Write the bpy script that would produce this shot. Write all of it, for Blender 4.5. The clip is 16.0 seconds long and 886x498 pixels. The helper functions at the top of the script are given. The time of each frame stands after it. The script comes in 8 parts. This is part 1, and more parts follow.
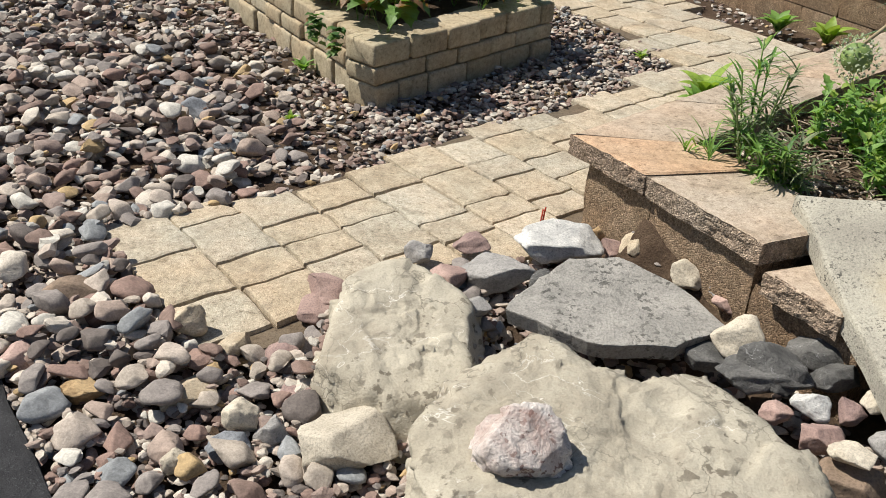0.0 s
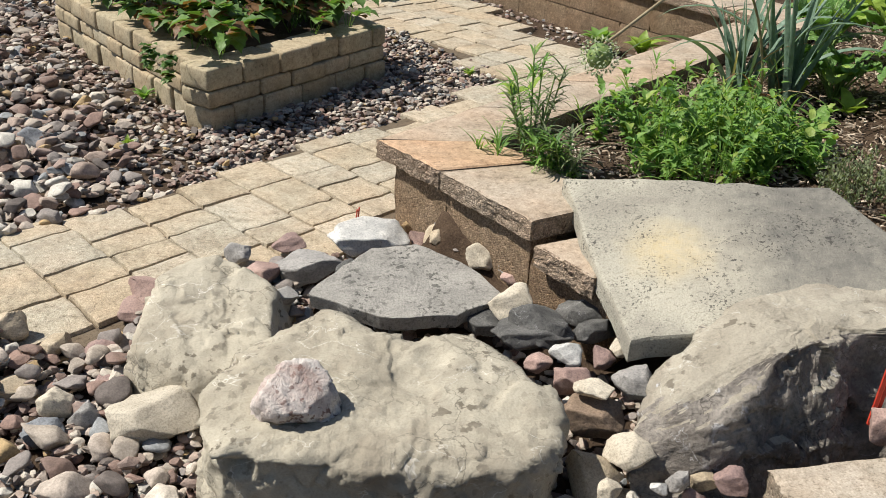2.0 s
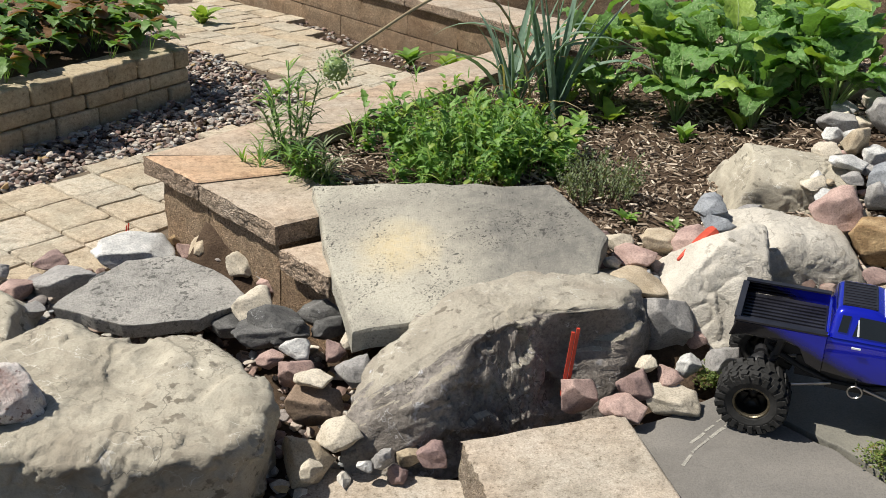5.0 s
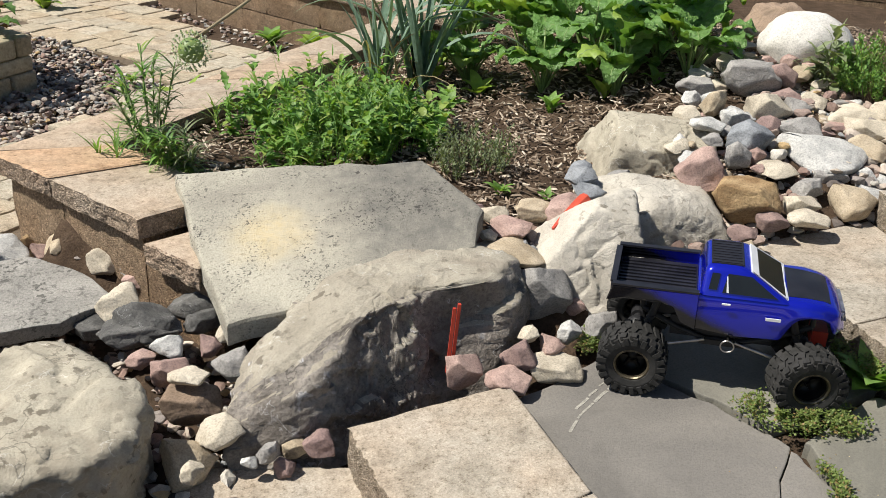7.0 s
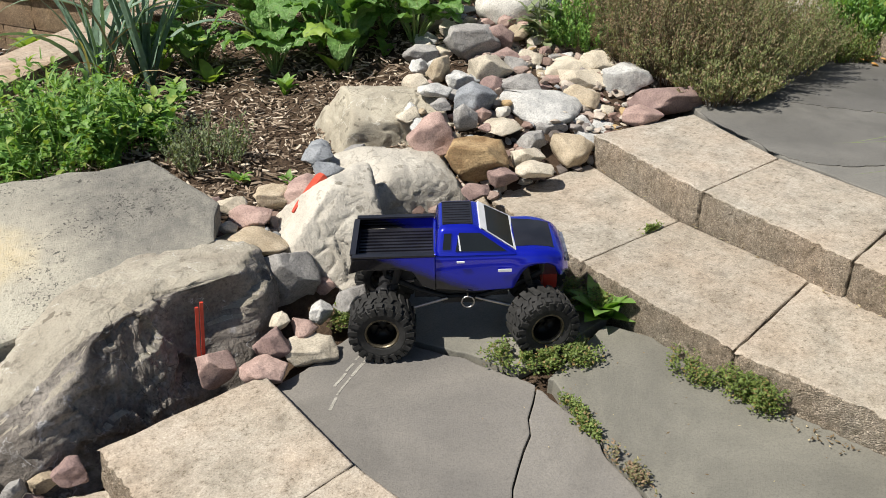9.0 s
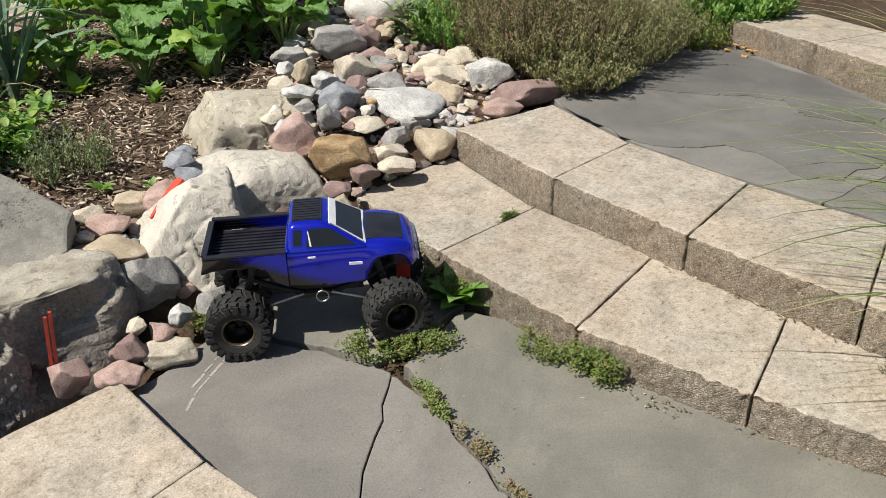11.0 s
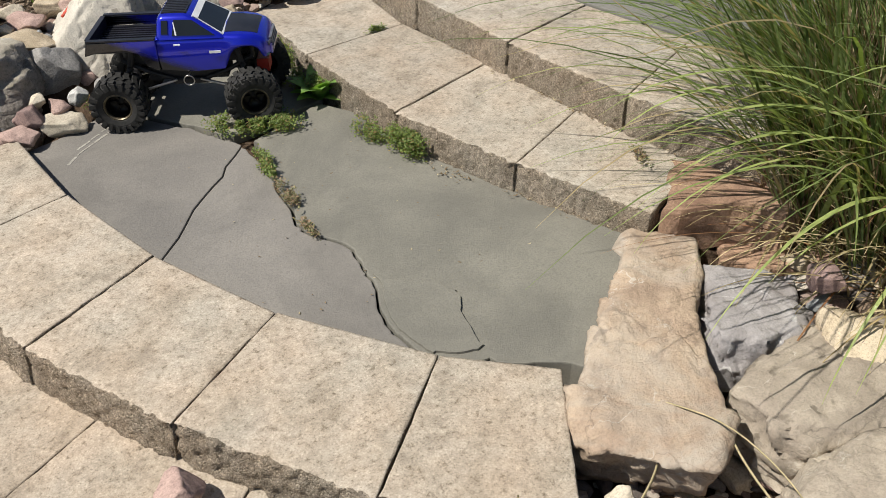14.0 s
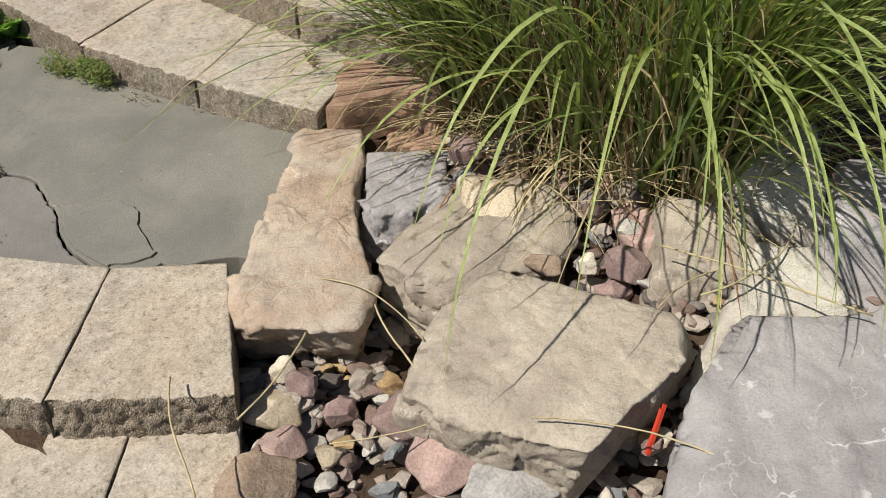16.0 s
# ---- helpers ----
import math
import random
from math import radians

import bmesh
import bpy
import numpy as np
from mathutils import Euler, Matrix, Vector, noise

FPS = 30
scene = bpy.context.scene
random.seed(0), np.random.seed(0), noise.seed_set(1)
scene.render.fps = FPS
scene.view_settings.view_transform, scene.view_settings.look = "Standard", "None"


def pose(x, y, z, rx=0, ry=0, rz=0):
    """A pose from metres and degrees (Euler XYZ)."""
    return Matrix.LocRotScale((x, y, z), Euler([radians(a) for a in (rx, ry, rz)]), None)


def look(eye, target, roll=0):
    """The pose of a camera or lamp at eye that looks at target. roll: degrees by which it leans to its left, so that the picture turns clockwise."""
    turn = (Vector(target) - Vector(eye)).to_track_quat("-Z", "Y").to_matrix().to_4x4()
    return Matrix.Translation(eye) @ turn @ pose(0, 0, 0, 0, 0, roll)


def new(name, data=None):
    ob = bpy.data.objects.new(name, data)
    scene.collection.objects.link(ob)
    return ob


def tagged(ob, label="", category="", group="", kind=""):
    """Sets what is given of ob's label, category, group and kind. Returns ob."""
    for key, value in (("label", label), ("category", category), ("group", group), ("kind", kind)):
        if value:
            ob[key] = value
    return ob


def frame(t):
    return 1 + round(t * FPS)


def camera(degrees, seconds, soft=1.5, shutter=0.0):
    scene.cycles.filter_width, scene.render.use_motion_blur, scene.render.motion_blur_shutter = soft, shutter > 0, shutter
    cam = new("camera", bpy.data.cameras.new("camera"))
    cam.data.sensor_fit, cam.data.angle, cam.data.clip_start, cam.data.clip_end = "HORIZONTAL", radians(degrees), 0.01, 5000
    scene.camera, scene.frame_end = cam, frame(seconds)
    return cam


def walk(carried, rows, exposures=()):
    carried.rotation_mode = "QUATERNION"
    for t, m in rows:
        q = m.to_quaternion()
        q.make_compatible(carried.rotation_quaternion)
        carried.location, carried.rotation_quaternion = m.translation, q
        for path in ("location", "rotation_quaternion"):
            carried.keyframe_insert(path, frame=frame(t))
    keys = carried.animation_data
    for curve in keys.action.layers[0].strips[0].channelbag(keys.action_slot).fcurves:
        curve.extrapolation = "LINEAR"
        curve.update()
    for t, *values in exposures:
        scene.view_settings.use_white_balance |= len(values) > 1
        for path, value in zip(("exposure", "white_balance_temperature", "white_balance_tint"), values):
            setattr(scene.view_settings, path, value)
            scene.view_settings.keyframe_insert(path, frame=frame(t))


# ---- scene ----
cam = camera(52.2, 16.0, soft=0.3)
PATH = [
    (0, (-0.002, -0.026, 0.976), (-0.007, 1.715, -0.008), 3.4),
    (0.5, (0.056, -0.061, 0.988), (0.113, 1.687, 0.018), 4.1),
    (1, (0.114, -0.111, 0.987), (0.22, 1.631, 0.011), 4.0),
    (1.5, (0.165, -0.168, 0.988), (0.319, 1.586, 0.039), 3.0),
    (2, (0.216, -0.257, 1.0), (0.423, 1.512, 0.09), 2.9),
    (2.5, (0.287, -0.315, 1.013), (0.559, 1.461, 0.135), 3.2),
    (3, (0.371, -0.366, 1.024), (0.653, 1.425, 0.181), 3.1),
    (3.5, (0.461, -0.41, 1.03), (0.76, 1.385, 0.201), 3.4),
    (4, (0.51, -0.434, 1.024), (0.848, 1.347, 0.179), 3.6),
    (4.2, (0.525, -0.441, 1.023), (0.875, 1.336, 0.173), 3.5),
    (6.3, (0.546, -0.397, 1.011), (1.174, 1.301, 0.16), 4.0),
    (6.5, (0.55, -0.396, 1.011), (1.192, 1.29, 0.149), 3.9),
    (7, (0.549, -0.396, 1.003), (1.249, 1.261, 0.129), 3.8),
    (7.5, (0.588, -0.407, 1.008), (1.415, 1.186, 0.126), 3.5),
    (8, (0.63, -0.426, 1.023), (1.603, 1.079, 0.137), 3.2),
    (8.5, (0.621, -0.438, 1.014), (1.665, 1.018, 0.125), 2.6),
    (9, (0.629, -0.446, 1.016), (1.729, 0.964, 0.12), 2.1),
    (9.2, (0.632, -0.444, 1.012), (1.771, 0.934, 0.115), 2.3),
    (11.3, (0.726, -0.609, 1.025), (1.965, 0.681, 0.131), 1.1),
    (11.5, (0.739, -0.63, 1.024), (1.988, 0.642, 0.117), 1.0),
    (12, (0.78, -0.727, 1.003), (2.071, 0.467, 0.052), 1.3),
    (12.5, (0.764, -0.853, 0.991), (2.074, 0.294, 0.007), 2.0),
    (13, (0.756, -0.971, 1.008), (1.996, 0.235, 0.005), 1.9),
    (13.5, (0.806, -1.104, 0.996), (1.89, 0.192, -0.074), 2.3),
    (14, (0.803, -1.207, 0.998), (1.878, 0.07, -0.103), 2.1),
    (14.5, (0.788, -1.32, 1.0), (1.992, -0.171, -0.109), 2.8),
    (15, (0.81, -1.393, 1.024), (2.093, -0.332, -0.084), 3.5),
    (15.5, (0.911, -1.51, 1.034), (2.195, -0.517, -0.134), 2.8),
    (16, (0.941, -1.554, 1.04), (2.181, -0.576, -0.187), 1.0),
]
walk(cam, [(t, look(eye, target, roll)) for t, eye, target, roll in PATH], [(0, 0.4), (4, 0.39), (6.5, 0.43), (9, 0.46), (11.5, 0.44), (13, 0.42), (14, 0.35), (15, 0.3), (16, 0.3)])

# ---- world and sun ----
SUN_AZ, SUN_EL = 166.0, 53.0  # degrees: bearing of the sun from +x towards +y, and its height
world = bpy.data.worlds.new("sky")
scene.world = world
world.use_nodes = True
wn = world.node_tree.nodes
sky = wn.new("ShaderNodeTexSky")
sky.sky_type, sky.sun_disc = "NISHITA", False
sky.sun_elevation, sky.sun_rotation = radians(SUN_EL), radians(90 - SUN_AZ)
wn["Background"].inputs[1].default_value = 0.058
world.node_tree.links.new(sky.outputs[0], wn["Background"].inputs[0])
sun = new("sun", bpy.data.lights.new("sun", "SUN"))
sun.data.energy, sun.data.angle, sun.data.color = 4.9, radians(0.6), (1.0, 0.95, 0.86)
az, el = radians(SUN_AZ), radians(SUN_EL)
sun.matrix_world = look((0, 0, 0), (-math.cos(az) * math.cos(el), -math.sin(az) * math.cos(el), -math.sin(el)))

# ---- materials ----
def ramp(nt, fac, stops, mode="LINEAR"):
    node = nt.nodes.new("ShaderNodeValToRGB")
    node.color_ramp.interpolation = mode
    el = node.color_ramp.elements
    while len(el) < len(stops):
        el.new(0.5)
    for e, (p, c) in zip(el, stops):
        e.position, e.color = p, (*c, 1)
    nt.links.new(fac, node.inputs[0])
    return node.outputs[0]


def tex(nt, coords, scale, detail=4.0, rough=0.6, warp=0.0):
    n = nt.nodes.new("ShaderNodeTexNoise")
    n.inputs["Scale"].default_value, n.inputs["Detail"].default_value = scale, detail
    n.inputs["Roughness"].default_value, n.inputs["Distortion"].default_value = rough, warp
    nt.links.new(coords, n.inputs["Vector"])
    return n.outputs[0]


def mix(nt, fac, a, b, how="MIX"):
    n = nt.nodes.new("ShaderNodeMix")
    n.data_type, n.blend_type = "RGBA", how
    for value, socket in ((fac, n.inputs[0]), (a, n.inputs[6]), (b, n.inputs[7])):
        if isinstance(value, (int, float)):
            socket.default_value = value
        elif isinstance(value, tuple):
            socket.default_value = (*value, 1)
        else:
            nt.links.new(value, socket)
    return n.outputs[2]


def bsdf(name, rough=0.85, metal=0.0, spec=0.35):
    m = bpy.data.materials.new(name)
    m.use_nodes = True
    b = m.node_tree.nodes["Principled BSDF"]
    b.inputs["Roughness"].default_value, b.inputs["Metallic"].default_value = rough, metal
    b.inputs["Specular IOR Level"].default_value = spec
    return m, m.node_tree, b


def where(nt, kind="Object"):
    return nt.nodes.new("ShaderNodeTexCoord").outputs[kind]


def world_pos(nt):
    return nt.nodes.new("ShaderNodeNewGeometry").outputs["Position"]


def bump(nt, b, height, strength, dist=0.01):
    n = nt.nodes.new("ShaderNodeBump")
    n.inputs["Strength"].default_value, n.inputs["Distance"].default_value = strength, dist
    nt.links.new(height, n.inputs["Height"])
    nt.links.new(n.outputs[0], b.inputs["Normal"])


def shade(c, k):
    return tuple(min(1.0, v * k) for v in c)


def stone_mat(name, c, c2, big=9.0, fine=160.0, vein=None, rough=0.88, bumps=0.5, spots=None, spot_scale=60.0, spread=0.12, crack=0.0, spot_at=0.58, stain=None, grit=0.8, relief=8.0):
    """Mottled stone: two tones at a large and a fine scale, optional pale veins and dark lichen spots."""
    m, nt, b = bsdf(name, rough)
    p = world_pos(nt)
    large, small = tex(nt, p, big, 5, 0.62, 0.3), tex(nt, p, fine, 4, 0.7)
    col = ramp(nt, large, [(0.36, c2), (0.62, c)])
    grain = ramp(nt, small, [(0.3, (0.5, 0.5, 0.5)), (0.52, (1, 1, 1)), (0.72, (1.22, 1.2, 1.17))])
    col = mix(nt, grit, col, grain, "MULTIPLY")
    if vein:
        w = tex(nt, p, big * 1.9, 4, 0.5, 0.5)
        line = ramp(nt, w, [(0.49, (0, 0, 0)), (0.5, (1, 1, 1)), (0.51, (0, 0, 0))])
        patch = ramp(nt, tex(nt, p, big * 1.3, 3), [(0.5, (0, 0, 0)), (0.6, (0.75, 0.75, 0.75))])
        f = mix(nt, 1.0, line, patch, "MULTIPLY")
        col = mix(nt, f, col, vein)
    if spots:
        f = ramp(nt, tex(nt, p, spot_scale, 3, 0.55), [(spot_at, (0, 0, 0)), (spot_at + 0.06, (0.9, 0.9, 0.9))])
        clump = ramp(nt, tex(nt, p, spot_scale * 0.13, 4, 0.6), [(0.42, (0.05, 0.05, 0.05)), (0.6, (1, 1, 1))])
        col = mix(nt, mix(nt, 1.0, f, clump, "MULTIPLY"), col, spots)
    if stain:
        f = ramp(nt, tex(nt, p, big * 0.55, 8, 0.68, 0.9), [(0.5, (0, 0, 0)), (0.68, (0.8, 0.8, 0.8))])
        col = mix(nt, f, col, stain)
    rnd = nt.nodes.new("ShaderNodeObjectInfo").outputs["Random"]
    tone = ramp(nt, rnd, [(0, (1 - spread,) * 3), (1, (1 + spread,) * 3)])
    col = mix(nt, 1.0, col, tone, "MULTIPLY")
    nt.links.new(col, b.inputs["Base Color"])
    if crack:
        vo = nt.nodes.new("ShaderNodeTexVoronoi")
        vo.feature = "DISTANCE_TO_EDGE"
        vo.inputs["Scale"].default_value = big * 0.7
        wob = nt.nodes.new("ShaderNodeVectorMath")
        wob.operation = "ADD"
        ns = nt.nodes.new("ShaderNodeTexNoise")
        ns.inputs["Scale"].default_value, ns.inputs["Detail"].default_value = big * 1.5, 6
        nt.links.new(p, ns.inputs["Vector"])
        sc = nt.nodes.new("ShaderNodeVectorMath")
        sc.operation = "SCALE"
        sc.inputs["Scale"].default_value = 2.2 / big
        nt.links.new(ns.outputs["Color"], sc.inputs[0])
        nt.links.new(p, wob.inputs[0])
        nt.links.new(sc.outputs[0], wob.inputs[1])
        nt.links.new(wob.outputs[0], vo.inputs["Vector"])
        keep = ramp(nt, tex(nt, p, big * 0.6, 2), [(0.45, (0, 0, 0)), (0.6, (crack, crack, crack))])
        line = ramp(nt, vo.outputs["Distance"], [(0.0, (1, 1, 1)), (0.02, (0, 0, 0))])
        col = mix(nt, mix(nt, 1.0, line, keep, "MULTIPLY"), col, shade(c2, 0.3))
        nt.links.new(col, b.inputs["Base Color"])
    h = mix(nt, 0.3, tex(nt, p, big * 2.6, relief, 0.66, 0.6), small)
    bump(nt, b, h, bumps, 0.014)
    return m


PEBBLE_TONES = [(0.0, (0.22, 0.155, 0.13)), (0.1, (0.36, 0.285, 0.24)), (0.2, (0.14, 0.12, 0.11)), (0.3, (0.45, 0.39, 0.335)),
                (0.4, (0.3, 0.23, 0.2)), (0.5, (0.41, 0.36, 0.305)), (0.6, (0.25, 0.225, 0.21)), (0.69, (0.56, 0.51, 0.44)),
                (0.78, (0.27, 0.185, 0.155)), (0.84, (0.27, 0.285, 0.295)), (0.89, (0.53, 0.51, 0.46)), (0.97, (0.44, 0.32, 0.17))]


def pebble_mat(name, source, gain=1.0, fine=220.0):
    """Pebbles of mixed colours: one tone each, picked by source, with grain and blotches."""
    m, nt, b = bsdf(name, 0.82)
    if source == "object":
        r = nt.nodes.new("ShaderNodeObjectInfo").outputs["Random"]
    else:
        r = nt.nodes.new("ShaderNodeNewGeometry").outputs["Random Per Island"]
    p = world_pos(nt)
    col = ramp(nt, r, [(a, shade(c, gain)) for a, c in PEBBLE_TONES], "CONSTANT")
    blot = ramp(nt, tex(nt, p, 38, 5, 0.65, 0.4), [(0.3, (0.68, 0.67, 0.66)), (0.6, (1.08, 1.06, 1.04))])
    grain = ramp(nt, tex(nt, p, fine, 3, 0.7), [(0.3, (0.75, 0.75, 0.75)), (0.7, (1.15, 1.15, 1.15))])
    col = mix(nt, 1.0, mix(nt, 1.0, col, blot, "MULTIPLY"), grain, "MULTIPLY")
    nt.links.new(col, b.inputs["Base Color"])
    bump(nt, b, tex(nt, p, 130, 5, 0.65), 0.35, 0.006)
    return m


def paver_mat(name, tones, speck=420.0, stain=(0.2, 0.17, 0.13), deep=0.004, grains=0.0, grain_mix=0.9):
    """Concrete with visible aggregate: sandy tone varied piece by piece, pale and dark grit, stains; grains shows crushed stone."""
    m, nt, b = bsdf(name, 0.92, spec=0.25)
    p = world_pos(nt)
    r = nt.nodes.new("ShaderNodeObjectInfo").outputs["Random"]
    col = ramp(nt, r, tones)
    grit = ramp(nt, tex(nt, p, speck, 2, 0.6), [(0.28, (0.4, 0.38, 0.35)), (0.4, (0.85, 0.84, 0.83)), (0.5, (1, 1, 1)), (0.6, (1.08, 1.08, 1.08)), (0.7, (1.45, 1.45, 1.43))])
    col = mix(nt, 0.65, col, grit, "MULTIPLY")
    cloud = ramp(nt, tex(nt, p, 9.0, 8, 0.7, 0.6), [(0.3, (0.64, 0.62, 0.59)), (0.46, (0.95, 0.94, 0.92)), (0.66, (1.12, 1.12, 1.13))])
    col = mix(nt, 0.9, col, cloud, "MULTIPLY")
    fleck = ramp(nt, tex(nt, p, 85.0, 5, 0.7), [(0.31, (0.42, 0.39, 0.35)), (0.42, (0.9, 0.89, 0.87)), (0.5, (1, 1, 1)), (0.66, (1.15, 1.15, 1.14))])
    col = mix(nt, 0.9, col, fleck, "MULTIPLY")
    hue = ramp(nt, tex(nt, p, 5.0, 4, 0.6), [(0.35, (0.95, 1.0, 1.04)), (0.65, (1.03, 1.0, 0.98))])
    col = mix(nt, 1.0, col, hue, "MULTIPLY")
    mid = ramp(nt, tex(nt, p, 30.0, 5, 0.65), [(0.34, (0.76, 0.75, 0.74)), (0.5, (1, 1, 1)), (0.66, (1.12, 1.12, 1.12))])
    col = mix(nt, 0.6, col, mid, "MULTIPLY")
    f = ramp(nt, tex(nt, p, 17.0, 9, 0.72, 0.9), [(0.56, (0, 0, 0)), (0.74, (0.6, 0.6, 0.6))])
    col = mix(nt, f, col, stain)
    h = mix(nt, 0.6, tex(nt, p, speck, 2, 0.6), tex(nt, p, 70, 8, 0.75))
    if grains:
        vo = nt.nodes.new("ShaderNodeTexVoronoi")
        vo.inputs["Scale"].default_value = grains
        nt.links.new(p, vo.inputs["Vector"])
        one = nt.nodes.new("ShaderNodeSeparateColor")
        nt.links.new(vo.outputs["Color"], one.inputs[0])
        tone = ramp(nt, one.outputs[0], [(0.0, (0.55, 0.53, 0.5)), (0.25, (0.85, 0.83, 0.8)), (0.7, (1.03, 1.0, 0.97)), (0.9, (1.35, 1.3, 1.24)), (1.0, (1.7, 1.66, 1.6))])
        col = mix(nt, grain_mix, col, tone, "MULTIPLY")
        pit = ramp(nt, vo.outputs["Distance"], [(0.25, (1, 1, 1)), (0.75, (0.3, 0.3, 0.3))])
        h = mix(nt, 0.72, pit, h)
    nt.links.new(col, b.inputs["Base Color"])
    bump(nt, b, h, 0.75 if grains else 0.5, deep)
    return m


def plain_mat(name, c, c2, scale=30.0, rough=0.7, metal=0.0, bumps=0.1, spec=0.4):
    m, nt, b = bsdf(name, rough, metal, spec)
    p = where(nt)
    col = ramp(nt, tex(nt, p, scale, 5, 0.6), [(0.35, c2), (0.65, c)])
    nt.links.new(col, b.inputs["Base Color"])
    if bumps:
        bump(nt, b, tex(nt, p, scale * 6, 4, 0.6), bumps, 0.004)
    return m


def leaf_mat(name, c, c2, dry=None, dry_at=0.93, gloss=0.5, through_light=0.35, pucker=0.008):
    """Leaves: tone by leaf, soft mottling, light passing through."""
    m, nt, b = bsdf(name, gloss, spec=0.4)
    r = nt.nodes.new("ShaderNodeNewGeometry").outputs["Random Per Island"]
    stops = [(0.0, c2), (0.5, c), (0.9, shade(c, 1.35))]
    if dry:
        stops = stops[:2] + [(dry_at - 0.02, shade(c, 1.2)), (dry_at, dry)]
    col = ramp(nt, r, stops)
    mot = ramp(nt, tex(nt, world_pos(nt), 45, 4, 0.6), [(0.3, (0.7, 0.72, 0.65)), (0.7, (1.15, 1.12, 1.1))])
    col = mix(nt, 1.0, col, mot, "MULTIPLY")
    nt.links.new(col, b.inputs["Base Color"])
    bump(nt, b, tex(nt, world_pos(nt), 70 if pucker < 0.01 else 42, 4, 0.55), 0.5 if pucker < 0.01 else 1.0, pucker)
    tr = nt.nodes.new("ShaderNodeBsdfTranslucent")
    nt.links.new(mix(nt, 1.0, col, (1.3, 1.35, 0.55), "MULTIPLY"), tr.inputs["Color"])
    ms = nt.nodes.new("ShaderNodeMixShader")
    ms.inputs[0].default_value = through_light
    nt.links.new(b.outputs[0], ms.inputs[1])
    nt.links.new(tr.outputs[0], ms.inputs[2])
    nt.links.new(ms.outputs[0], nt.nodes["Material Output"].inputs["Surface"])
    return m


M_LIME = stone_mat("limestone", (0.46, 0.42, 0.335), (0.345, 0.31, 0.243), 7.0, 230, (0.76, 0.73, 0.66), bumps=0.6, crack=0.7, spots=(0.14, 0.12, 0.09), spot_scale=42.0, spot_at=0.58, stain=(0.25, 0.215, 0.165), grit=0.38, relief=10.0)
M_GREYROCK = stone_mat("grey_rock", (0.46, 0.42, 0.342), (0.35, 0.315, 0.252), 8.0, 240, (0.66, 0.64, 0.59), bumps=0.75, crack=0.4, spots=(0.17, 0.145, 0.112), spot_scale=34.0, spot_at=0.59, stain=(0.27, 0.235, 0.19), grit=0.45, relief=7.0)
# dark broken stone; the shade of the boulder's front is put into its tone
M_BROKENSHADE = stone_mat("broken_grey_rock_shade", (0.37, 0.335, 0.295), (0.2, 0.177, 0.155), 11.0, 120, (0.72, 0.72, 0.73), bumps=1.0, crack=0.75, spots=(0.6, 0.6, 0.62), spot_scale=30.0, spot_at=0.62, stain=(0.12, 0.103, 0.088), grit=0.9, relief=12.0)
M_PINKROCK = stone_mat("pink_tan_rock", (0.5, 0.385, 0.28), (0.34, 0.25, 0.185), 8.0, 220, (0.62, 0.57, 0.5), bumps=0.7, crack=0.45, spots=(0.17, 0.12, 0.088), spot_scale=30.0, spot_at=0.58, stain=(0.46, 0.41, 0.345), grit=0.5, relief=7.0)
M_SLABROCK = stone_mat("veined_grey_rock", (0.33, 0.312, 0.308), (0.24, 0.222, 0.22), 6.0, 220, (0.66, 0.65, 0.64), bumps=0.5, spots=(0.52, 0.51, 0.5), spot_scale=24.0, spot_at=0.63, stain=(0.18, 0.162, 0.157), grit=0.45, relief=6.0)
M_TANROCK = stone_mat("tan_rock", (0.41, 0.355, 0.285), (0.29, 0.245, 0.197), 7.0, 220, (0.52, 0.48, 0.41), bumps=0.6, crack=0.45, spots=(0.16, 0.135, 0.105), spot_scale=30.0, spot_at=0.6, stain=(0.21, 0.175, 0.14), grit=0.5, relief=7.0)
M_PALE = stone_mat("pale_stone", (0.53, 0.495, 0.43), (0.39, 0.358, 0.305), 8.0, 220, bumps=0.8, crack=0.55, spots=(0.18, 0.16, 0.125), spot_scale=40.0, spot_at=0.6, stain=(0.3, 0.27, 0.22), grit=0.45)
M_LAVA = stone_mat("pitted_stone", (0.76, 0.72, 0.68), (0.56, 0.48, 0.44), 10.0, 190, spots=(0.17, 0.1, 0.085), spot_scale=85, bumps=1.0, spot_at=0.57, spread=0.0, stain=(0.34, 0.2, 0.165), grit=0.6)
M_SPOT = stone_mat("spotted_slate", (0.36, 0.342, 0.312), (0.26, 0.25, 0.228), 12, 200, spots=(0.075, 0.072, 0.065), spot_scale=80, spot_at=0.54, bumps=0.8)
M_SLAB = stone_mat("weathered_slab", (0.45, 0.425, 0.35), (0.31, 0.29, 0.243), 6.0, 260, spots=(0.16, 0.15, 0.13), spot_scale=150, bumps=0.7, spot_at=0.6, grit=0.7)
M_CHALK = plain_mat("chalk", (0.36, 0.345, 0.3), (0.22, 0.21, 0.185), 160, 0.9)
M_FLAG = stone_mat("bluestone", (0.222, 0.212, 0.178), (0.162, 0.156, 0.133), 3.5, 240, None, rough=0.72, bumps=0.3, spread=0.1, stain=(0.13, 0.125, 0.108), grit=0.5)
M_FLAGGREY = stone_mat("grey_bluestone", (0.218, 0.203, 0.182), (0.165, 0.155, 0.142), 3.5, 240, None, rough=0.72, bumps=0.3, stain=(0.13, 0.122, 0.11), grit=0.5)
M_FLAGMID = stone_mat("mid_bluestone", (0.2, 0.192, 0.172), (0.145, 0.14, 0.127), 3.5, 240, None, rough=0.75, bumps=0.25, grit=0.5, stain=(0.1, 0.097, 0.088))
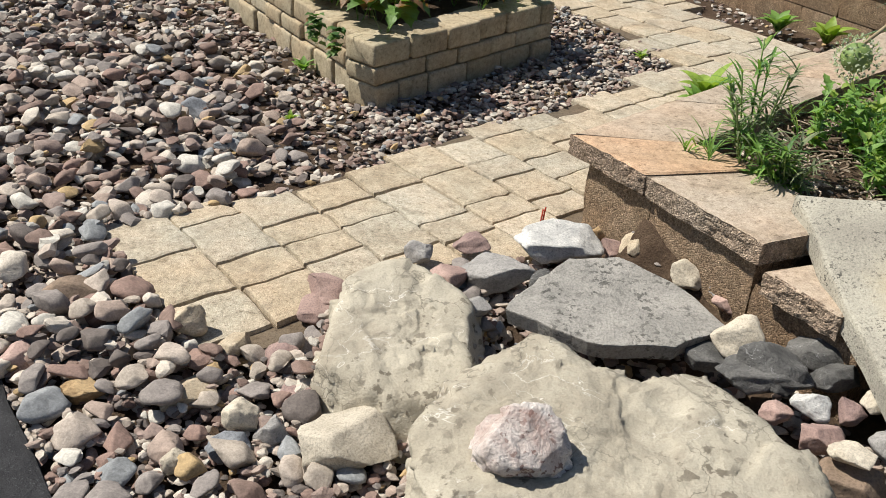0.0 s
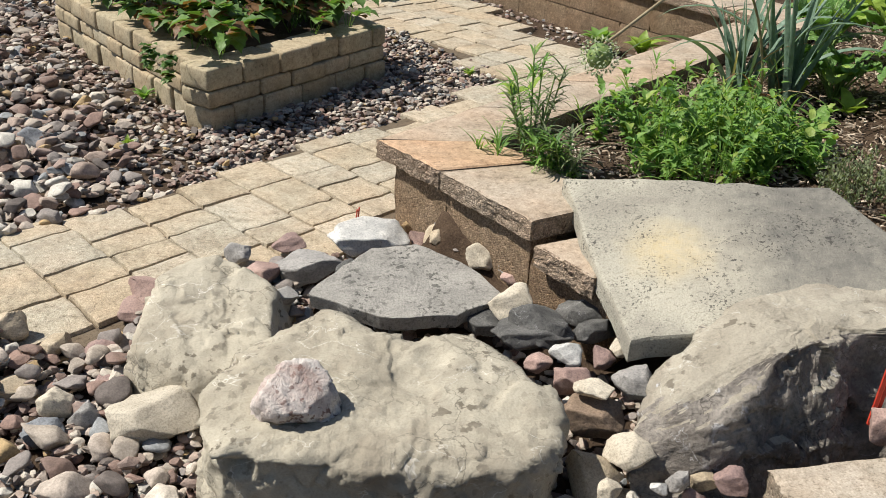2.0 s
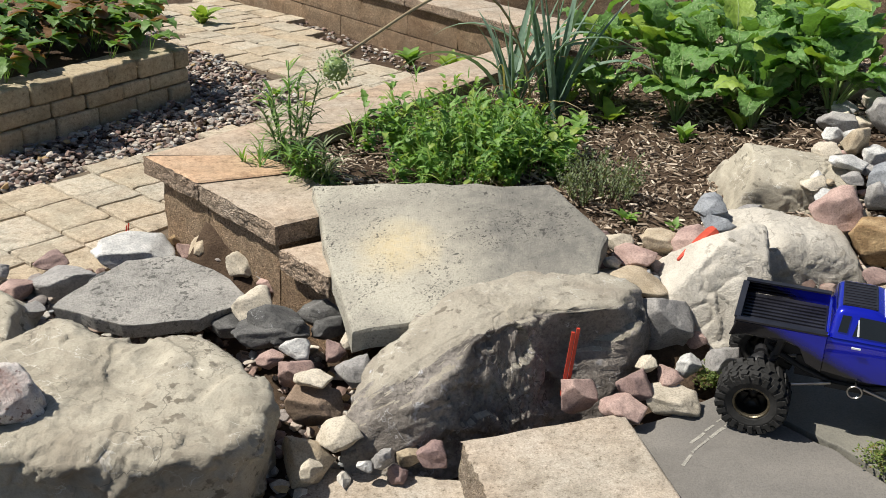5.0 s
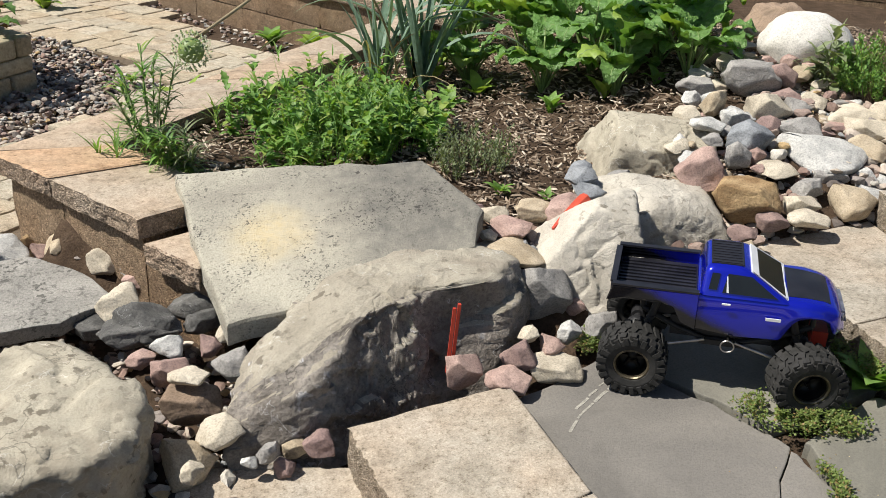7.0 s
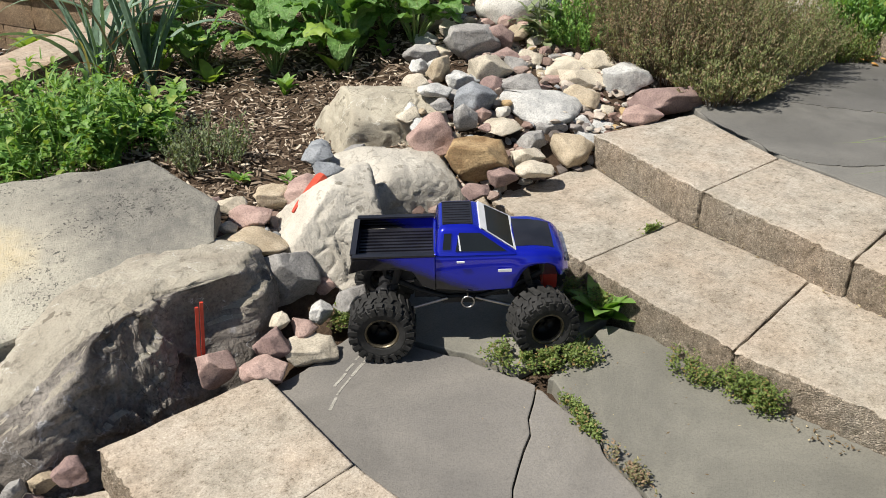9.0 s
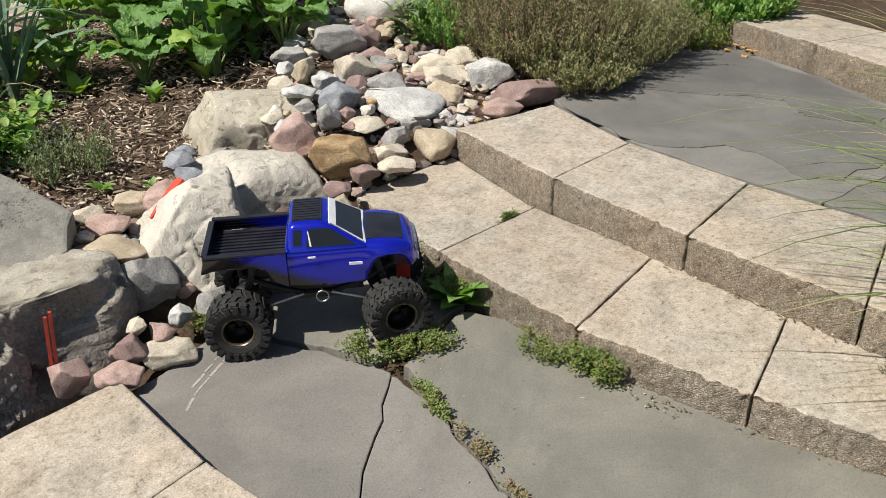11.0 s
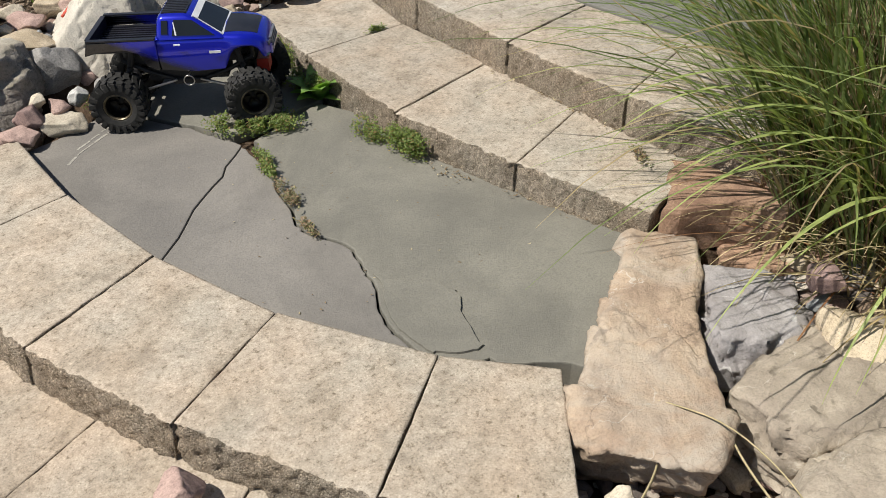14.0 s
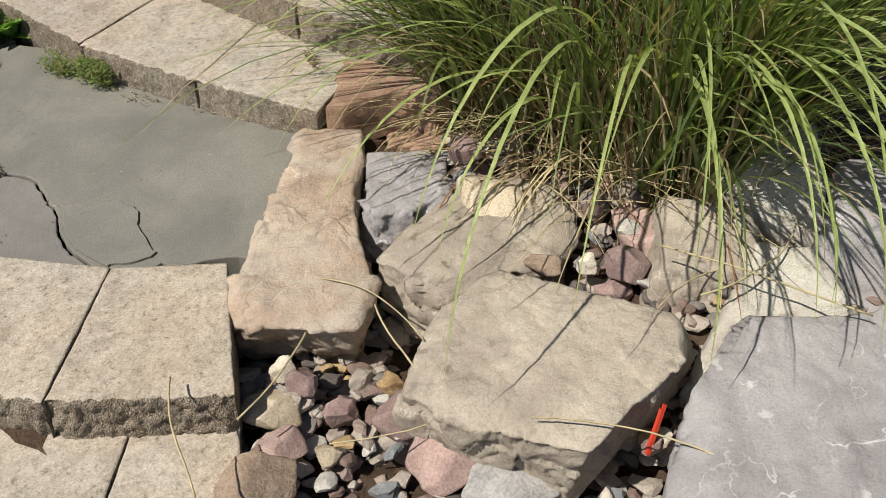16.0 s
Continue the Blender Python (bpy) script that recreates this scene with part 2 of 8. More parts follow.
M_FLAGDEEP = stone_mat("deep_bluestone", (0.15, 0.145, 0.135), (0.105, 0.102, 0.095), 3.5, 240, None, rough=0.75, bumps=0.25, grit=0.5, stain=(0.085, 0.082, 0.076))
M_FLAGDARK = stone_mat("dark_bluestone", (0.168, 0.162, 0.148), (0.12, 0.116, 0.107), 3.5, 240, None, rough=0.75, bumps=0.25, grit=0.5, stain=(0.09, 0.087, 0.08))
M_STONES = {
    "pink": stone_mat("pink_sandstone", (0.42, 0.3, 0.26), (0.3, 0.205, 0.18), 16, 240, bumps=0.35),
    "mauve": stone_mat("mauve_stone", (0.31, 0.22, 0.195), (0.21, 0.145, 0.135), 16, 240, bumps=0.35),
    "beige": stone_mat("beige_stone", (0.5, 0.42, 0.31), (0.36, 0.29, 0.2), 16, 240, bumps=0.45),
    "cream": stone_mat("cream_stone", (0.58, 0.52, 0.42), (0.42, 0.37, 0.29), 16, 240, bumps=0.4),
    "white": stone_mat("white_stone", (0.62, 0.61, 0.58), (0.4, 0.4, 0.39), 18, 200, bumps=0.6),
    "chalk": stone_mat("chalky_stone", (0.64, 0.62, 0.58), (0.48, 0.462, 0.425), 12, 200, bumps=0.35, spots=(0.3, 0.27, 0.23), spot_scale=60, spot_at=0.66),
    "grey": stone_mat("grey_stone", (0.38, 0.365, 0.345), (0.25, 0.24, 0.23), 18, 200, bumps=0.5),
    "dark": stone_mat("dark_stone", (0.145, 0.142, 0.135), (0.075, 0.074, 0.072), 20, 200, (0.4, 0.4, 0.4), bumps=0.7),
    "blue": stone_mat("blue_grey_stone", (0.31, 0.325, 0.345), (0.2, 0.215, 0.235), 18, 200, bumps=0.5),
    "rust": stone_mat("rusty_stone", (0.46, 0.33, 0.18), (0.22, 0.135, 0.065), 16, 200, bumps=0.6),
    "brown": stone_mat("brown_stone", (0.3, 0.22, 0.16), (0.19, 0.14, 0.1), 14, 200, bumps=0.5),
}
M_PEBBLE = pebble_mat("mixed_pebble", "object", 1.05)
M_GRAVEL = pebble_mat("gravel_pebble", "island", 1.02, 420)
M_BANK = pebble_mat("bank_pebble", "island", 0.8, 300)
M_PAVER = paver_mat("paver_concrete", [(0, (0.44, 0.365, 0.265)), (0.45, (0.46, 0.395, 0.3)), (0.75, (0.42, 0.37, 0.292)), (1, (0.51, 0.45, 0.355))], 280, stain=(0.28, 0.235, 0.185), deep=0.004, grains=360.0, grain_mix=0.32)
M_STEP = paver_mat("step_concrete", [(0, (0.335, 0.287, 0.232)), (0.5, (0.36, 0.313, 0.256)), (1, (0.385, 0.337, 0.28))], 260, stain=(0.16, 0.135, 0.108), deep=0.005)
M_STEPPALE = paver_mat("pale_step_concrete", [(0, (0.37, 0.313, 0.25)), (0.5, (0.395, 0.34, 0.275)), (1, (0.42, 0.364, 0.3))], 260, stain=(0.23, 0.19, 0.155), deep=0.005)
M_PLANTER = paver_mat("planter_block", [(0, (0.36, 0.295, 0.2)), (0.5, (0.4, 0.335, 0.23)), (1, (0.45, 0.38, 0.27))], 400, stain=(0.2, 0.16, 0.11), deep=0.006)
M_CAP = paver_mat("cap_concrete", [(0, (0.4, 0.335, 0.265)), (0.6, (0.41, 0.335, 0.26)), (1, (0.43, 0.335, 0.25))], 330, stain=(0.22, 0.17, 0.13))
M_CAPORANGE = paver_mat("orange_cap_concrete", [(0, (0.46, 0.315, 0.205)), (1, (0.49, 0.34, 0.23))], 330, stain=(0.27, 0.19, 0.13))
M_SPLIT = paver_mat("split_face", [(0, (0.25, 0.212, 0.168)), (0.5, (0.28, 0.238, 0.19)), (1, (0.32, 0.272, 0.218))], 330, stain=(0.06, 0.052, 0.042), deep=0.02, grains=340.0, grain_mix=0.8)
M_CAPSPLIT = paver_mat("split_cap", [(0, (0.29, 0.225, 0.175)), (1, (0.35, 0.285, 0.225))], 300, stain=(0.06, 0.05, 0.042), deep=0.025, grains=230.0)
M_WALL = paver_mat("wall_block", [(0, (0.21, 0.15, 0.1)), (0.6, (0.245, 0.18, 0.122)), (1, (0.28, 0.205, 0.14))], 260, stain=(0.12, 0.085, 0.06), deep=0.01, grains=260.0)
M_SANDSTONE = stone_mat("red_sandstone", (0.38, 0.25, 0.17), (0.26, 0.16, 0.11), 9.0, 190, bumps=0.7, crack=0.5, stain=(0.12, 0.07, 0.05))

# ---- building helpers ----
def ss(a, b, x):
    t = min(1.0, max(0.0, (x - a) / (b - a)))
    return t * t * (3 - 2 * t)


def ground_z(x, y):
    """Height of the soil: low gravel yard, raised bed behind the wall, stepped terrace, rocky bank."""
    s1 = (x - 0.6) * 0.687 - (y - 2.09) * 0.727
    s2 = (x - 0.74) * 0.63 + (y - 1.62) * 0.78
    bed = 0.085 + 0.15 * ss(1.75, 2.5, x) * ss(0.9, 1.6, y) * ss(3.2, 2.4, y) + 0.04 * ss(1.5, 3.0, x)
    h = -0.14
    wb = ss(0.0, 0.06, s1) * ss(-0.12, 0.1, s2)
    h += (bed - h) * wb
    ht = -0.05 + 0.07 * (min(x, 2.0) - 1.35) + 0.06 * ss(2.0, 2.12, x) + 0.1 * ss(2.32, 2.45, x) + 0.14 * ss(3.55, 3.8, x)
    wt = ss(1.22, 1.3, x) * ss(1.25, 1.02, y + 0.1 * ss(1.9, 1.3, x))
    h += (ht - h) * wt
    hr = -0.165 + 0.17 * ss(1.78, 2.2, x) + 0.1 * ss(2.2, 3.0, x)
    h += (hr - h) * ss(1.2, 1.4, x) * ss(-0.36, -0.52, y + 0.2 * ss(1.9, 2.5, x) * -1)
    return h


def link(name, mesh, parent=None, label=""):
    ob = new(name, mesh)
    if parent:
        ob.parent = parent
    if label:
        ob["label"] = label
    return ob


def mesh_of(name, verts, faces, mat, smooth=False):
    me = bpy.data.meshes.new(name)
    me.from_pydata([tuple(v) for v in verts], [], faces)
    for m in (mat if isinstance(mat, (list, tuple)) else [mat]):
        me.materials.append(m)
    if smooth:
        me.shade_smooth()
    me.update()
    return me


def part(name, bm, mat, parent=None, label="", smooth=False):
    me = bpy.data.meshes.new(name)
    bmesh.ops.recalc_face_normals(bm, faces=bm.faces)
    bm.to_mesh(me)
    bm.free()
    for m in (mat if isinstance(mat, (list, tuple)) else [mat]):
        me.materials.append(m)
    if smooth:
        me.shade_smooth()
    return link(name, me, parent, label)


ICO = {}


def ico(sub):
    if sub not in ICO:
        bm = bmesh.new()
        bmesh.ops.create_icosphere(bm, subdivisions=sub, radius=1.0)
        ICO[sub] = (np.array([v.co[:] for v in bm.verts]), [tuple(v.index for v in f.verts) for f in bm.faces])
        bm.free()
    return ICO[sub]


def rock_shape(seed, sub=2, cuts=9, rough=0.05, keep=0.25, lump=0.12):
    """A unit stone: a ball with knocked-off flats, lumps and fine roughness."""
    r = np.random.RandomState(seed)
    v, f = ico(sub)
    v = v.copy()
    for _ in range(cuts):
        n = r.normal(size=3)
        n /= np.linalg.norm(n)
        c = r.uniform(0.5, 0.84)
        d = v @ n
        over = np.maximum(d - c, 0)
        v -= np.outer(over * (1 - keep), n)
    off = Vector(r.uniform(-50, 50, 3))
    out = np.empty_like(v)
    for i, p in enumerate(v):
        q = Vector(p)
        k = 1 + lump * noise.noise(q * 1.3 + off)
        if sub > 2:
            k += rough * noise.fractal(q * 3.5 + off, 0.7, 2.1, 4)
        else:
            k += rough * noise.noise(q * 3.1 + off)
        out[i] = p * k
    return out, f


SHAPES = [rock_shape(100 + k, 3, 12 + k % 9, 0.05, 0.03) for k in range(24)]
SHAPES_LOW = [rock_shape(300 + k, 2, 11 + k % 7, keep=0.0, lump=0.25) for k in range(24)]
SHAPES_FINE = [rock_shape(500 + k, 4, 15 + k % 7, 0.06, 0.0) for k in range(12)]
SHAPES_FINE.append(rock_shape(777, 4, 4, 0.035, 0.7, 0.1))
FINE_MESH = {}


def fracture(V, N, off, side=0.02, flat=0.005, fine=0.0025, cell=0.1, groove=0.006, dents=()):
    """Break a rock's surface along its normals: tilted facets that end in ledges, grooves, grain and hollows."""
    out = V.copy()
    for i in range(len(V)):
        p, nv = Vector(V[i]), Vector(N[i])
        q = p + off
        q = q + 0.22 * cell * Vector((noise.noise(q * (1.3 / cell)), noise.noise(q * (1.3 / cell) + Vector((7, 1, 3))), noise.noise(q * (1.3 / cell) + Vector((2, 9, 5)))))
        w = ss(0.8, 0.4, nv.z)
        d = 0.0
        for f, g in ((1.0 / cell, 1.0), (2.7 / cell, 0.3)):
            qq = q * f
            qq.z *= 1.1
            c = noise.voronoi(qq)[1][0]
            rv = Vector((noise.noise(c * 5.1), noise.noise(c * 5.1 + Vector((3, 3, 3))), noise.noise(c * 5.1 + Vector((8, 1, 4))))) * 2.4
            d += g * max(-0.9, min(0.9, rv.dot(qq - c) + 0.8 * noise.noise(c * 3.3)))
        d *= flat + (side - flat) * w
        d += fine * noise.fractal(q * 26, 0.8, 2.1, 4)
        g = abs(noise.fractal(q * 6.5 + Vector((4, 4, 4)), 0.9, 2.0, 3))
        d -= groove * (0.35 + 0.65 * w) * max(0.0, 1 - g / 0.05)
        for x, y, z, r, depth in dents:
            k = (p - Vector((x, y, z))).length / r
            if k < 1:
                d -= depth * (1 - k * k)
        out[i] = p + nv * d
    return out


def normals_of(V, faces):
    me = bpy.data.meshes.new("tmp")
    me.from_pydata(V.tolist(), [], faces)
    me.update()
    N = np.empty(len(V) * 3, dtype=np.float32)
    me.vertex_normals.foreach_get("vector", N)
    bpy.data.meshes.remove(me)
    return N.reshape(-1, 3)


SPOTS = []


def stone(x, y, sx, sy, sz, tone="pink", rz=0.0, z=None, shape=0, tilt=0.0, label="", sink=0.22, name="stone"):
    """One loose stone on the ground at x, y: half sizes in metres."""
    key = (shape, tone)
    if key not in FINE_MESH:
        v, f = SHAPES_FINE[shape % len(SHAPES_FINE)]
        FINE_MESH[key] = mesh_of("stone", v, f, M_STONES[tone], True)
    base = ground_z(x, y) if z is None else z
    SPOTS.append((x, y, (sx + sy) / 2, base, sz))
    ob = link(name, FINE_MESH[key])
    ob.matrix_world = pose(x, y, base + sz * (1 - sink), tilt, tilt * 0.5, rz) @ Matrix.Diagonal((sx, sy, sz, 1))
    words = {"pink": "rounded pink sandstone cobble", "mauve": "smooth mauve brown river stone", "beige": "tan beige field stone", "cream": "cream coloured rounded stone",
             "white": "white angular quartz-like stone", "chalk": "round chalky white boulder", "grey": "rough grey stone", "dark": "angular dark grey broken stone", "blue": "blue grey angular stone",
             "rust": "rusty ochre brown stone", "brown": "dull brown rounded stone"}
    return tagged(ob, (label or words[tone] + " lying among loose rocks"), "stone", "loose stones")


def boulder(name, corners, top, base, mat, label, tilt=(0.0, 0.0), dome=0.02, flare=0.06, edge=0.04, rough=0.02, seed=0, rings=26, n=110, step=0.0, chisel=0.016, shift=(0.0, 0.0), cuts=10, bite=0.05, dents=(), side=0.02, flat=0.005, cell=0.1, broken=None, fall=None):
    """A big rock: plan outline from a few corners, a tilted and domed top, broken sides down to base."""
    cx, cy = sum(c[0] for c in corners) / len(corners), sum(c[1] for c in corners) / len(corners)
    pol = sorted((math.atan2(y - cy, x - cx), math.hypot(x - cx, y - cy)) for x, y in corners)
    def radius(a):
        best = 9.0
        for i, (a0, r0) in enumerate(pol):
            a1, r1 = pol[(i + 1) % len(pol)]
            w = (a1 - a0) % (2 * math.pi)
            t = (a - a0) % (2 * math.pi)
            if t <= w:
                p, q = Vector((r0 * math.cos(a0), r0 * math.sin(a0))), Vector((r1 * math.cos(a1), r1 * math.sin(a1)))
                d = Vector((math.cos(a), math.sin(a)))
                e = q - p
                den = d.x * e.y - d.y * e.x
                best = (p.x * e.y - p.y * e.x) / den if abs(den) > 1e-9 else r0
        return best
    n = 4 * (n // 4)
    turn = [2 * math.pi * i / n - math.pi / 4 for i in range(n)]
    raw = [radius(a) for a in turn]
    rad = [sum(raw[(i + k) % n] * w for k, w in ((-2, 0.1), (-1, 0.22), (0, 0.36), (1, 0.22), (2, 0.1))) for i in range(n)]
    off = Vector((seed * 7.3, seed * 3.1, seed * 1.7))
    size = max(rad)
    side_n = n // 4
    verts, faces, ring_of = [], [], []
    def rim(a):
        f = ((a + math.pi / 4) / (2 * math.pi) % 1.0) * n
        i = int(f)
        return rad[i % n] * (i + 1 - f) + rad[(i + 1) % n] * (f - i)
    def top_z(x, y, s):
        z = top + tilt[0] * (x - cx) + tilt[1] * (y - cy) - dome * s ** 2 - edge * max(0.0, (s - 0.78) / 0.22) ** 2.5
        if fall:
            z -= fall[2] * max(0.0, (fall[0] - x) / fall[1]) ** 1.6
        return z
    def rough_at(p, amount):
        q = p + off
        big = noise.fractal(q * (1.6 / size), 0.8, 2.0, 3) * 1.3
        cell = noise.voronoi(q * (2.6 / size))[0][0]
        fine = noise.fractal(q * (7.0 / size), 0.9, 2.1, 4)
        k = min(1.0, size / 0.3)
        return k * (amount * (0.9 * big + 0.5 * fine) - chisel * (cell - 0.35))
    # the top: a square sheet drawn out to the outline
    for j in range(side_n + 1):
        for i in range(side_n + 1):
            u, v = 2 * i / side_n - 1, 2 * j / side_n - 1
            if abs(u) >= abs(v):
                s, a = abs(u), (math.pi / 4 * v / u if u else 0.0) + (math.pi if u < 0 else 0.0)
            else:
                s, a = abs(v), math.pi / 2 - math.pi / 4 * u / v + (math.pi if v < 0 else 0.0)
            r0 = rim(a)
            x, y = cx + math.cos(a) * r0 * s, cy + math.sin(a) * r0 * s
            z = top_z(x, y, s)
            d = rough_at(Vector((x, y, z)), rough)
            if step and noise.noise(Vector((x, y, seed)) * 6) > 0.1:
                d -= step
            verts.append((x + math.cos(a) * d * 0.7 * s, y + math.sin(a) * d * 0.7 * s, z + d * (1 - 0.4 * s)))
    def at(i, j):
        return j * (side_n + 1) + i
    for j in range(side_n):
        for i in range(side_n):
            faces.append((at(i, j), at(i + 1, j), at(i + 1, j + 1), at(i, j + 1)))
            ring_of.append(-0.3 * min(i, j, side_n - 1 - i, side_n - 1 - j) - 1)
    last = [at(side_n, k) for k in range(side_n)] + [at(side_n - k, side_n) for k in range(side_n)] + [at(0, side_n - k) for k in range(side_n)] + [at(k, 0) for k in range(side_n)]
    down = int(rings * 0.42)
    for k in range(1, down + 1):
        v = k / down
        here = []
        for i, a in enumerate(turn):
            x, y = cx + math.cos(a) * rad[i] * (1 + flare * v), cy + math.sin(a) * rad[i] * (1 + flare * v)
            x, y = x + shift[0] * v, y + shift[1] * v
            z0 = top_z(cx + math.cos(a) * rad[i], cy + math.sin(a) * rad[i], 1.0)
            z = z0 + (base - z0) * v
            d = rough_at(Vector((x, y, z)), rough * 1.5) + (0.006 * noise.fractal(Vector((x, y, z)) * 42 + off, 0.75, 2.1, 4) if broken else 0.0)
            here.append(len(verts))
            verts.append((x + math.cos(a) * d * 1.4, y + math.sin(a) * d * 1.4, z + 0.2 * d * (1 - v)))
        for i in range(n):
            j = (i + 1) % n
            faces.append((last[i], here[i], here[j], last[j]))
            ring_of.append(k - 1)
        last = here
    # knock off flats so that edges and planes read as broken stone
    V = np.array(verts)
    rs = np.random.RandomState(seed + 900)
    mid = np.array((cx, cy, (top + base) / 2))
    half = np.array((size, size, (top - base) / 2))
    for k in range(cuts):
        a = rs.uniform(0, 2 * math.pi)
        e = rs.uniform(-0.1, 0.5)
        nv = np.array((math.cos(a) * math.cos(e), math.sin(a) * math.cos(e), math.sin(e)))
        d = ((V - mid) / half) @ nv
        c = np.percentile(d, 100 - 100 * bite * rs.uniform(0.5, 1.2))
        over = np.maximum(d - c, 0)
        V -= np.outer(over * 0.85, nv) * half
    if broken:
        ed = np.array([(f[k], f[(k + 1) % len(f)]) for f in faces for k in range(len(f))])
        for _ in range(5):
            acc, cnt = np.zeros_like(V), np.zeros(len(V))
            for p, q in ((0, 1), (1, 0)):
                np.add.at(acc, ed[:, p], V[ed[:, q]])
                np.add.at(cnt, ed[:, p], 1)
            V = 0.5 * V + 0.5 * acc / cnt[:, None]
    V = fracture(V, normals_of(V, faces), off, side, flat, 0.003, cell, 0.006, dents)
    me = mesh_of(name, V.tolist(), faces, [mat, broken] if broken else mat, True)
    # faces turned forward take the broken stone, its colour darkened for their shade
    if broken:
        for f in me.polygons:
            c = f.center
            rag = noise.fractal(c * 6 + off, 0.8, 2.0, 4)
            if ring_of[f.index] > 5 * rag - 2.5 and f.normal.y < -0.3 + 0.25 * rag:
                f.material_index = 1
    return tagged(link(name, me), label, "rock", "large rocks")


def slab_bm(corners, top, thick, bev=0.008, inset=0.0, tilt=None, cuts=0, rough=0.0, seed=0, under=0.0):
    """A flat piece with its own edges: outline corners in plan, bevelled; cuts splits the long sides so that they can be broken and uneven."""
    bm = bmesh.new()
    cx, cy = sum(c[0] for c in corners) / len(corners), sum(c[1] for c in corners) / len(corners)
    pts = []
    k = len(corners)
    for i in range(k):
        a, b = Vector(corners[i]), Vector(corners[(i + 1) % k])
        for j in range(cuts + 1):
            p = a.lerp(b, j / (cuts + 1))
            if j and rough:
                p = p + rough * Vector((noise.fractal(Vector((p.x * 9, p.y * 9, seed * 2.7)), 0.8, 2.0, 3), noise.fractal(Vector((p.x * 9, p.y * 9, seed * 2.7 + 40)), 0.8, 2.0, 3)))
            pts.append(p)
    if inset:
        c = Vector((cx, cy))
        pts = [p + (c - p).normalized() * inset for p in pts]
    def z_at(p):
        return top + (tilt[0] * (p.x - cx) + tilt[1] * (p.y - cy) if tilt else 0.0)
    hi = [bm.verts.new((p.x, p.y, z_at(p))) for p in pts]
    lo = [bm.verts.new((p.x + (p.x - cx) * under, p.y + (p.y - cy) * under, z_at(p) - thick)) for p in pts]
    m = len(pts)
    topf = bm.faces.new(hi)
    bm.faces.new(lo[::-1])
    for i in range(m):
        bm.faces.new((hi[i], lo[i], lo[(i + 1) % m], hi[(i + 1) % m]))
    bm.normal_update()
    if topf.normal.z < 0:
        bmesh.ops.reverse_faces(bm, faces=bm.faces)
    if bev:
        bmesh.ops.bevel(bm, geom=list(topf.edges), offset=bev, segments=2, affect="EDGES", profile=0.6)
    return bm


def inside(p, poly):
    c = False
    for i in range(len(poly)):
        (x1, y1), (x2, y2) = poly[i - 1], poly[i]
        if (y1 > p[1]) != (y2 > p[1]) and p[0] < (x2 - x1) * (p[1] - y1) / (y2 - y1) + x1:
            c = not c
    return c

# ---- ground ----
def build_ground():
    xs = np.concatenate([[-60, -20, -8], np.arange(-4, 5.01, 0.06), [8, 20, 60]])
    ys = np.concatenate([[-60, -20, -6], np.arange(-3, 7.01, 0.06), [9, 20, 60]])
    verts = [(x, y, ground_z(x, y) + 0.012 * noise.noise(Vector((x * 5, y * 5, 0))) + 0.005 * noise.noise(Vector((x * 23, y * 23, 3)))) for y in ys for x in xs]
    nx = len(xs)
    faces = [(j * nx + i, j * nx + i + 1, (j + 1) * nx + i + 1, (j + 1) * nx + i) for j in range(len(ys) - 1) for i in range(nx - 1)]
    m, nt, b = bsdf("soil", 0.95, spec=0.2)
    p = world_pos(nt)
    col = ramp(nt, tex(nt, p, 14, 6, 0.7), [(0.3, (0.055, 0.036, 0.024)), (0.6, (0.115, 0.08, 0.055)), (0.8, (0.19, 0.145, 0.105))])
    col = mix(nt, 0.7, col, ramp(nt, tex(nt, p, 180, 4, 0.75), [(0.3, (0.5, 0.48, 0.45)), (0.7, (1.3, 1.25, 1.2))]), "MULTIPLY")
    nt.links.new(col, b.inputs["Base Color"])
    bump(nt, b, tex(nt, p, 90, 6, 0.75), 0.8, 0.02)
    tagged(link("ground", mesh_of("ground", verts, faces, m, True)), "dark brown garden soil under stones and mulch", "ground", kind="structure")


build_ground()

# asphalt drive beside the gravel
m_asphalt = stone_mat("asphalt", (0.05, 0.05, 0.053), (0.03, 0.03, 0.033), 20, 380, spots=(0.11, 0.11, 0.115), spot_scale=260, bumps=0.9)
tagged(part("road", slab_bm([(-0.86, 1.37), (-3.5, 5.0), (-8.0, 5.0), (-8.0, -6.0), (0.35, -6.0), (0.35, -0.25)], -0.115, 0.06, 0.01, cuts=12, rough=0.02, seed=3), m_asphalt), "dark black asphalt drive beside the gravel bed", "road", kind="structure")


# ---- patio of tumbled pavers ----
PATIO = [(-0.86, 1.9), (-0.5, 2.12), (-0.24, 2.36), (0.0, 2.62), (0.28, 2.86), (0.6, 3.17), (0.9, 3.56), (0.78, 3.8), (0.5, 4.3), (0.25, 4.75), (-0.1, 5.6), (0.55, 5.9), (0.9, 5.3), (1.12, 4.4), (1.4, 3.95), (1.75, 3.6), (0.75, 2.55), (0.42, 2.2), (0.34, 2.0), (0.15, 1.95), (-0.02, 1.7), (-0.28, 1.5), (-0.45, 1.42), (-0.6, 1.55)]


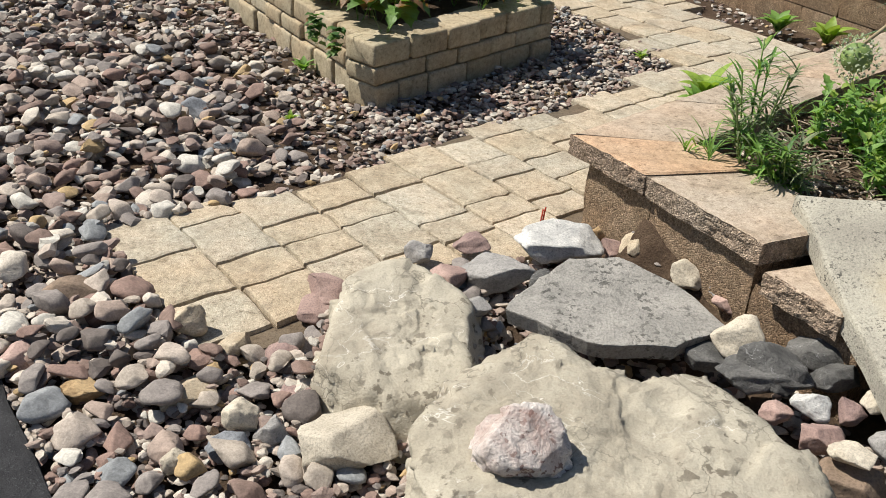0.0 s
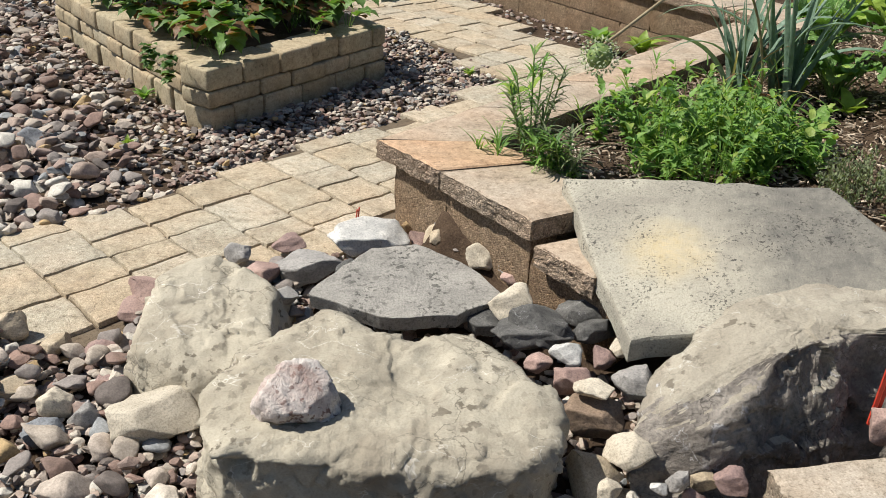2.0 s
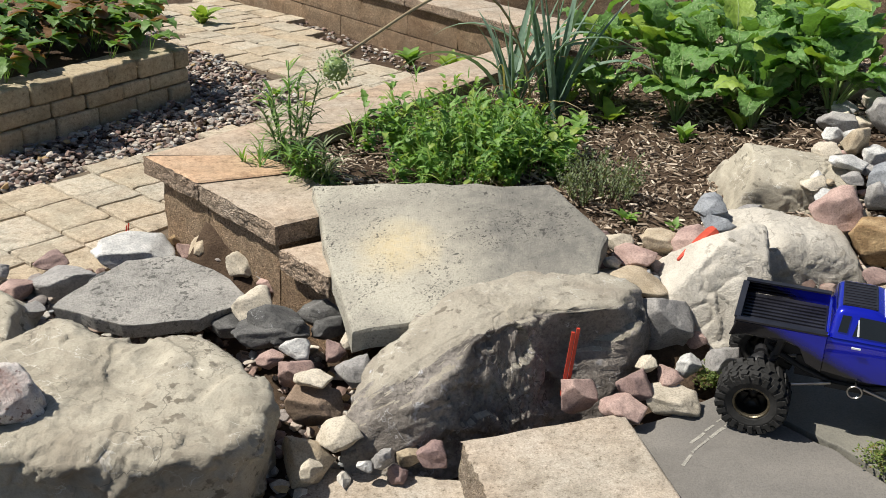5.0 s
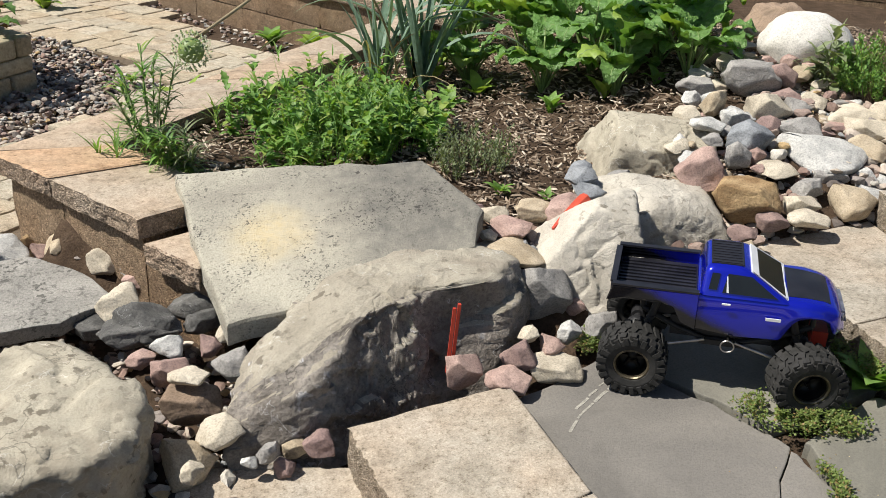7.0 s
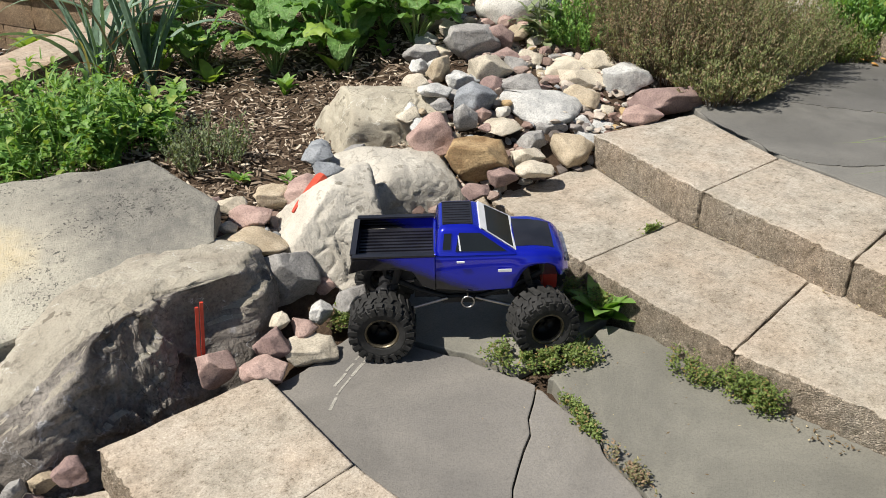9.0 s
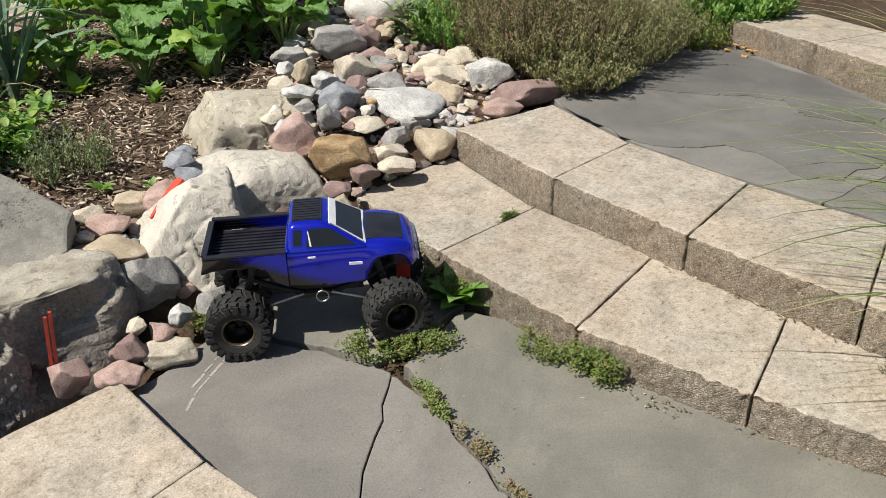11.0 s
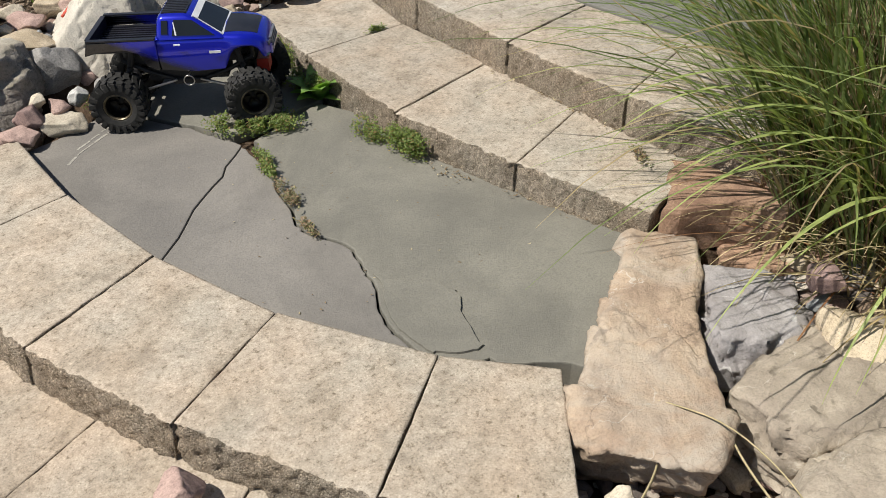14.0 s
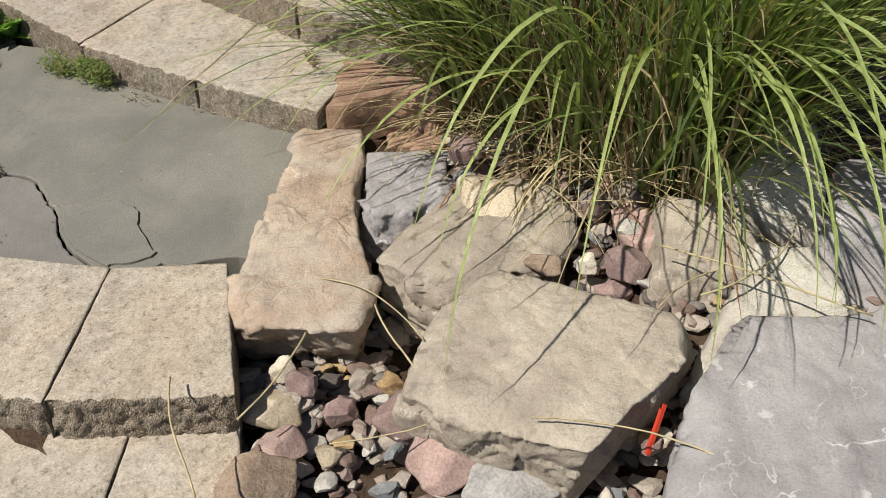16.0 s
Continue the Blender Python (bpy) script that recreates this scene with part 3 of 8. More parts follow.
def build_patio():
    rnd = random.Random(5)
    v = Vector((0.63, -0.777))
    u = Vector((0.777, 0.63))
    o = Vector((-0.86, 1.9))
    holder = tagged(new("patio"), "sandy tan tumbled concrete paver path with dark joints", "paving", kind="structure")
    k = 0
    # joints of the courses nearest the corner; further courses go on in the same three lengths
    laid = {0: (0.01, 0.22, 0.43, 0.6), 1: (0.0, 0.105, 0.315, 0.44, 0.61), 2: (0.03, 0.21, 0.32, 0.42, 0.6), 3: (0.07, 0.21, 0.31, 0.5, 0.61), 4: (0.04, 0.2, 0.41, 0.52),
            5: (-0.01, 0.18, 0.38, 0.5), 6: (0.02, 0.18, 0.3, 0.45), 7: (0.05, 0.24, 0.38, 0.5)}
    w = 0.17
    for c in range(-3, 40):
        if k > 330:
            break
        known = laid.get(c, (rnd.uniform(0.0, 0.1),))
        cut = list(known)
        while cut[0] > -2.3:
            cut.insert(0, cut[0] - rnd.choice((0.11, 0.16, 0.16, 0.21)))
        while cut[-1] < 1.3:
            cut.append(cut[-1] + rnd.choice((0.11, 0.16, 0.16, 0.21)))
        for q, e in zip(cut, cut[1:]):
            mid = o + u * (c + 0.5) * w + v * ((q + e) / 2)
            if inside(mid, PATIO):
                g = 0.0022
                cs = [o + u * (c * w + g) + v * (q + g), o + u * ((c + 1) * w - g) + v * (q + g), o + u * ((c + 1) * w - g) + v * (e - g), o + u * (c * w + g) + v * (e - g)]
                j = [Vector((rnd.uniform(-0.003, 0.003), rnd.uniform(-0.003, 0.003))) for _ in cs]
                cs = [tuple(p + d) for p, d in zip(cs, j)]
                bm = slab_bm(cs, -0.11 + rnd.uniform(-0.003, 0.003), 0.06, 0.01, cuts=5, rough=0.011, seed=0, tilt=(rnd.uniform(-0.012, 0.012), rnd.uniform(-0.012, 0.012)))
                part("paver", bm, M_PAVER, holder)
                k += 1


build_patio()

tagged(part("paving_sand", slab_bm([tuple(Vector(p)) for p in PATIO], -0.1225, 0.03, 0), paver_mat("joint_sand", [(0, (0.13, 0.1, 0.07)), (1, (0.15, 0.12, 0.085))], 300)), "sandy joint fill between the pavers", "paving", kind="structure")

# ---- block-built pieces ----
def wall_block(corners, top, height, mat, name, parent, seed, bev=0.008, rough=0.004, bulge=0.0, cuts=5, slope=(0.0, 0.0), edge_rough=0.25):
    """One concrete block: plan corners, worn edges, a rough split skin on its sides."""
    bm = slab_bm(corners, top, height, 0, cuts=0)
    bmesh.ops.subdivide_edges(bm, edges=bm.edges, cuts=cuts, use_grid_fill=True)
    cx, cy = sum(c[0] for c in corners) / 4, sum(c[1] for c in corners) / 4
    size = max(math.dist(corners[0], corners[1]), math.dist(corners[1], corners[2]))
    for vt in bm.verts:
        q = vt.co
        on_top = q.z > top - 1e-4
        low = q.z < top - height + 1e-4
        d = Vector((q.x - cx, q.y - cy, 0)).normalized()
        kx = 0.6 * noise.noise(Vector((q.x * 14, q.y * 14, q.z * 14 + seed))) + 0.5 * noise.noise(Vector((q.x * 45, q.y * 45, q.z * 45 + seed))) + 0.5 * noise.noise(Vector((q.x * 105, q.y * 105, q.z * 105 + seed)))
        bd = min(abs((q - Vector((*corners[i], q.z))).cross(Vector((corners[(i + 1) % 4][0] - corners[i][0], corners[(i + 1) % 4][1] - corners[i][1], 0)).normalized()).length) for i in range(4))
        if bd < 1e-4:
            t = (q.z - (top - height)) / height
            face = abs((q - Vector((*corners[0], q.z))).cross(Vector((corners[1][0] - corners[0][0], corners[1][1] - corners[0][1], 0)).normalized()).length) < 1e-4
            vt.co += d * (rough * (1.0 if face else edge_rough) * kx + bulge * (1 - (2 * t - 1) ** 4) - (bev * 0.8 if on_top or low else 0))
            near = min(math.hypot(q.x - c[0], q.y - c[1]) for c in corners)
            if near < 1e-4 and bev > 0.006:
                vt.co -= d * bev * 1.5
            if on_top:
                vt.co.z -= bev * (0.7 + 0.5 * kx)
        elif on_top:
            vt.co.z += 0.0012 * kx
    for vt in bm.verts:
        vt.co.z += slope[0] * (vt.co.x - corners[0][0]) + slope[1] * (vt.co.y - corners[0][1])
    bm.normal_update()
    bmesh.ops.recalc_face_normals(bm, faces=bm.faces)
    for f in bm.faces:
        if abs(f.normal.z) < 0.6:
            f.material_index = 1
    side = {M_STEP: M_SPLIT, M_CAP: M_CAPSPLIT, M_CAPORANGE: M_CAPSPLIT}.get(mat, mat)
    return part(name, bm, (mat, side), parent)


def pillow_block(corners, top, height, mat, parent, seed, bev=0.011):
    """A tumbled wall block: every edge worn round, faces slightly uneven."""
    bm = slab_bm(corners, top, height, 0)
    bmesh.ops.subdivide_edges(bm, edges=bm.edges, cuts=1, use_grid_fill=True)
    sharp = [e for e in bm.edges if len(e.link_faces) == 2 and e.calc_face_angle() > 0.8]
    bmesh.ops.bevel(bm, geom=sharp, offset=bev, segments=3, affect="EDGES", profile=0.5)
    bmesh.ops.subdivide_edges(bm, edges=[e for e in bm.edges if e.calc_length() > 0.03], cuts=2, use_grid_fill=True)
    off = Vector((seed, seed * 0.7, 0))
    for v in bm.verts:
        q = v.co * 26 + off
        v.co += Vector((noise.noise(q), noise.noise(q + Vector((9, 0, 0))), 0.5 * noise.noise(q + Vector((0, 9, 0))))) * 0.0028
    return part("block", bm, mat, parent, smooth=True)


def split_block(corners, top, height, seed, slope, rough, mat, lift):
    """A step block: a coarsely split front with a chipped upper edge, smooth top, plain back."""
    c = [Vector((*p, 0)) for p in corners]
    rim, nrm, split = [], [], []
    for k, n in enumerate((76, 14, 26, 14)):
        a, b = c[k], c[(k + 1) % 4]
        e = (b - a).normalized()
        out = Vector((e.y, -e.x, 0))
        if out.dot(a - (c[0] + c[2]) / 2) < 0:
            out = -out
        for i in range(n):
            rim.append(a.lerp(b, i / n))
            nrm.append(out)
            split.append(1.0 if k == 0 else 0.12 if k == 2 else 0.3)
    n, levels = len(rim), 18
    verts, faces, slots = [], [], []
    for v in range(levels + 1):
        t = v / levels
        for p, o, w in zip(rim, nrm, split):
            q = Vector((p.x, p.y, top - height * (1 - t) + seed * 0.31))
            d = rough * (0.4 * noise.fractal(q * 16, 0.7, 2.1, 3) + 0.85 * noise.fractal(q * 64, 0.9, 2.0, 3) + 0.2)
            chip = max(0.0, t - 0.8) / 0.2
            d -= 0.5 * rough * chip ** 2 * (0.6 + noise.noise(q * 45))
            near = min((p - c[0]).length, (p - c[1]).length)
            if t < 0.97:
                d -= 0.011 * max(0.0, 1 - near / 0.02) * (0.7 + 0.5 * noise.noise(q * 30))
            z = top - height * (1 - t)
            if v == levels:
                z -= 0.0008 + w * 0.003 * max(0.0, 0.3 + noise.noise(q * 55))
            r = p + o * (d * w - (0.0006 + 0.0012 * w if v == levels else 0))
            verts.append(Vector((r.x, r.y, z)))
    mid = sum(c, Vector()) / 4
    for inset in (0.006, 0.02):
        for p, o, w in zip(rim, nrm, split):
            r = p + (mid - p).normalized() * (inset + w * 0.004 * noise.noise(Vector((p.x * 40, p.y * 40, seed))))
            verts.append(Vector((r.x, r.y, top - 0.0004)))
    verts.append(Vector((mid.x, mid.y, top)))
    for v in range(levels + 2):
        for i in range(n):
            k = (i + 1) % n
            faces.append((v * n + i, v * n + k, (v + 1) * n + k, (v + 1) * n + i))
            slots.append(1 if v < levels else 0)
    last = (levels + 2) * n
    for i in range(n):
        faces.append((last + i, last + (i + 1) % n, last + n))
        slots.append(0)
    e = (c[1] - c[0]).normalized()
    for q in verts:
        q.z += slope * abs((q.x - c[0].x) * e.y - (q.y - c[0].y) * e.x) + lift
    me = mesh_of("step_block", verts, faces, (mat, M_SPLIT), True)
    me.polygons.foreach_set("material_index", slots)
    return me


def stepper(name, joints, top, height, label, mat=M_STEP, gap=0.0013, rough=0.0075, slope=0.08, lift=0.0):
    """A curved row of step blocks between pairs of joints (front point, back point)."""
    for i in range(len(joints) - 1):
        (f0, b0), (f1, b1) = joints[i], joints[i + 1]
        f0, b0, f1, b1 = map(Vector, (f0, b0, f1, b1))
        e = (f1 - f0).normalized() * gap
        cs = [tuple(f0 + e), tuple(f1 - e), tuple(b1 - e), tuple(b0 + e)]
        ob = link(name, split_block(cs, top + 0.0012 * math.sin(i * 2.3), height, i * 3.3 + top * 40, slope, rough, mat, lift))
        tagged(ob, label, "step block", label.split(" ")[0] + " row of step blocks")


stepper("step_block", [((2.03, 1.16), (2.37, 1.15)), ((1.972, 0.775), (2.285, 0.765)), ((1.954, 0.352), (2.29, 0.411)), ((2.011, 0.0), (2.29, 0.086)), ((2.085, -0.31), (2.33, -0.24))], 0.1, 0.15, "lower rough-faced tan concrete step block")
stepper("step_block", [((2.375, 1.15), (2.715, 1.09)), ((2.303, 0.728), (2.62, 0.74)), ((2.275, 0.328), (2.607, 0.382)), ((2.275, -0.058), (2.628, 0.05)), ((2.32, -0.44), (2.675, -0.3))], 0.21, 0.17, "upper rough-faced tan concrete step block", slope=0.05)
stepper("step_block", [((3.7, 1.13), (4.02, 1.04)), ((3.587, 0.738), (3.905, 0.65)), ((3.43, 0.338), (3.75, 0.25)), ((3.31, -0.06), (3.63, -0.14))], 0.345, 0.2, "third rough-faced tan concrete step block", slope=0.03)
stepper("step_block", [((0.925, 0.885), (1.25, 0.896)), ((0.945, 0.53), (1.253, 0.575)), ((1.018, 0.151), (1.303, 0.252)), ((1.14, -0.167), (1.4, -0.043)), ((1.307, -0.482), (1.557, -0.31)), ((1.507, -0.7), (1.7, -0.46))], -0.018, 0.1, "bordering tan concrete step block beside bluestone", M_STEPPALE, 0.0012, lift=0.005)
stepper("step_block", [((0.62, 1.0), (0.95, 0.87)), ((0.66, 0.62), (1.0, 0.62)), ((0.7, 0.25), (1.06, 0.3)), ((0.8, -0.1), (1.12, 0.02)), ((0.95, -0.45), (1.23, -0.27)), ((1.15, -0.74), (1.42, -0.54)), ((1.3, -0.93), (1.53, -0.67))], -0.125, 0.1, "lowest tan concrete step block on the ground", M_STEPPALE, 0.0012, lift=0.005)


# planter of tumbled wall blocks
def planter():
    thing = tagged(new("planter"), "raised planter of tan tumbled concrete blocks", "planter")
    a, b, c = Vector((-0.265, 2.85)), Vector((0.372, 3.57)), Vector((-1.15, 4.16))
    d = b + (c - a)
    rnd = random.Random(9)
    k = 0
    for row in range(3):
        top, tall = ((0.092, 0.08), (0.011, 0.062), (-0.052, 0.1))[row]
        for p, q, nseg in ((a, b, 4), (c, a, 6), (b, d, 6), (d, c, 4)):
            length = (q - p).length
            w = 0.15
            e = (q - p).normalized()
            nin = Vector((-e.y, e.x))
            cut = [0.0]
            first = (0.17, 0.25, 0.11)[row] if p == a else (0.22, 0.12, 0.18)[row]
            cut.append(first)
            while cut[-1] < length - 0.26:
                cut.append(cut[-1] + rnd.uniform(0.15, 0.21))
            cut.append(length)
            for s, t in zip(cut, cut[1:]):
                jog = rnd.uniform(-0.008, 0.008)
                s0, t0 = p + e * (s + 0.0025) - nin * jog, p + e * (t - 0.0025) - nin * jog
                if p == c and t == length:
                    t0 = q - nin * jog - e * 0.15
                    if (t0 - s0).dot(e) < 0.04:
                        continue
                cs = [tuple(s0), tuple(t0), tuple(t0 + nin * w), tuple(s0 + nin * w)]
                pillow_block(cs, top - 0.001, tall - 0.002, M_PLANTER, thing, k * 1.7)
                k += 1
    m_soil = bpy.data.materials["soil"]
    e1, e2 = (b - a).normalized(), (c - a).normalized()
    lay = [a + e1 * 0.14 + e2 * 0.16, b - e1 * 0.13 + e2 * 0.16, d - e1 * 0.13 - e2 * 0.14, c + e1 * 0.14 - e2 * 0.14]
    part("soil", slab_bm([tuple(p) for p in lay], 0.065, 0.2, 0, cuts=6, rough=0.01), m_soil, thing, "dark soil filling the planter")


planter()


# retaining wall with caps: an angled nose, a short front leg and a long leg along the bed
def retaining_wall():
    thing = tagged(new("retaining_wall"), "low brown block retaining wall with tan split-face caps", "wall", kind="structure")
    caps = [[(0.295, 2.085), (0.443, 1.862), (0.735, 1.935), (0.6, 2.075)], [(0.447, 1.855), (0.628, 1.565), (0.83, 1.66), (0.739, 1.925)], [(0.635, 1.54), (0.735, 1.385), (0.86, 1.5), (0.79, 1.6)]]
    for k, cs in enumerate(caps):
        wall_block(cs, 0.135 - (0.05 if k == 2 else 0), 0.055, M_CAP if k else M_CAPORANGE, "cap", thing, k * 5.1, 0.005, 0.009, 0.0, 26)
    e = Vector((0.727, 0.687))
    nrm = Vector((0.687, -0.727))
    p = Vector((0.304, 2.098))
    q = Vector((0.6, 2.08))
    for k in range(7):
        s, t = 0.425 * k, 0.425 * (k + 1) - 0.004
        a0 = p + e * (s - (0.0 if k else 0.0))
        a1 = p + e * t
        b0 = q + e * (s * 1.0) + (Vector((0, 0)) if k else Vector((0, 0)))
        b1 = q + e * t
        w0, w1 = (b0, b1)
        wall_block([tuple(a1), tuple(a0), tuple(w0), tuple(w1)], 0.134, 0.05, M_CAP, "cap", thing, 30 + k * 2.2, 0.005, 0.01, 0.0, 11)
    for row in range(2):
        top = 0.078 - 0.118 * row
        f = [Vector((0.345, 2.06)), Vector((0.47, 1.865)), Vector((0.64, 1.59)), Vector((0.78, 1.36))]
        for k in range(3):
            a0, a1 = f[k], f[k + 1]
            d = (a1 - a0).normalized()
            m = Vector((-d.y, d.x))
            if row == 0 and k == 0:
                wall_block([tuple(a0), tuple(a1 - d * 0.004), tuple(a1 - d * 0.004 + m * 0.18), tuple(a0 + m * 0.18)], top, 0.24, M_WALL, "block", thing, 60 + k, 0.004, 0.006, 0, 8)
            elif row == 0:
                wall_block([tuple(a0), tuple(a1 - d * 0.004), tuple(a1 - d * 0.004 + m * 0.18), tuple(a0 + m * 0.18)], top - (0.05 if k == 2 else 0), 0.24, M_WALL, "block", thing, 60 + k, 0.004, 0.004, 0, 8)
        for k in range(8):
            a0 = Vector((0.36, 2.1)) + e * (0.38 * k + 0.1 * row)
            a1 = a0 + e * 0.376
            wall_block([tuple(a1), tuple(a0), tuple(a0 + nrm * 0.18), tuple(a1 + nrm * 0.18)], top, 0.116, M_WALL, "block", thing, 80 + k + 20 * row, 0.004, 0.004, 0, 5)


retaining_wall()


def back_wall():
    """Taller brown block wall beyond the path, with a cap course on its far part."""
    thing = tagged(new("wall_far"), "brown split-face block wall with tan cap course", "wall", kind="structure")
    a, e = Vector((0.5, 6.15)), Vector((0.5, -0.88)).normalized()
    m = Vector((-e.y, e.x))
    for row in range(3):
        for k in range(8):
            s = 0.4 * k + (0.2 if row % 2 else 0)
            a0, a1 = a + e * s, a + e * (s + 0.395)
            wall_block([tuple(a0), tuple(a1), tuple(a1 + m * 0.2), tuple(a0 + m * 0.2)], 0.13 - 0.155 * row, 0.152, M_WALL, "block", thing, 140 + k + row * 9, 0.004, 0.006, 0.002, 5)
    for k in range(8):
        a0, a1 = a + e * (0.42 * k - 0.1) - m * 0.03, a + e * (0.42 * k + 0.316) - m * 0.03
        wall_block([tuple(a0), tuple(a1), tuple(a1 + m * 0.34), tuple(a0 + m * 0.34)], 0.185, 0.052, M_CAP, "cap", thing, 190 + k, 0.005, 0.007, 0, 6)


back_wall()


# ---- bluestone terraces ----
def flag(corners, top, mat, label):
    cx = sum(c[0] for c in corners) / len(corners)
    tilt = (0.07, 0) if top < 0.1 else (0.03, 0)
    top += 0.07 * (cx - 1.35) if top < 0.1 else 0.03 * (cx - 2.75)
    bm = slab_bm(corners, top, 0.05, 0.003, inset=0.0015, cuts=9, rough=0.012, seed=1, tilt=tilt)
    tagged(part("flagstone", bm, mat), label, "flagstone", "terrace flagstones")


flag([(1.263, 0.89), (1.5, 0.945), (1.6, 0.76), (1.66, 0.62), (1.664, 0.573), (1.3175, 0.268), (1.262, 0.575)], -0.018, M_FLAGGREY, "grey bluestone flagstone with a pale chalky scratch")
flag([(1.664, 0.573), (1.3175, 0.268), (1.408, -0.043), (1.545, -0.27), (1.545, -0.19), (1.602, -0.03), (1.628, 0.065), (1.594, 0.19), (1.624, 0.33), (1.662, 0.44)], -0.02, M_FLAGGREY, "grey bluestone flagstone beside a mossy crack")
flag([(1.7, 0.58), (1.92, 0.64), (1.99, 0.5), (1.98, 0.2), (2.04, 0.0), (2.15, -0.25), (1.95, -0.37), (1.735, -0.48), (1.63, -0.36), (1.549, -0.3), (1.549, -0.19), (1.604, -0.03), (1.63, 0.065), (1.598, 0.19), (1.63, 0.33), (1.672, 0.45)], -0.018, M_FLAG, "large grey green bluestone flagstone, lightly stained")
tagged(part("flagstone_flake", slab_bm([(1.612, -0.04), (1.667, -0.11), (1.697, -0.182), (1.64, -0.33), (1.562, -0.29), (1.558, -0.19)], -0.0125 + 0.07 * (1.62 - 1.35), 0.009, 0.001, cuts=8, rough=0.02, seed=1, tilt=(0.07, 0)), M_FLAG), "thin raised flake on grey bluestone", "flagstone", "terrace flagstones")
flag([(1.52, 0.95), (1.62, 0.765), (1.68, 0.64), (1.95, 0.66), (1.99, 0.9), (2.02, 1.15), (1.8, 1.2), (1.62, 1.08)], -0.022, M_FLAG, "grey bluestone flagstone at the foot of the rocks")
flag([(2.735, 1.09), (2.636, 0.738), (2.623, 0.382), (2.63, 0.21), (3.36, 0.13), (3.41, 0.335), (3.568, 0.738), (3.68, 1.13), (3.64, 1.36), (3.0, 1.36), (2.8, 1.2)], 0.229, M_FLAGMID, "dark grey bluestone flagstone flaking in layers")
flag([(2.634, 0.235), (2.646, 0.05), (2.7, -0.3), (3.0, -0.3), (3.3, -0.1), (3.36, 0.16)], 0.226, M_FLAGDARK, "dark grey bluestone flagstone behind the upper steps")
for pts, h, m in (([(2.74, 1.085), (2.642, 0.738), (2.65, 0.68), (2.7, 0.62), (2.79, 0.555), (2.8, 0.47), (2.77, 0.385), (2.73, 0.3), (2.8, 0.24), (3.32, 0.2), (3.39, 0.335), (3.54, 0.738), (3.64, 1.1), (3.6, 1.3), (3.0, 1.3), (2.85, 1.2)], 0.0032, M_FLAGDARK),
                  ([(3.02, 1.0), (3.06, 0.88), (3.15, 0.8), (3.19, 0.7), (3.24, 0.64), (3.17, 0.54), (3.17, 0.46), (3.22, 0.36), (3.36, 0.345), (3.52, 0.74), (3.6, 1.08), (3.3, 1.2), (3.1, 1.1)], 0.0058, M_FLAGDEEP)):
    mid = sum(p[0] for p in pts) / len(pts)
    tagged(part("flagstone_layer", slab_bm(pts, 0.229 + h + 0.03 * (mid - 2.75), h, 0.0006, cuts=8, rough=0.03, seed=4, tilt=(0.03, 0)), m), "thin remaining upper layer of dark bluestone", "flagstone", "terrace flagstones")

# chalky scratches across one flagstone, thin and broken
for a, b, w in (((1.315, 0.765), (1.345, 0.79), 0.005), ((1.35, 0.795), (1.4, 0.826), 0.004), ((1.405, 0.83), (1.445, 0.851), 0.006), ((1.45, 0.854), (1.49, 0.869), 0.004), ((1.36, 0.822), (1.4, 0.845), 0.005), ((1.405, 0.85), (1.43, 0.862), 0.004), ((1.44, 0.87), (1.475, 0.884), 0.003)):
    cx = (a[0] + b[0]) / 2
    tagged(part("chalk_mark", slab_bm([a, b, (b[0] + 0.6 * w, b[1] - w), (a[0] + 0.6 * w, a[1] - w)], -0.0172 + 0.07 * (cx - 1.35), 0.003, 0, cuts=8, rough=0.0025, seed=4, tilt=(0.07, 0)), M_CHALK), "thin pale chalky scratch on grey bluestone", "chalk mark")

# reddish sandstone pieces closing the end of the step rows
for cs, top, h in (([(2.1, -0.32), (2.29, -0.5), (2.44, -0.36), (2.27, -0.2)], 0.125, 0.1), ([(2.16, -0.43), (2.33, -0.6), (2.47, -0.47), (2.3, -0.3)], 0.035, 0.12), ([(2.3, -0.4), (2.44, -0.53), (2.58, -0.4), (2.46, -0.28)], 0.2, 0.07)):
    bm = slab_bm(cs, top, h, 0.009, cuts=7, rough=0.03, seed=6, tilt=(0.06, -0.04))
    tagged(part("sandstone_block", bm, M_SANDSTONE), "reddish brown sandstone block at the end of the steps", "stone block", "sandstone blocks")

# ---- large rocks ----
boulder("boulder", [(-0.038, 0.95), (-0.035, 1.05), (-0.015, 1.12), (0.04, 1.19), (0.09, 1.26), (0.165, 1.325), (0.24, 1.265), (0.305, 1.217), (0.36, 1.2), (0.425, 1.252), (0.465, 1.235), (0.5, 1.17), (0.53, 1.13), (0.574, 1.03), (0.565, 0.93), (0.53, 0.85), (0.46, 0.825), (0.375, 0.838), (0.29, 0.85), (0.2, 0.853), (0.12, 0.857), (0.05, 0.875), (0.0, 0.875)], 0.07, -0.17, M_LIME, "broad flat limestone boulder with pale veins", (-0.02, 0.02), 0.012, 0.012, 0.012, 0.005, 2, 84, 330, cuts=3, bite=0.012, chisel=0.006, side=0.02, flat=0.0065, cell=0.13, step=0.004, dents=((0.37, 1.13, 0.07, 0.04, 0.012), (0.04, 0.87, 0.03, 0.03, 0.03), (0.3, 1.0, 0.07, 0.12, 0.006)))
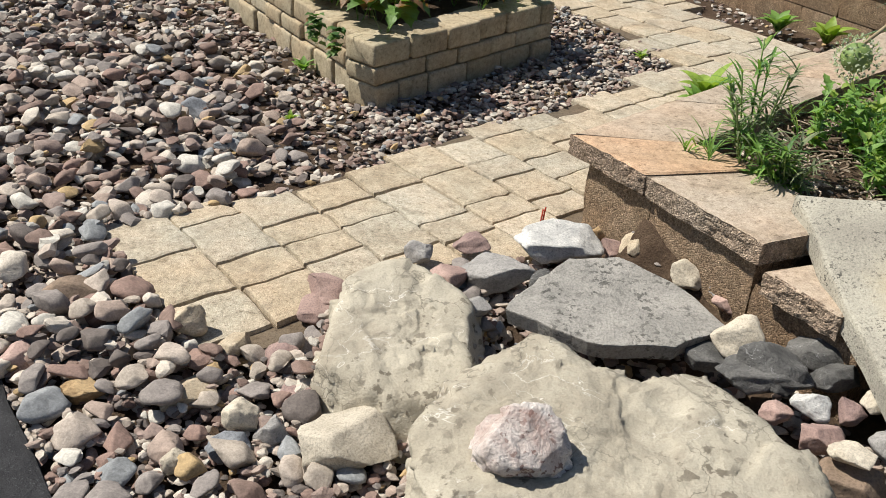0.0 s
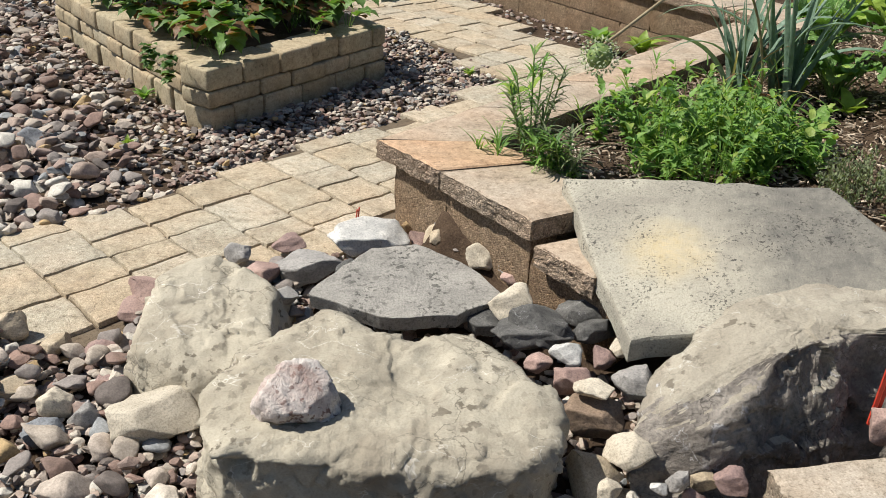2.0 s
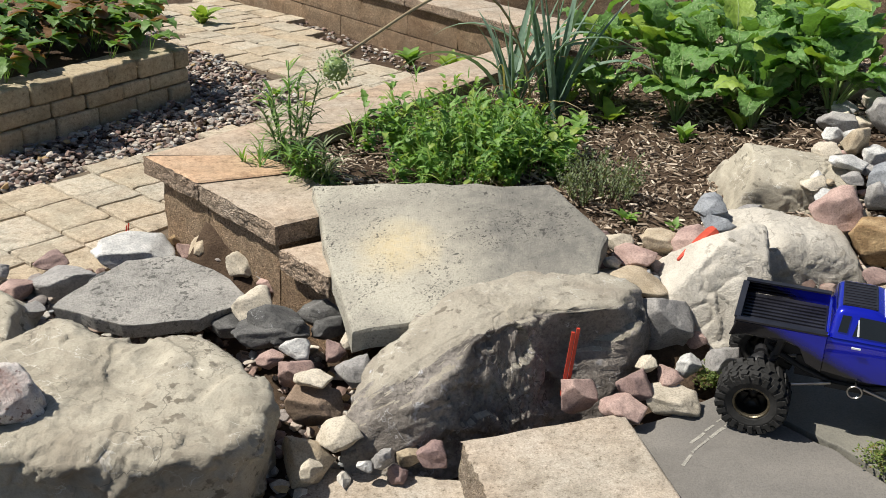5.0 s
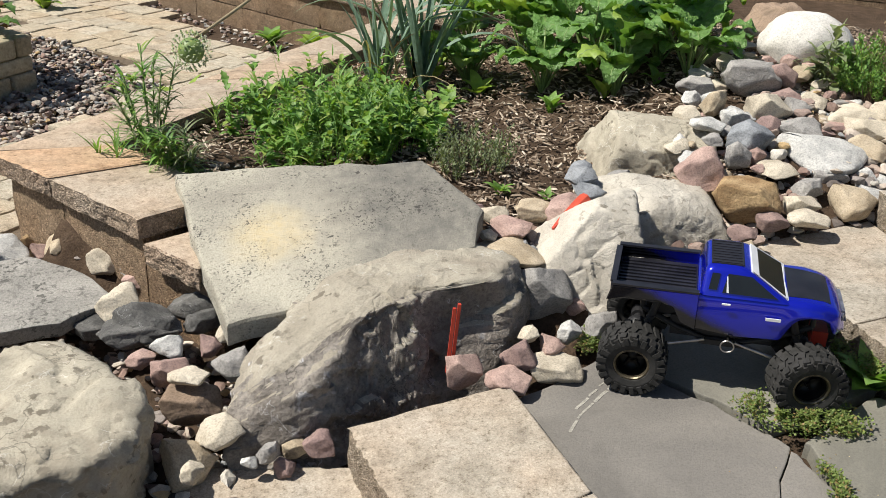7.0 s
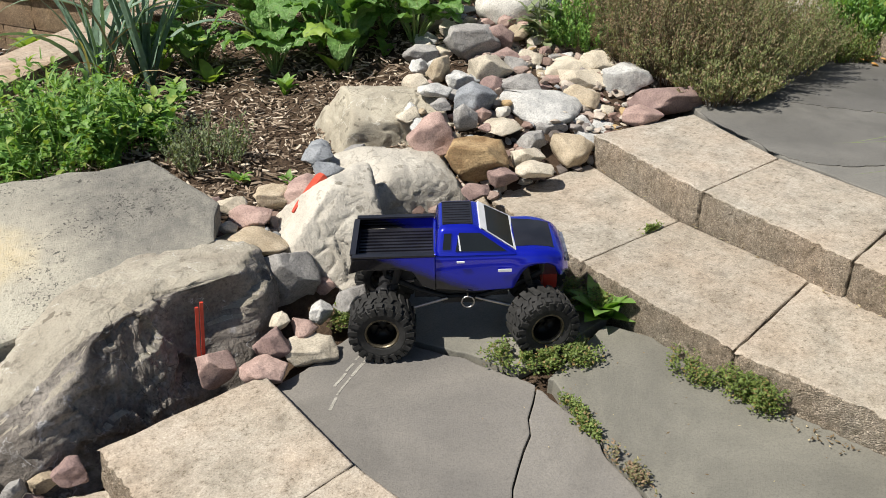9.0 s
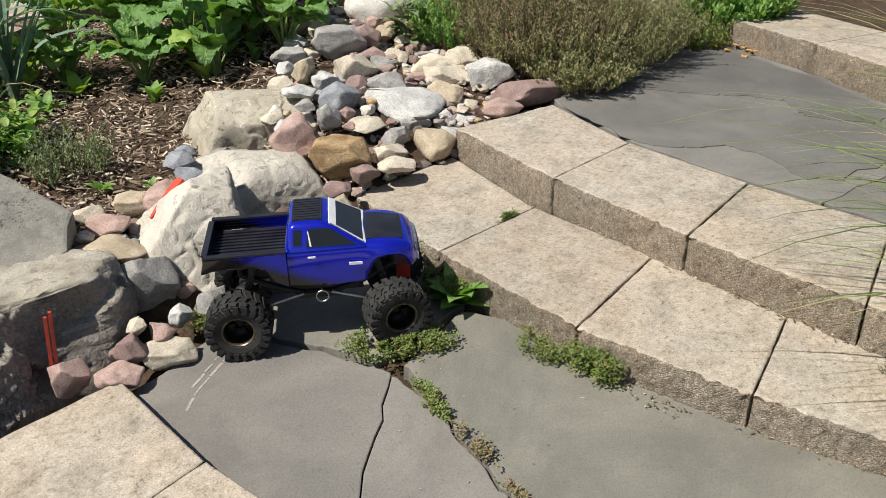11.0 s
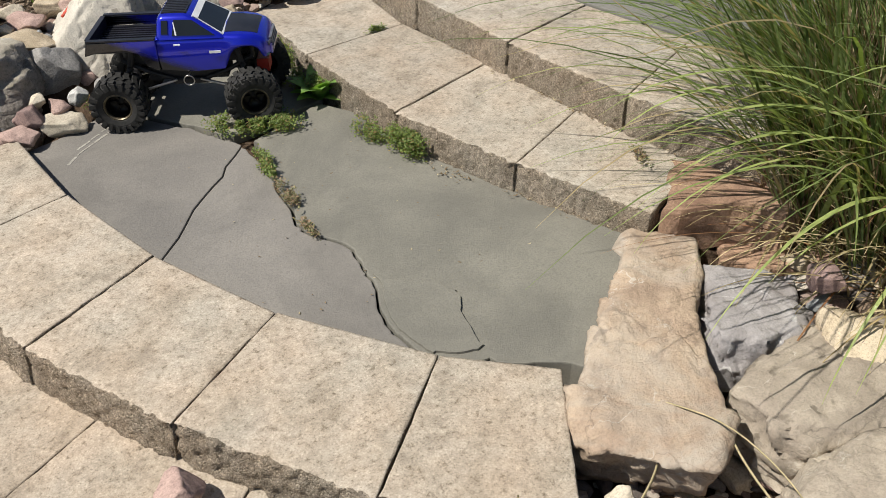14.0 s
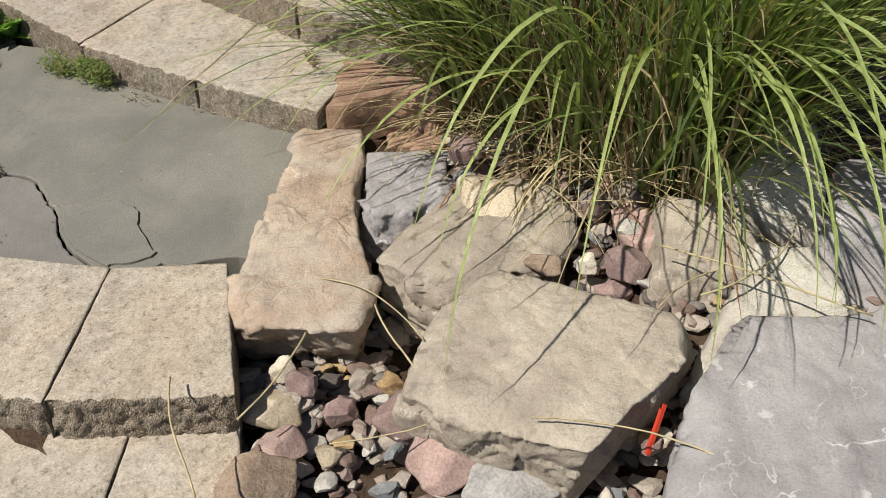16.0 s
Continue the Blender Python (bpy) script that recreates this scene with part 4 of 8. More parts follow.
boulder("boulder", [(0.71, 1.0), (0.8, 1.11), (0.96, 1.23), (1.14, 1.28), (1.32, 1.23), (1.39, 1.12), (1.3, 1.055), (1.17, 1.08), (1.03, 1.045), (0.93, 1.012), (0.83, 0.98)], 0.135, -0.14, M_GREYROCK, "grey boulder with a pale crust and a chipped, hollowed front coloured dark with its shade", (0.1, 0.04), 0.01, 0.0, 0.012, 0.005, 31, 100, 340, chisel=0.006, shift=(-0.01, -0.085), cuts=3, bite=0.02, side=0.019, flat=0.004, cell=0.1, dents=((1.04, 0.98, 0.085, 0.04, 0.05), (1.24, 1.0, 0.09, 0.1, 0.035), (1.0, 0.965, 0.0, 0.022, 0.02)), broken=M_BROKENSHADE, fall=(1.02, 0.3, 0.1))

def faceted(x, y, z, planes, mat, label, seed, soft=16.0, rough=0.012, cell=0.1, sub=6):
    """A rock bounded by broken planes, each given by its bearing, its tilt up and its distance from the middle."""
    v, f = ico(sub)
    total = np.zeros(len(v))
    for bearing, rise, d in planes:
        c, e = radians(bearing), radians(rise)
        total += np.maximum(v @ np.array((math.cos(c) * math.cos(e), math.sin(c) * math.cos(e), math.sin(e))) / d, 0) ** soft
    v = v / (total ** (1 / soft))[:, None]
    v = fracture(v, normals_of(v, f), Vector((seed * 0.37, seed * 0.11, 0)), rough, rough * 0.6, 0.0025, cell, 0.005)
    ob = link("boulder", mesh_of("boulder", v, f, mat, True))
    ob.matrix_world = pose(x, y, z)
    return tagged(ob, label, "rock", "large rocks")


faceted(-0.085, 1.42, -0.1, [(-70, 80, 0.1), (180, 14, 0.145), (-130, 24, 0.185), (-85, 30, 0.2), (0, 20, 0.165), (85, 22, 0.225), (130, 18, 0.19), (40, 40, 0.19), (0, -90, 0.12)], M_LIME, "pale limestone boulder with a rounded top and steep sides", 805, 22.0, 0.014, 0.11)
faceted(1.6, 1.205, 0.07, [(-118, 24, 0.115), (-28, 12, 0.118), (165, 40, 0.125), (110, 50, 0.135), (-60, 78, 0.165), (60, 10, 0.12), (-165, 5, 0.15), (0, -90, 0.14)], M_PALE, "tall whitish angular boulder beside the flagstones", 811, 48.0, 0.006, 0.13)
faceted(1.865, 1.3, 0.075, [(-100, 15, 0.115), (-85, 52, 0.13), (180, 55, 0.15), (-20, 30, 0.14), (60, 40, 0.14), (-40, 85, 0.125), (170, 5, 0.17), (0, -90, 0.16)], M_PALE, "low whitish boulder in the rock pile", 812, 22.0, 0.007, 0.12)
faceted(2.05, 1.6, 0.16, [(-115, 5, 0.1), (-110, 62, 0.085), (-30, 20, 0.14), (60, 30, 0.12), (165, 20, 0.17), (0, 88, 0.1), (0, -90, 0.12)], M_LIME, "beige boulder beside the mulch bed", 813, 26.0, 0.008, 0.1)
tagged(part("slate_slab", slab_bm([(0.125, 1.5), (0.2, 1.62), (0.27, 1.7), (0.38, 1.715), (0.5, 1.6), (0.565, 1.47), (0.45, 1.4), (0.28, 1.405)], -0.008, 0.036, 0.004, tilt=(0.02, 0.05), cuts=4, rough=0.012, seed=17, under=-0.04), M_SPOT), "flat grey slab speckled with dark lichen", "slab", "large rocks")


def big_slab():
    """The broad pale slab that leans on the boulders."""
    o, a, b = Vector((0.763, 1.19, 0.053)), Vector((0.729, 1.715, 0.178)), Vector((1.291, 1.524, 0.239))
    n = (b - a).cross(o - a).normalized()
    if n.z < 0:
        n = -n
    tilt = (-n.x / n.z, -n.y / n.z)
    cs = [(0.763, 1.19), (0.74, 1.45), (0.729, 1.715), (1.01, 1.63), (1.291, 1.524), (1.36, 1.3), (1.3, 1.2), (1.0, 1.18)]
    cx, cy = sum(c[0] for c in cs) / 8, sum(c[1] for c in cs) / 8
    top = a.z + tilt[0] * (cx - a.x) + tilt[1] * (cy - a.y)
    bm = slab_bm(cs, top, 0.05, 0.008, tilt=tilt, cuts=4, rough=0.012, seed=8)
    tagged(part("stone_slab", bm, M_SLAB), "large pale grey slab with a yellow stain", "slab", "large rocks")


big_slab()


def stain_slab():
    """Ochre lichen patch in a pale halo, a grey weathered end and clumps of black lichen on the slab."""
    nt = M_SLAB.node_tree
    b = nt.nodes["Principled BSDF"]
    col = b.inputs["Base Color"].links[0].from_socket
    p = world_pos(nt)
    def away(x, y, z, r0, r1):
        d = nt.nodes.new("ShaderNodeVectorMath")
        d.operation = "DISTANCE"
        d.inputs[1].default_value = (x, y, z)
        w = nt.nodes.new("ShaderNodeMix")
        w.data_type = "VECTOR"
        w.inputs[0].default_value = 0.09
        nt.links.new(p, w.inputs[4])
        n = nt.nodes.new("ShaderNodeTexNoise")
        n.inputs["Scale"].default_value, n.inputs["Detail"].default_value = 14, 6
        nt.links.new(p, n.inputs["Vector"])
        add = nt.nodes.new("ShaderNodeVectorMath")
        add.operation = "ADD"
        nt.links.new(p, add.inputs[0])
        nt.links.new(n.outputs["Color"], add.inputs[1])
        nt.links.new(add.outputs[0], w.inputs[5])
        nt.links.new(w.outputs[1], d.inputs[0])
        return ramp(nt, d.outputs["Value"], [(r0, (1, 1, 1)), (r1, (0, 0, 0))])
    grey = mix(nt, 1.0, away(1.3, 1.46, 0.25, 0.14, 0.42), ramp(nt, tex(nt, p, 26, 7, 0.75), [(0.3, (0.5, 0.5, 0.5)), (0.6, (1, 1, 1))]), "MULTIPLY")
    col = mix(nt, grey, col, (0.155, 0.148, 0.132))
    halo = mix(nt, 1.0, away(0.99, 1.44, 0.16, 0.03, 0.2), ramp(nt, tex(nt, p, 40, 6, 0.7), [(0.3, (0.2, 0.2, 0.2)), (0.6, (0.7, 0.7, 0.7))]), "MULTIPLY")
    col = mix(nt, halo, col, (0.56, 0.515, 0.41))
    core = mix(nt, 1.0, away(0.945, 1.47, 0.15, 0.0, 0.12), ramp(nt, tex(nt, p, 60, 6, 0.75), [(0.3, (0.3, 0.3, 0.3)), (0.6, (0.9, 0.9, 0.9))]), "MULTIPLY")
    col = mix(nt, core, col, (0.61, 0.475, 0.24))
    for scale, at, clump in ((60, 0.62, 7.0), (160, 0.57, 9.0)):
        f = ramp(nt, tex(nt, p, scale, 4, 0.6), [(at, (0, 0, 0)), (at + 0.025, (0.9, 0.9, 0.9))])
        g = ramp(nt, tex(nt, p, clump, 4, 0.65), [(0.46, (0.05, 0.05, 0.05)), (0.6, (1, 1, 1))])
        col = mix(nt, mix(nt, 1.0, f, g, "MULTIPLY"), col, (0.06, 0.056, 0.05))
    nt.links.new(col, b.inputs["Base Color"])


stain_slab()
# rocks beside the grass
boulder("boulder", [(2.07, -0.27), (2.17, -0.37), (2.09, -0.44), (2.0, -0.5), (1.88, -0.63), (1.82, -0.72), (1.72, -0.775), (1.635, -0.665), (1.57, -0.58), (1.7, -0.49), (1.855, -0.405)], 0.045, -0.14, M_PINKROCK, "tan pink boulder at the end of the step blocks", (0.07, 0.03), 0.004, -0.06, 0.012, 0.004, 11, 70, 260, shift=(0.05, 0.06), flat=0.004, side=0.014, cuts=3, bite=0.015, chisel=0.005)
boulder("boulder", [(2.1, -0.425), (2.22, -0.56), (2.06, -0.68), (1.92, -0.585)], 0.055, -0.06, M_SLABROCK, "grey veined boulder beside grass", (0.0, 0.0), 0.004, 0.04, 0.01, 0.005, 12, 50, 180, flat=0.004, side=0.014, cuts=4, bite=0.02)
boulder("boulder", [(1.85, -0.83), (1.966, -0.87), (1.995, -1.07), (2.022, -1.24), (1.915, -1.24), (1.79, -1.22), (1.71, -1.215), (1.66, -1.04), (1.652, -0.91)], 0.062, -0.16, M_TANROCK, "large flat-topped beige boulder under grass", (0.12, -0.1), 0.002, 0.0, 0.006, 0.002, 13, 80, 300, shift=(0.03, 0.05), flat=0.0035, cell=0.16, cuts=3, bite=0.012, chisel=0.004, side=0.011)
boulder("boulder", [(2.06, -1.27), (2.2, -1.42), (2.4, -1.5), (2.42, -1.8), (1.9, -1.8), (1.62, -1.35), (1.83, -1.29)], 0.1, -0.15, M_SLABROCK, "large grey flat boulder with white veins", (0.06, 0.0), 0.002, 0.02, 0.005, 0.002, 14, 80, 300, flat=0.0028, cell=0.16, cuts=3, bite=0.012, chisel=0.004, side=0.018)

boulder("boulder", [(1.865, -0.665), (2.083, -0.646), (2.207, -0.697), (2.281, -0.782), (2.205, -0.896), (2.051, -0.933), (1.865, -0.81)], 0.05, -0.1, M_TANROCK, "low tan boulder in the shade of the grass", (0.05, 0.0), 0.006, 0.0, 0.012, 0.004, 15, 60, 220, flat=0.004, cuts=3, bite=0.02, chisel=0.005)

faceted(2.43, -1.15, 0.1, [(-150, 30, 0.085), (-60, 10, 0.09), (120, 20, 0.1), (30, 20, 0.1), (-170, 75, 0.085), (180, -10, 0.1), (0, -90, 0.12)], M_PALE, "cream boulder under the grass", 821, 24.0, 0.006, 0.08, 5)
faceted(2.44, -1.35, 0.1, [(-160, 25, 0.1), (-70, 15, 0.11), (110, 10, 0.09), (20, 20, 0.1), (150, 70, 0.08), (0, -90, 0.12)], M_SLABROCK, "grey boulder on the grassy bank", 822, 24.0, 0.006, 0.08, 5)
faceted(2.23, -1.14, 0.03, [(-150, 15, 0.09), (-60, 10, 0.085), (120, 15, 0.1), (20, 10, 0.1), (180, 80, 0.065), (0, -90, 0.1)], M_TANROCK, "tan flat rock on the grassy bank", 823, 24.0, 0.006, 0.08, 5)
faceted(2.2, -1.28, 0.02, [(-140, 25, 0.085), (-40, 15, 0.095), (100, 10, 0.075), (20, 20, 0.1), (170, 75, 0.07), (0, -90, 0.1)], M_PALE, "pale low rock on the grassy bank", 824, 24.0, 0.006, 0.08, 5)

lava = faceted(0.127, 0.985, 0.08, [(-75, 58, 0.045), (165, 30, 0.056), (-125, 5, 0.064), (-45, 8, 0.06), (20, 15, 0.062), (95, 30, 0.054), (-90, -35, 0.044), (0, -90, 0.04)], M_LAVA, "pitted red and white stone resting on a boulder", 77, 22.0, 0.006, 0.045, 5)
lava.name = "stone"
tagged(lava, category="stone", group="loose stones")

# ---- stones that stand out among the rest ----
stone(0.579, 1.417, 0.060, 0.051, 0.052, "cream", -17, -0.039, 1, -4)
stone(0.619, 1.331, 0.077, 0.065, 0.041, "dark", -19, -0.040, 2, 9)
stone(0.652, 1.228, 0.038, 0.033, 0.037, "white", -22, -0.028, 3, -8)
stone(0.640, 1.156, 0.046, 0.039, 0.035, "pink", -23, -0.036, 4, 0)
stone(0.674, 1.108, 0.049, 0.042, 0.020, "cream", -25, -0.015, 5, -8)
stone(0.669, 1.085, 0.067, 0.057, 0.054, "brown", -25, -0.090, 6, 5)
stone(0.766, 1.140, 0.057, 0.049, 0.037, "grey", -28, -0.038, 7, 5)
stone(0.769, 1.243, 0.030, 0.026, 0.032, "cream", -26, -0.024, 8, 5)
stone(0.734, 1.255, 0.032, 0.027, 0.034, "mauve", -24, -0.055, 9, 5)
stone(0.599, 1.243, 0.037, 0.031, 0.024, "pink", -20, -0.048, 10, -4)
stone(0.734, 1.342, 0.062, 0.053, 0.036, "dark", -23, -0.046, 11, -8)
stone(0.514, 1.413, 0.057, 0.049, 0.028, "dark", -15, -0.061, 0, 5)
stone(0.647, 1.683, 0.066, 0.056, 0.039, "grey", -17, -0.079, 1, -8)
stone(0.554, 1.726, 0.051, 0.043, 0.039, "cream", -13, -0.079, 2, 5)
stone(0.614, 1.642, 0.032, 0.027, 0.026, "pink", -16, -0.079, 3, 5)
stone(0.749, 1.624, 0.108, 0.092, 0.028, "mauve", -20, -0.091, 4, 9)
stone(0.792, 1.492, 0.062, 0.052, 0.033, "dark", -23, -0.075, 5, -8)
stone(0.260, 1.863, 0.116, 0.099, 0.049, "white", 6, -0.096, 6, 5)
stone(0.365, 1.936, 0.028, 0.024, 0.026, "rust", 4, -0.089, 7, 0)
stone(0.447, 1.853, 0.043, 0.036, 0.046, "beige", 2, -0.084, 8, -4)
stone(0.402, 1.900, 0.039, 0.033, 0.030, "pink", 3, -0.102, 9, 9)
stone(0.005, 1.696, 0.062, 0.053, 0.039, "pink", 13, -0.099, 10, -8)
stone(-0.020, 1.608, 0.060, 0.051, 0.023, "pink", 15, -0.087, 11, 0)
stone(0.112, 1.718, 0.097, 0.083, 0.046, "grey", 10, -0.095, 0, -8)
stone(0.065, 1.878, 0.051, 0.043, 0.027, "mauve", 11, -0.100, 1, -8)
stone(-0.057, 1.815, 0.042, 0.035, 0.034, "grey", 14, -0.105, 2, -8)
stone(-0.100, 1.669, 0.054, 0.046, 0.027, "dark", 16, -0.100, 3, 9)
stone(0.054, 1.545, 0.048, 0.041, 0.029, "grey", 13, -0.071, 4, -8)
stone(0.216, 1.662, 0.048, 0.041, 0.039, "dark", 8, -0.079, 5, 5)
stone(0.595, 1.336, 0.094, 0.080, 0.037, "dark", -3, -0.048, 6, -4)
stone(0.731, 1.423, 0.080, 0.068, 0.042, "dark", -7, -0.061, 7, 5)
stone(0.712, 0.968, 0.055, 0.047, 0.04, "cream", -8, -0.071, 8, -8)
stone(0.646, 0.970, 0.064, 0.054, 0.068, "beige", -6, -0.140, 9, 9)
stone(0.650, 0.877, 0.027, 0.023, 0.027, "cream", -6, -0.060, 10, -4)
stone(0.787, 0.914, 0.030, 0.025, 0.029, "grey", -12, -0.081, 11, 5)
stone(0.838, 0.932, 0.032, 0.028, 0.028, "beige", -14, -0.091, 0, 5)
stone(0.885, 0.910, 0.035, 0.029, 0.031, "mauve", -16, -0.083, 1, 9)
stone(0.816, 0.896, 0.024, 0.020, 0.025, "mauve", -13, -0.109, 2, -4)
stone(0.753, 0.910, 0.017, 0.014, 0.018, "white", -10, -0.083, 3, 0)
stone(1.177, 0.963, 0.045, 0.038, 0.047, "pink", -26, -0.015, 4, -4)
stone(1.260, 0.921, 0.060, 0.051, 0.035, "pink", -29, -0.026, 5, -4)
stone(1.367, 0.933, 0.064, 0.055, 0.036, "cream", -32, -0.027, 6, 5)
stone(1.303, 0.965, 0.047, 0.040, 0.041, "mauve", -30, -0.010, 7, 0)
stone(1.339, 0.994, 0.027, 0.023, 0.026, "cream", -30, 0.030, 8, -8)
stone(1.381, 0.976, 0.035, 0.030, 0.030, "pink", -32, 0.007, 9, 5)
stone(1.446, 1.013, 0.032, 0.027, 0.034, "white", -33, 0.004, 10, 9)
stone(1.527, 1.017, 0.062, 0.052, 0.049, "grey", -35, -0.007, 11, -8)
stone(1.499, 1.092, 0.029, 0.025, 0.026, "pink", -33, 0.021, 0, -4)
stone(1.425, 1.125, 0.075, 0.06, 0.085, "grey", -31, 0.01, 4, 0)
stone(1.441, 1.297, 0.061, 0.052, 0.031, "pink", -28, 0.117, 2, -8)
stone(1.417, 1.358, 0.043, 0.036, 0.039, "cream", -27, 0.121, 3, 0)
stone(1.377, 1.412, 0.041, 0.034, 0.032, "mauve", -25, 0.116, 4, 9)
stone(1.374, 1.297, 0.027, 0.023, 0.020, "cream", -27, 0.115, 5, 5)
stone(1.514, 1.354, 0.053, 0.045, 0.038, "beige", -29, 0.122, 6, 9)
stone(1.392, 1.248, 0.107, 0.091, 0.035, "beige", -28, 0.084, 7, -4)
stone(1.694, 1.447, 0.050, 0.042, 0.036, "blue", -32, 0.163, 8, 0)
stone(1.689, 1.400, 0.051, 0.043, 0.029, "blue", -33, 0.148, 9, 0)
stone(1.597, 1.323, 0.072, 0.061, 0.051, "pink", -32, 0.122, 10, 9)
stone(1.812, 1.464, 0.050, 0.042, 0.032, "grey", -34, 0.146, 11, 5)
stone(1.786, 1.604, 0.042, 0.036, 0.036, "blue", -29, 0.113, 8, -4)
stone(1.757, 1.533, 0.045, 0.038, 0.031, "blue", -30, 0.097, 9, -8)
stone(1.636, -0.666, 0.028, 0.024, 0.030, "cream", -38, -0.102, 1, 9)
stone(1.630, -0.721, 0.034, 0.029, 0.033, "mauve", -40, -0.104, 2, -4)
stone(1.573, -0.703, 0.055, 0.047, 0.039, "beige", -37, -0.129, 3, 5)
stone(1.524, -0.761, 0.050, 0.043, 0.034, "pink", -36, -0.135, 4, 9)
stone(1.451, -0.790, 0.084, 0.071, 0.046, "brown", -34, -0.134, 5, 0)
stone(1.639, -0.788, 0.034, 0.029, 0.037, "mauve", -42, -0.137, 6, 9)
stone(1.697, -0.882, 0.067, 0.057, 0.058, "mauve", -48, -0.143, 7, 0)
stone(1.669, -0.994, 0.074, 0.063, 0.060, "pink", -52, -0.145, 8, 5)
stone(1.567, -0.832, 0.028, 0.024, 0.022, "beige", -41, -0.126, 9, 0)
stone(1.707, -1.093, 0.093, 0.079, 0.043, "grey", -59, -0.132, 10, 9)
stone(1.847, -1.249, 0.023, 0.020, 0.025, "mauve", -71, -0.048, 11, 9)
stone(1.739, -0.813, 0.032, 0.027, 0.026, "rust", -47, -0.119, 0, -8)
stone(2.070, -0.987, 0.024, 0.020, 0.025, "cream", -63, 0.031, 1, 5)
stone(2.120, -1.044, 0.049, 0.042, 0.037, "mauve", -67, 0.012, 2, 9)
stone(2.037, -0.921, 0.038, 0.032, 0.026, "brown", -60, 0.020, 3, -4)
stone(2.124, -0.738, 0.103, 0.088, 0.066, "beige", -55, -0.009, 9, 5)
stone(2.167, -0.635, 0.042, 0.036, 0.035, "mauve", -64, 0.074, 0, 9)
stone(2.179, -0.299, 0.073, 0.062, 0.036, "white", -69, -0.027, 1, -4)
stone(-0.755, 1.557, 0.087, 0.074, 0.049, "brown", 25, -0.136, 2, 9)
stone(-0.519, 1.489, 0.050, 0.043, 0.050, "beige", 19, -0.117, 3, 5)
stone(-0.163, 1.148, 0.102, 0.087, 0.060, "cream", 8, -0.124, 4, 5)
stone(-0.350, 1.221, 0.044, 0.038, 0.047, "cream", 16, -0.135, 5, 0)
stone(-0.358, 1.150, 0.043, 0.037, 0.031, "blue", 17, -0.133, 6, 5)
stone(-0.289, 1.193, 0.040, 0.034, 0.037, "grey", 13, -0.137, 7, 0)
stone(-0.310, 1.416, 0.052, 0.044, 0.037, "mauve", 12, -0.138, 8, -8)
stone(-0.252, 1.639, 0.064, 0.054, 0.038, "pink", 9, -0.108, 9, 9)
stone(-0.264, 1.590, 0.060, 0.051, 0.026, "pink", 9, -0.119, 10, 9)
stone(-0.411, 1.440, 0.047, 0.040, 0.029, "beige", 16, -0.122, 11, 9)
stone(-0.659, 1.284, 0.046, 0.039, 0.026, "rust", 27, -0.130, 0, 9)
stone(-0.805, 1.366, 0.050, 0.042, 0.034, "pink", 30, -0.136, 1, 0)
stone(-0.802, 2.686, 0.072, 0.061, 0.050, "blue", 16, -0.147, 2, 5)
stone(-0.240, 1.295, 0.052, 0.044, 0.028, "mauve", 10, -0.121, 3, 9)
stone(-0.475, 1.285, 0.066, 0.056, 0.035, "beige", 20, -0.136, 4, -8)
stone(-0.434, 1.108, 0.033, 0.028, 0.032, "cream", 21, -0.134, 5, -4)
stone(2.785, 1.945, 0.15, 0.135, 0.1, "chalk", -37, 0.3, 12, -4)
stone(2.544, 1.756, 0.062, 0.050, 0.059, "mauve", -33, 0.278, 5, -1)
stone(2.656, 1.852, 0.040, 0.032, 0.034, "pink", -22, 0.319, 10, 6)
stone(2.742, 1.821, 0.049, 0.040, 0.029, "pink", -17, 0.314, 3, -4)
stone(2.649, 1.772, 0.047, 0.038, 0.038, "beige", -8, 0.296, 8, 3)
stone(2.668, 1.715, 0.032, 0.026, 0.025, "cream", -31, 0.289, 1, -7)
stone(2.433, 1.767, 0.097, 0.078, 0.073, "grey", -28, 0.271, 6, 0)
stone(2.223, 1.647, 0.054, 0.044, 0.061, "beige", -24, 0.248, 11, 7)
stone(2.365, 1.601, 0.082, 0.067, 0.071, "cream", -15, 0.229, 4, -3)
stone(2.478, 1.597, 0.050, 0.041, 0.040, "grey", -38, 0.249, 9, 4)
stone(2.554, 1.603, 0.050, 0.041, 0.040, "cream", -31, 0.251, 2, -6)
stone(2.495, 1.666, 0.059, 0.047, 0.024, "mauve", -24, 0.277, 7, 1)
stone(2.249, 1.584, 0.047, 0.038, 0.035, "white", -19, 0.248, 0, 8)
stone(2.131, 1.548, 0.064, 0.052, 0.027, "white", -39, 0.245, 5, -2)
stone(2.220, 1.472, 0.078, 0.063, 0.068, "blue", -35, 0.198, 10, 5)
stone(2.410, 1.498, 0.075, 0.060, 0.050, "grey", -23, 0.217, 3, -5)
stone(2.323, 1.520, 0.042, 0.034, 0.038, "mauve", -16, 0.230, 8, 2)
stone(2.631, 1.524, 0.101, 0.080, 0.045, "cream", -11, 0.226, 1, -8)
stone(2.535, 1.489, 0.044, 0.035, 0.024, "pink", -35, 0.231, 6, -1)
stone(2.561, 1.441, 0.052, 0.042, 0.026, "mauve", -25, 0.218, 11, 6)
stone(2.472, 1.471, 0.038, 0.031, 0.023, "pink", -21, 0.227, 4, -4)
stone(2.389, 1.384, 0.157, 0.125, 0.064, "white", -13, 0.177, 9, 3)
stone(2.549, 1.298, 0.069, 0.056, 0.039, "cream", -39, 0.168, 2, -7)
stone(2.445, 1.271, 0.042, 0.034, 0.033, "white", -32, 0.166, 7, 0)
stone(2.346, 1.293, 0.056, 0.045, 0.037, "grey", -23, 0.169, 0, 7)
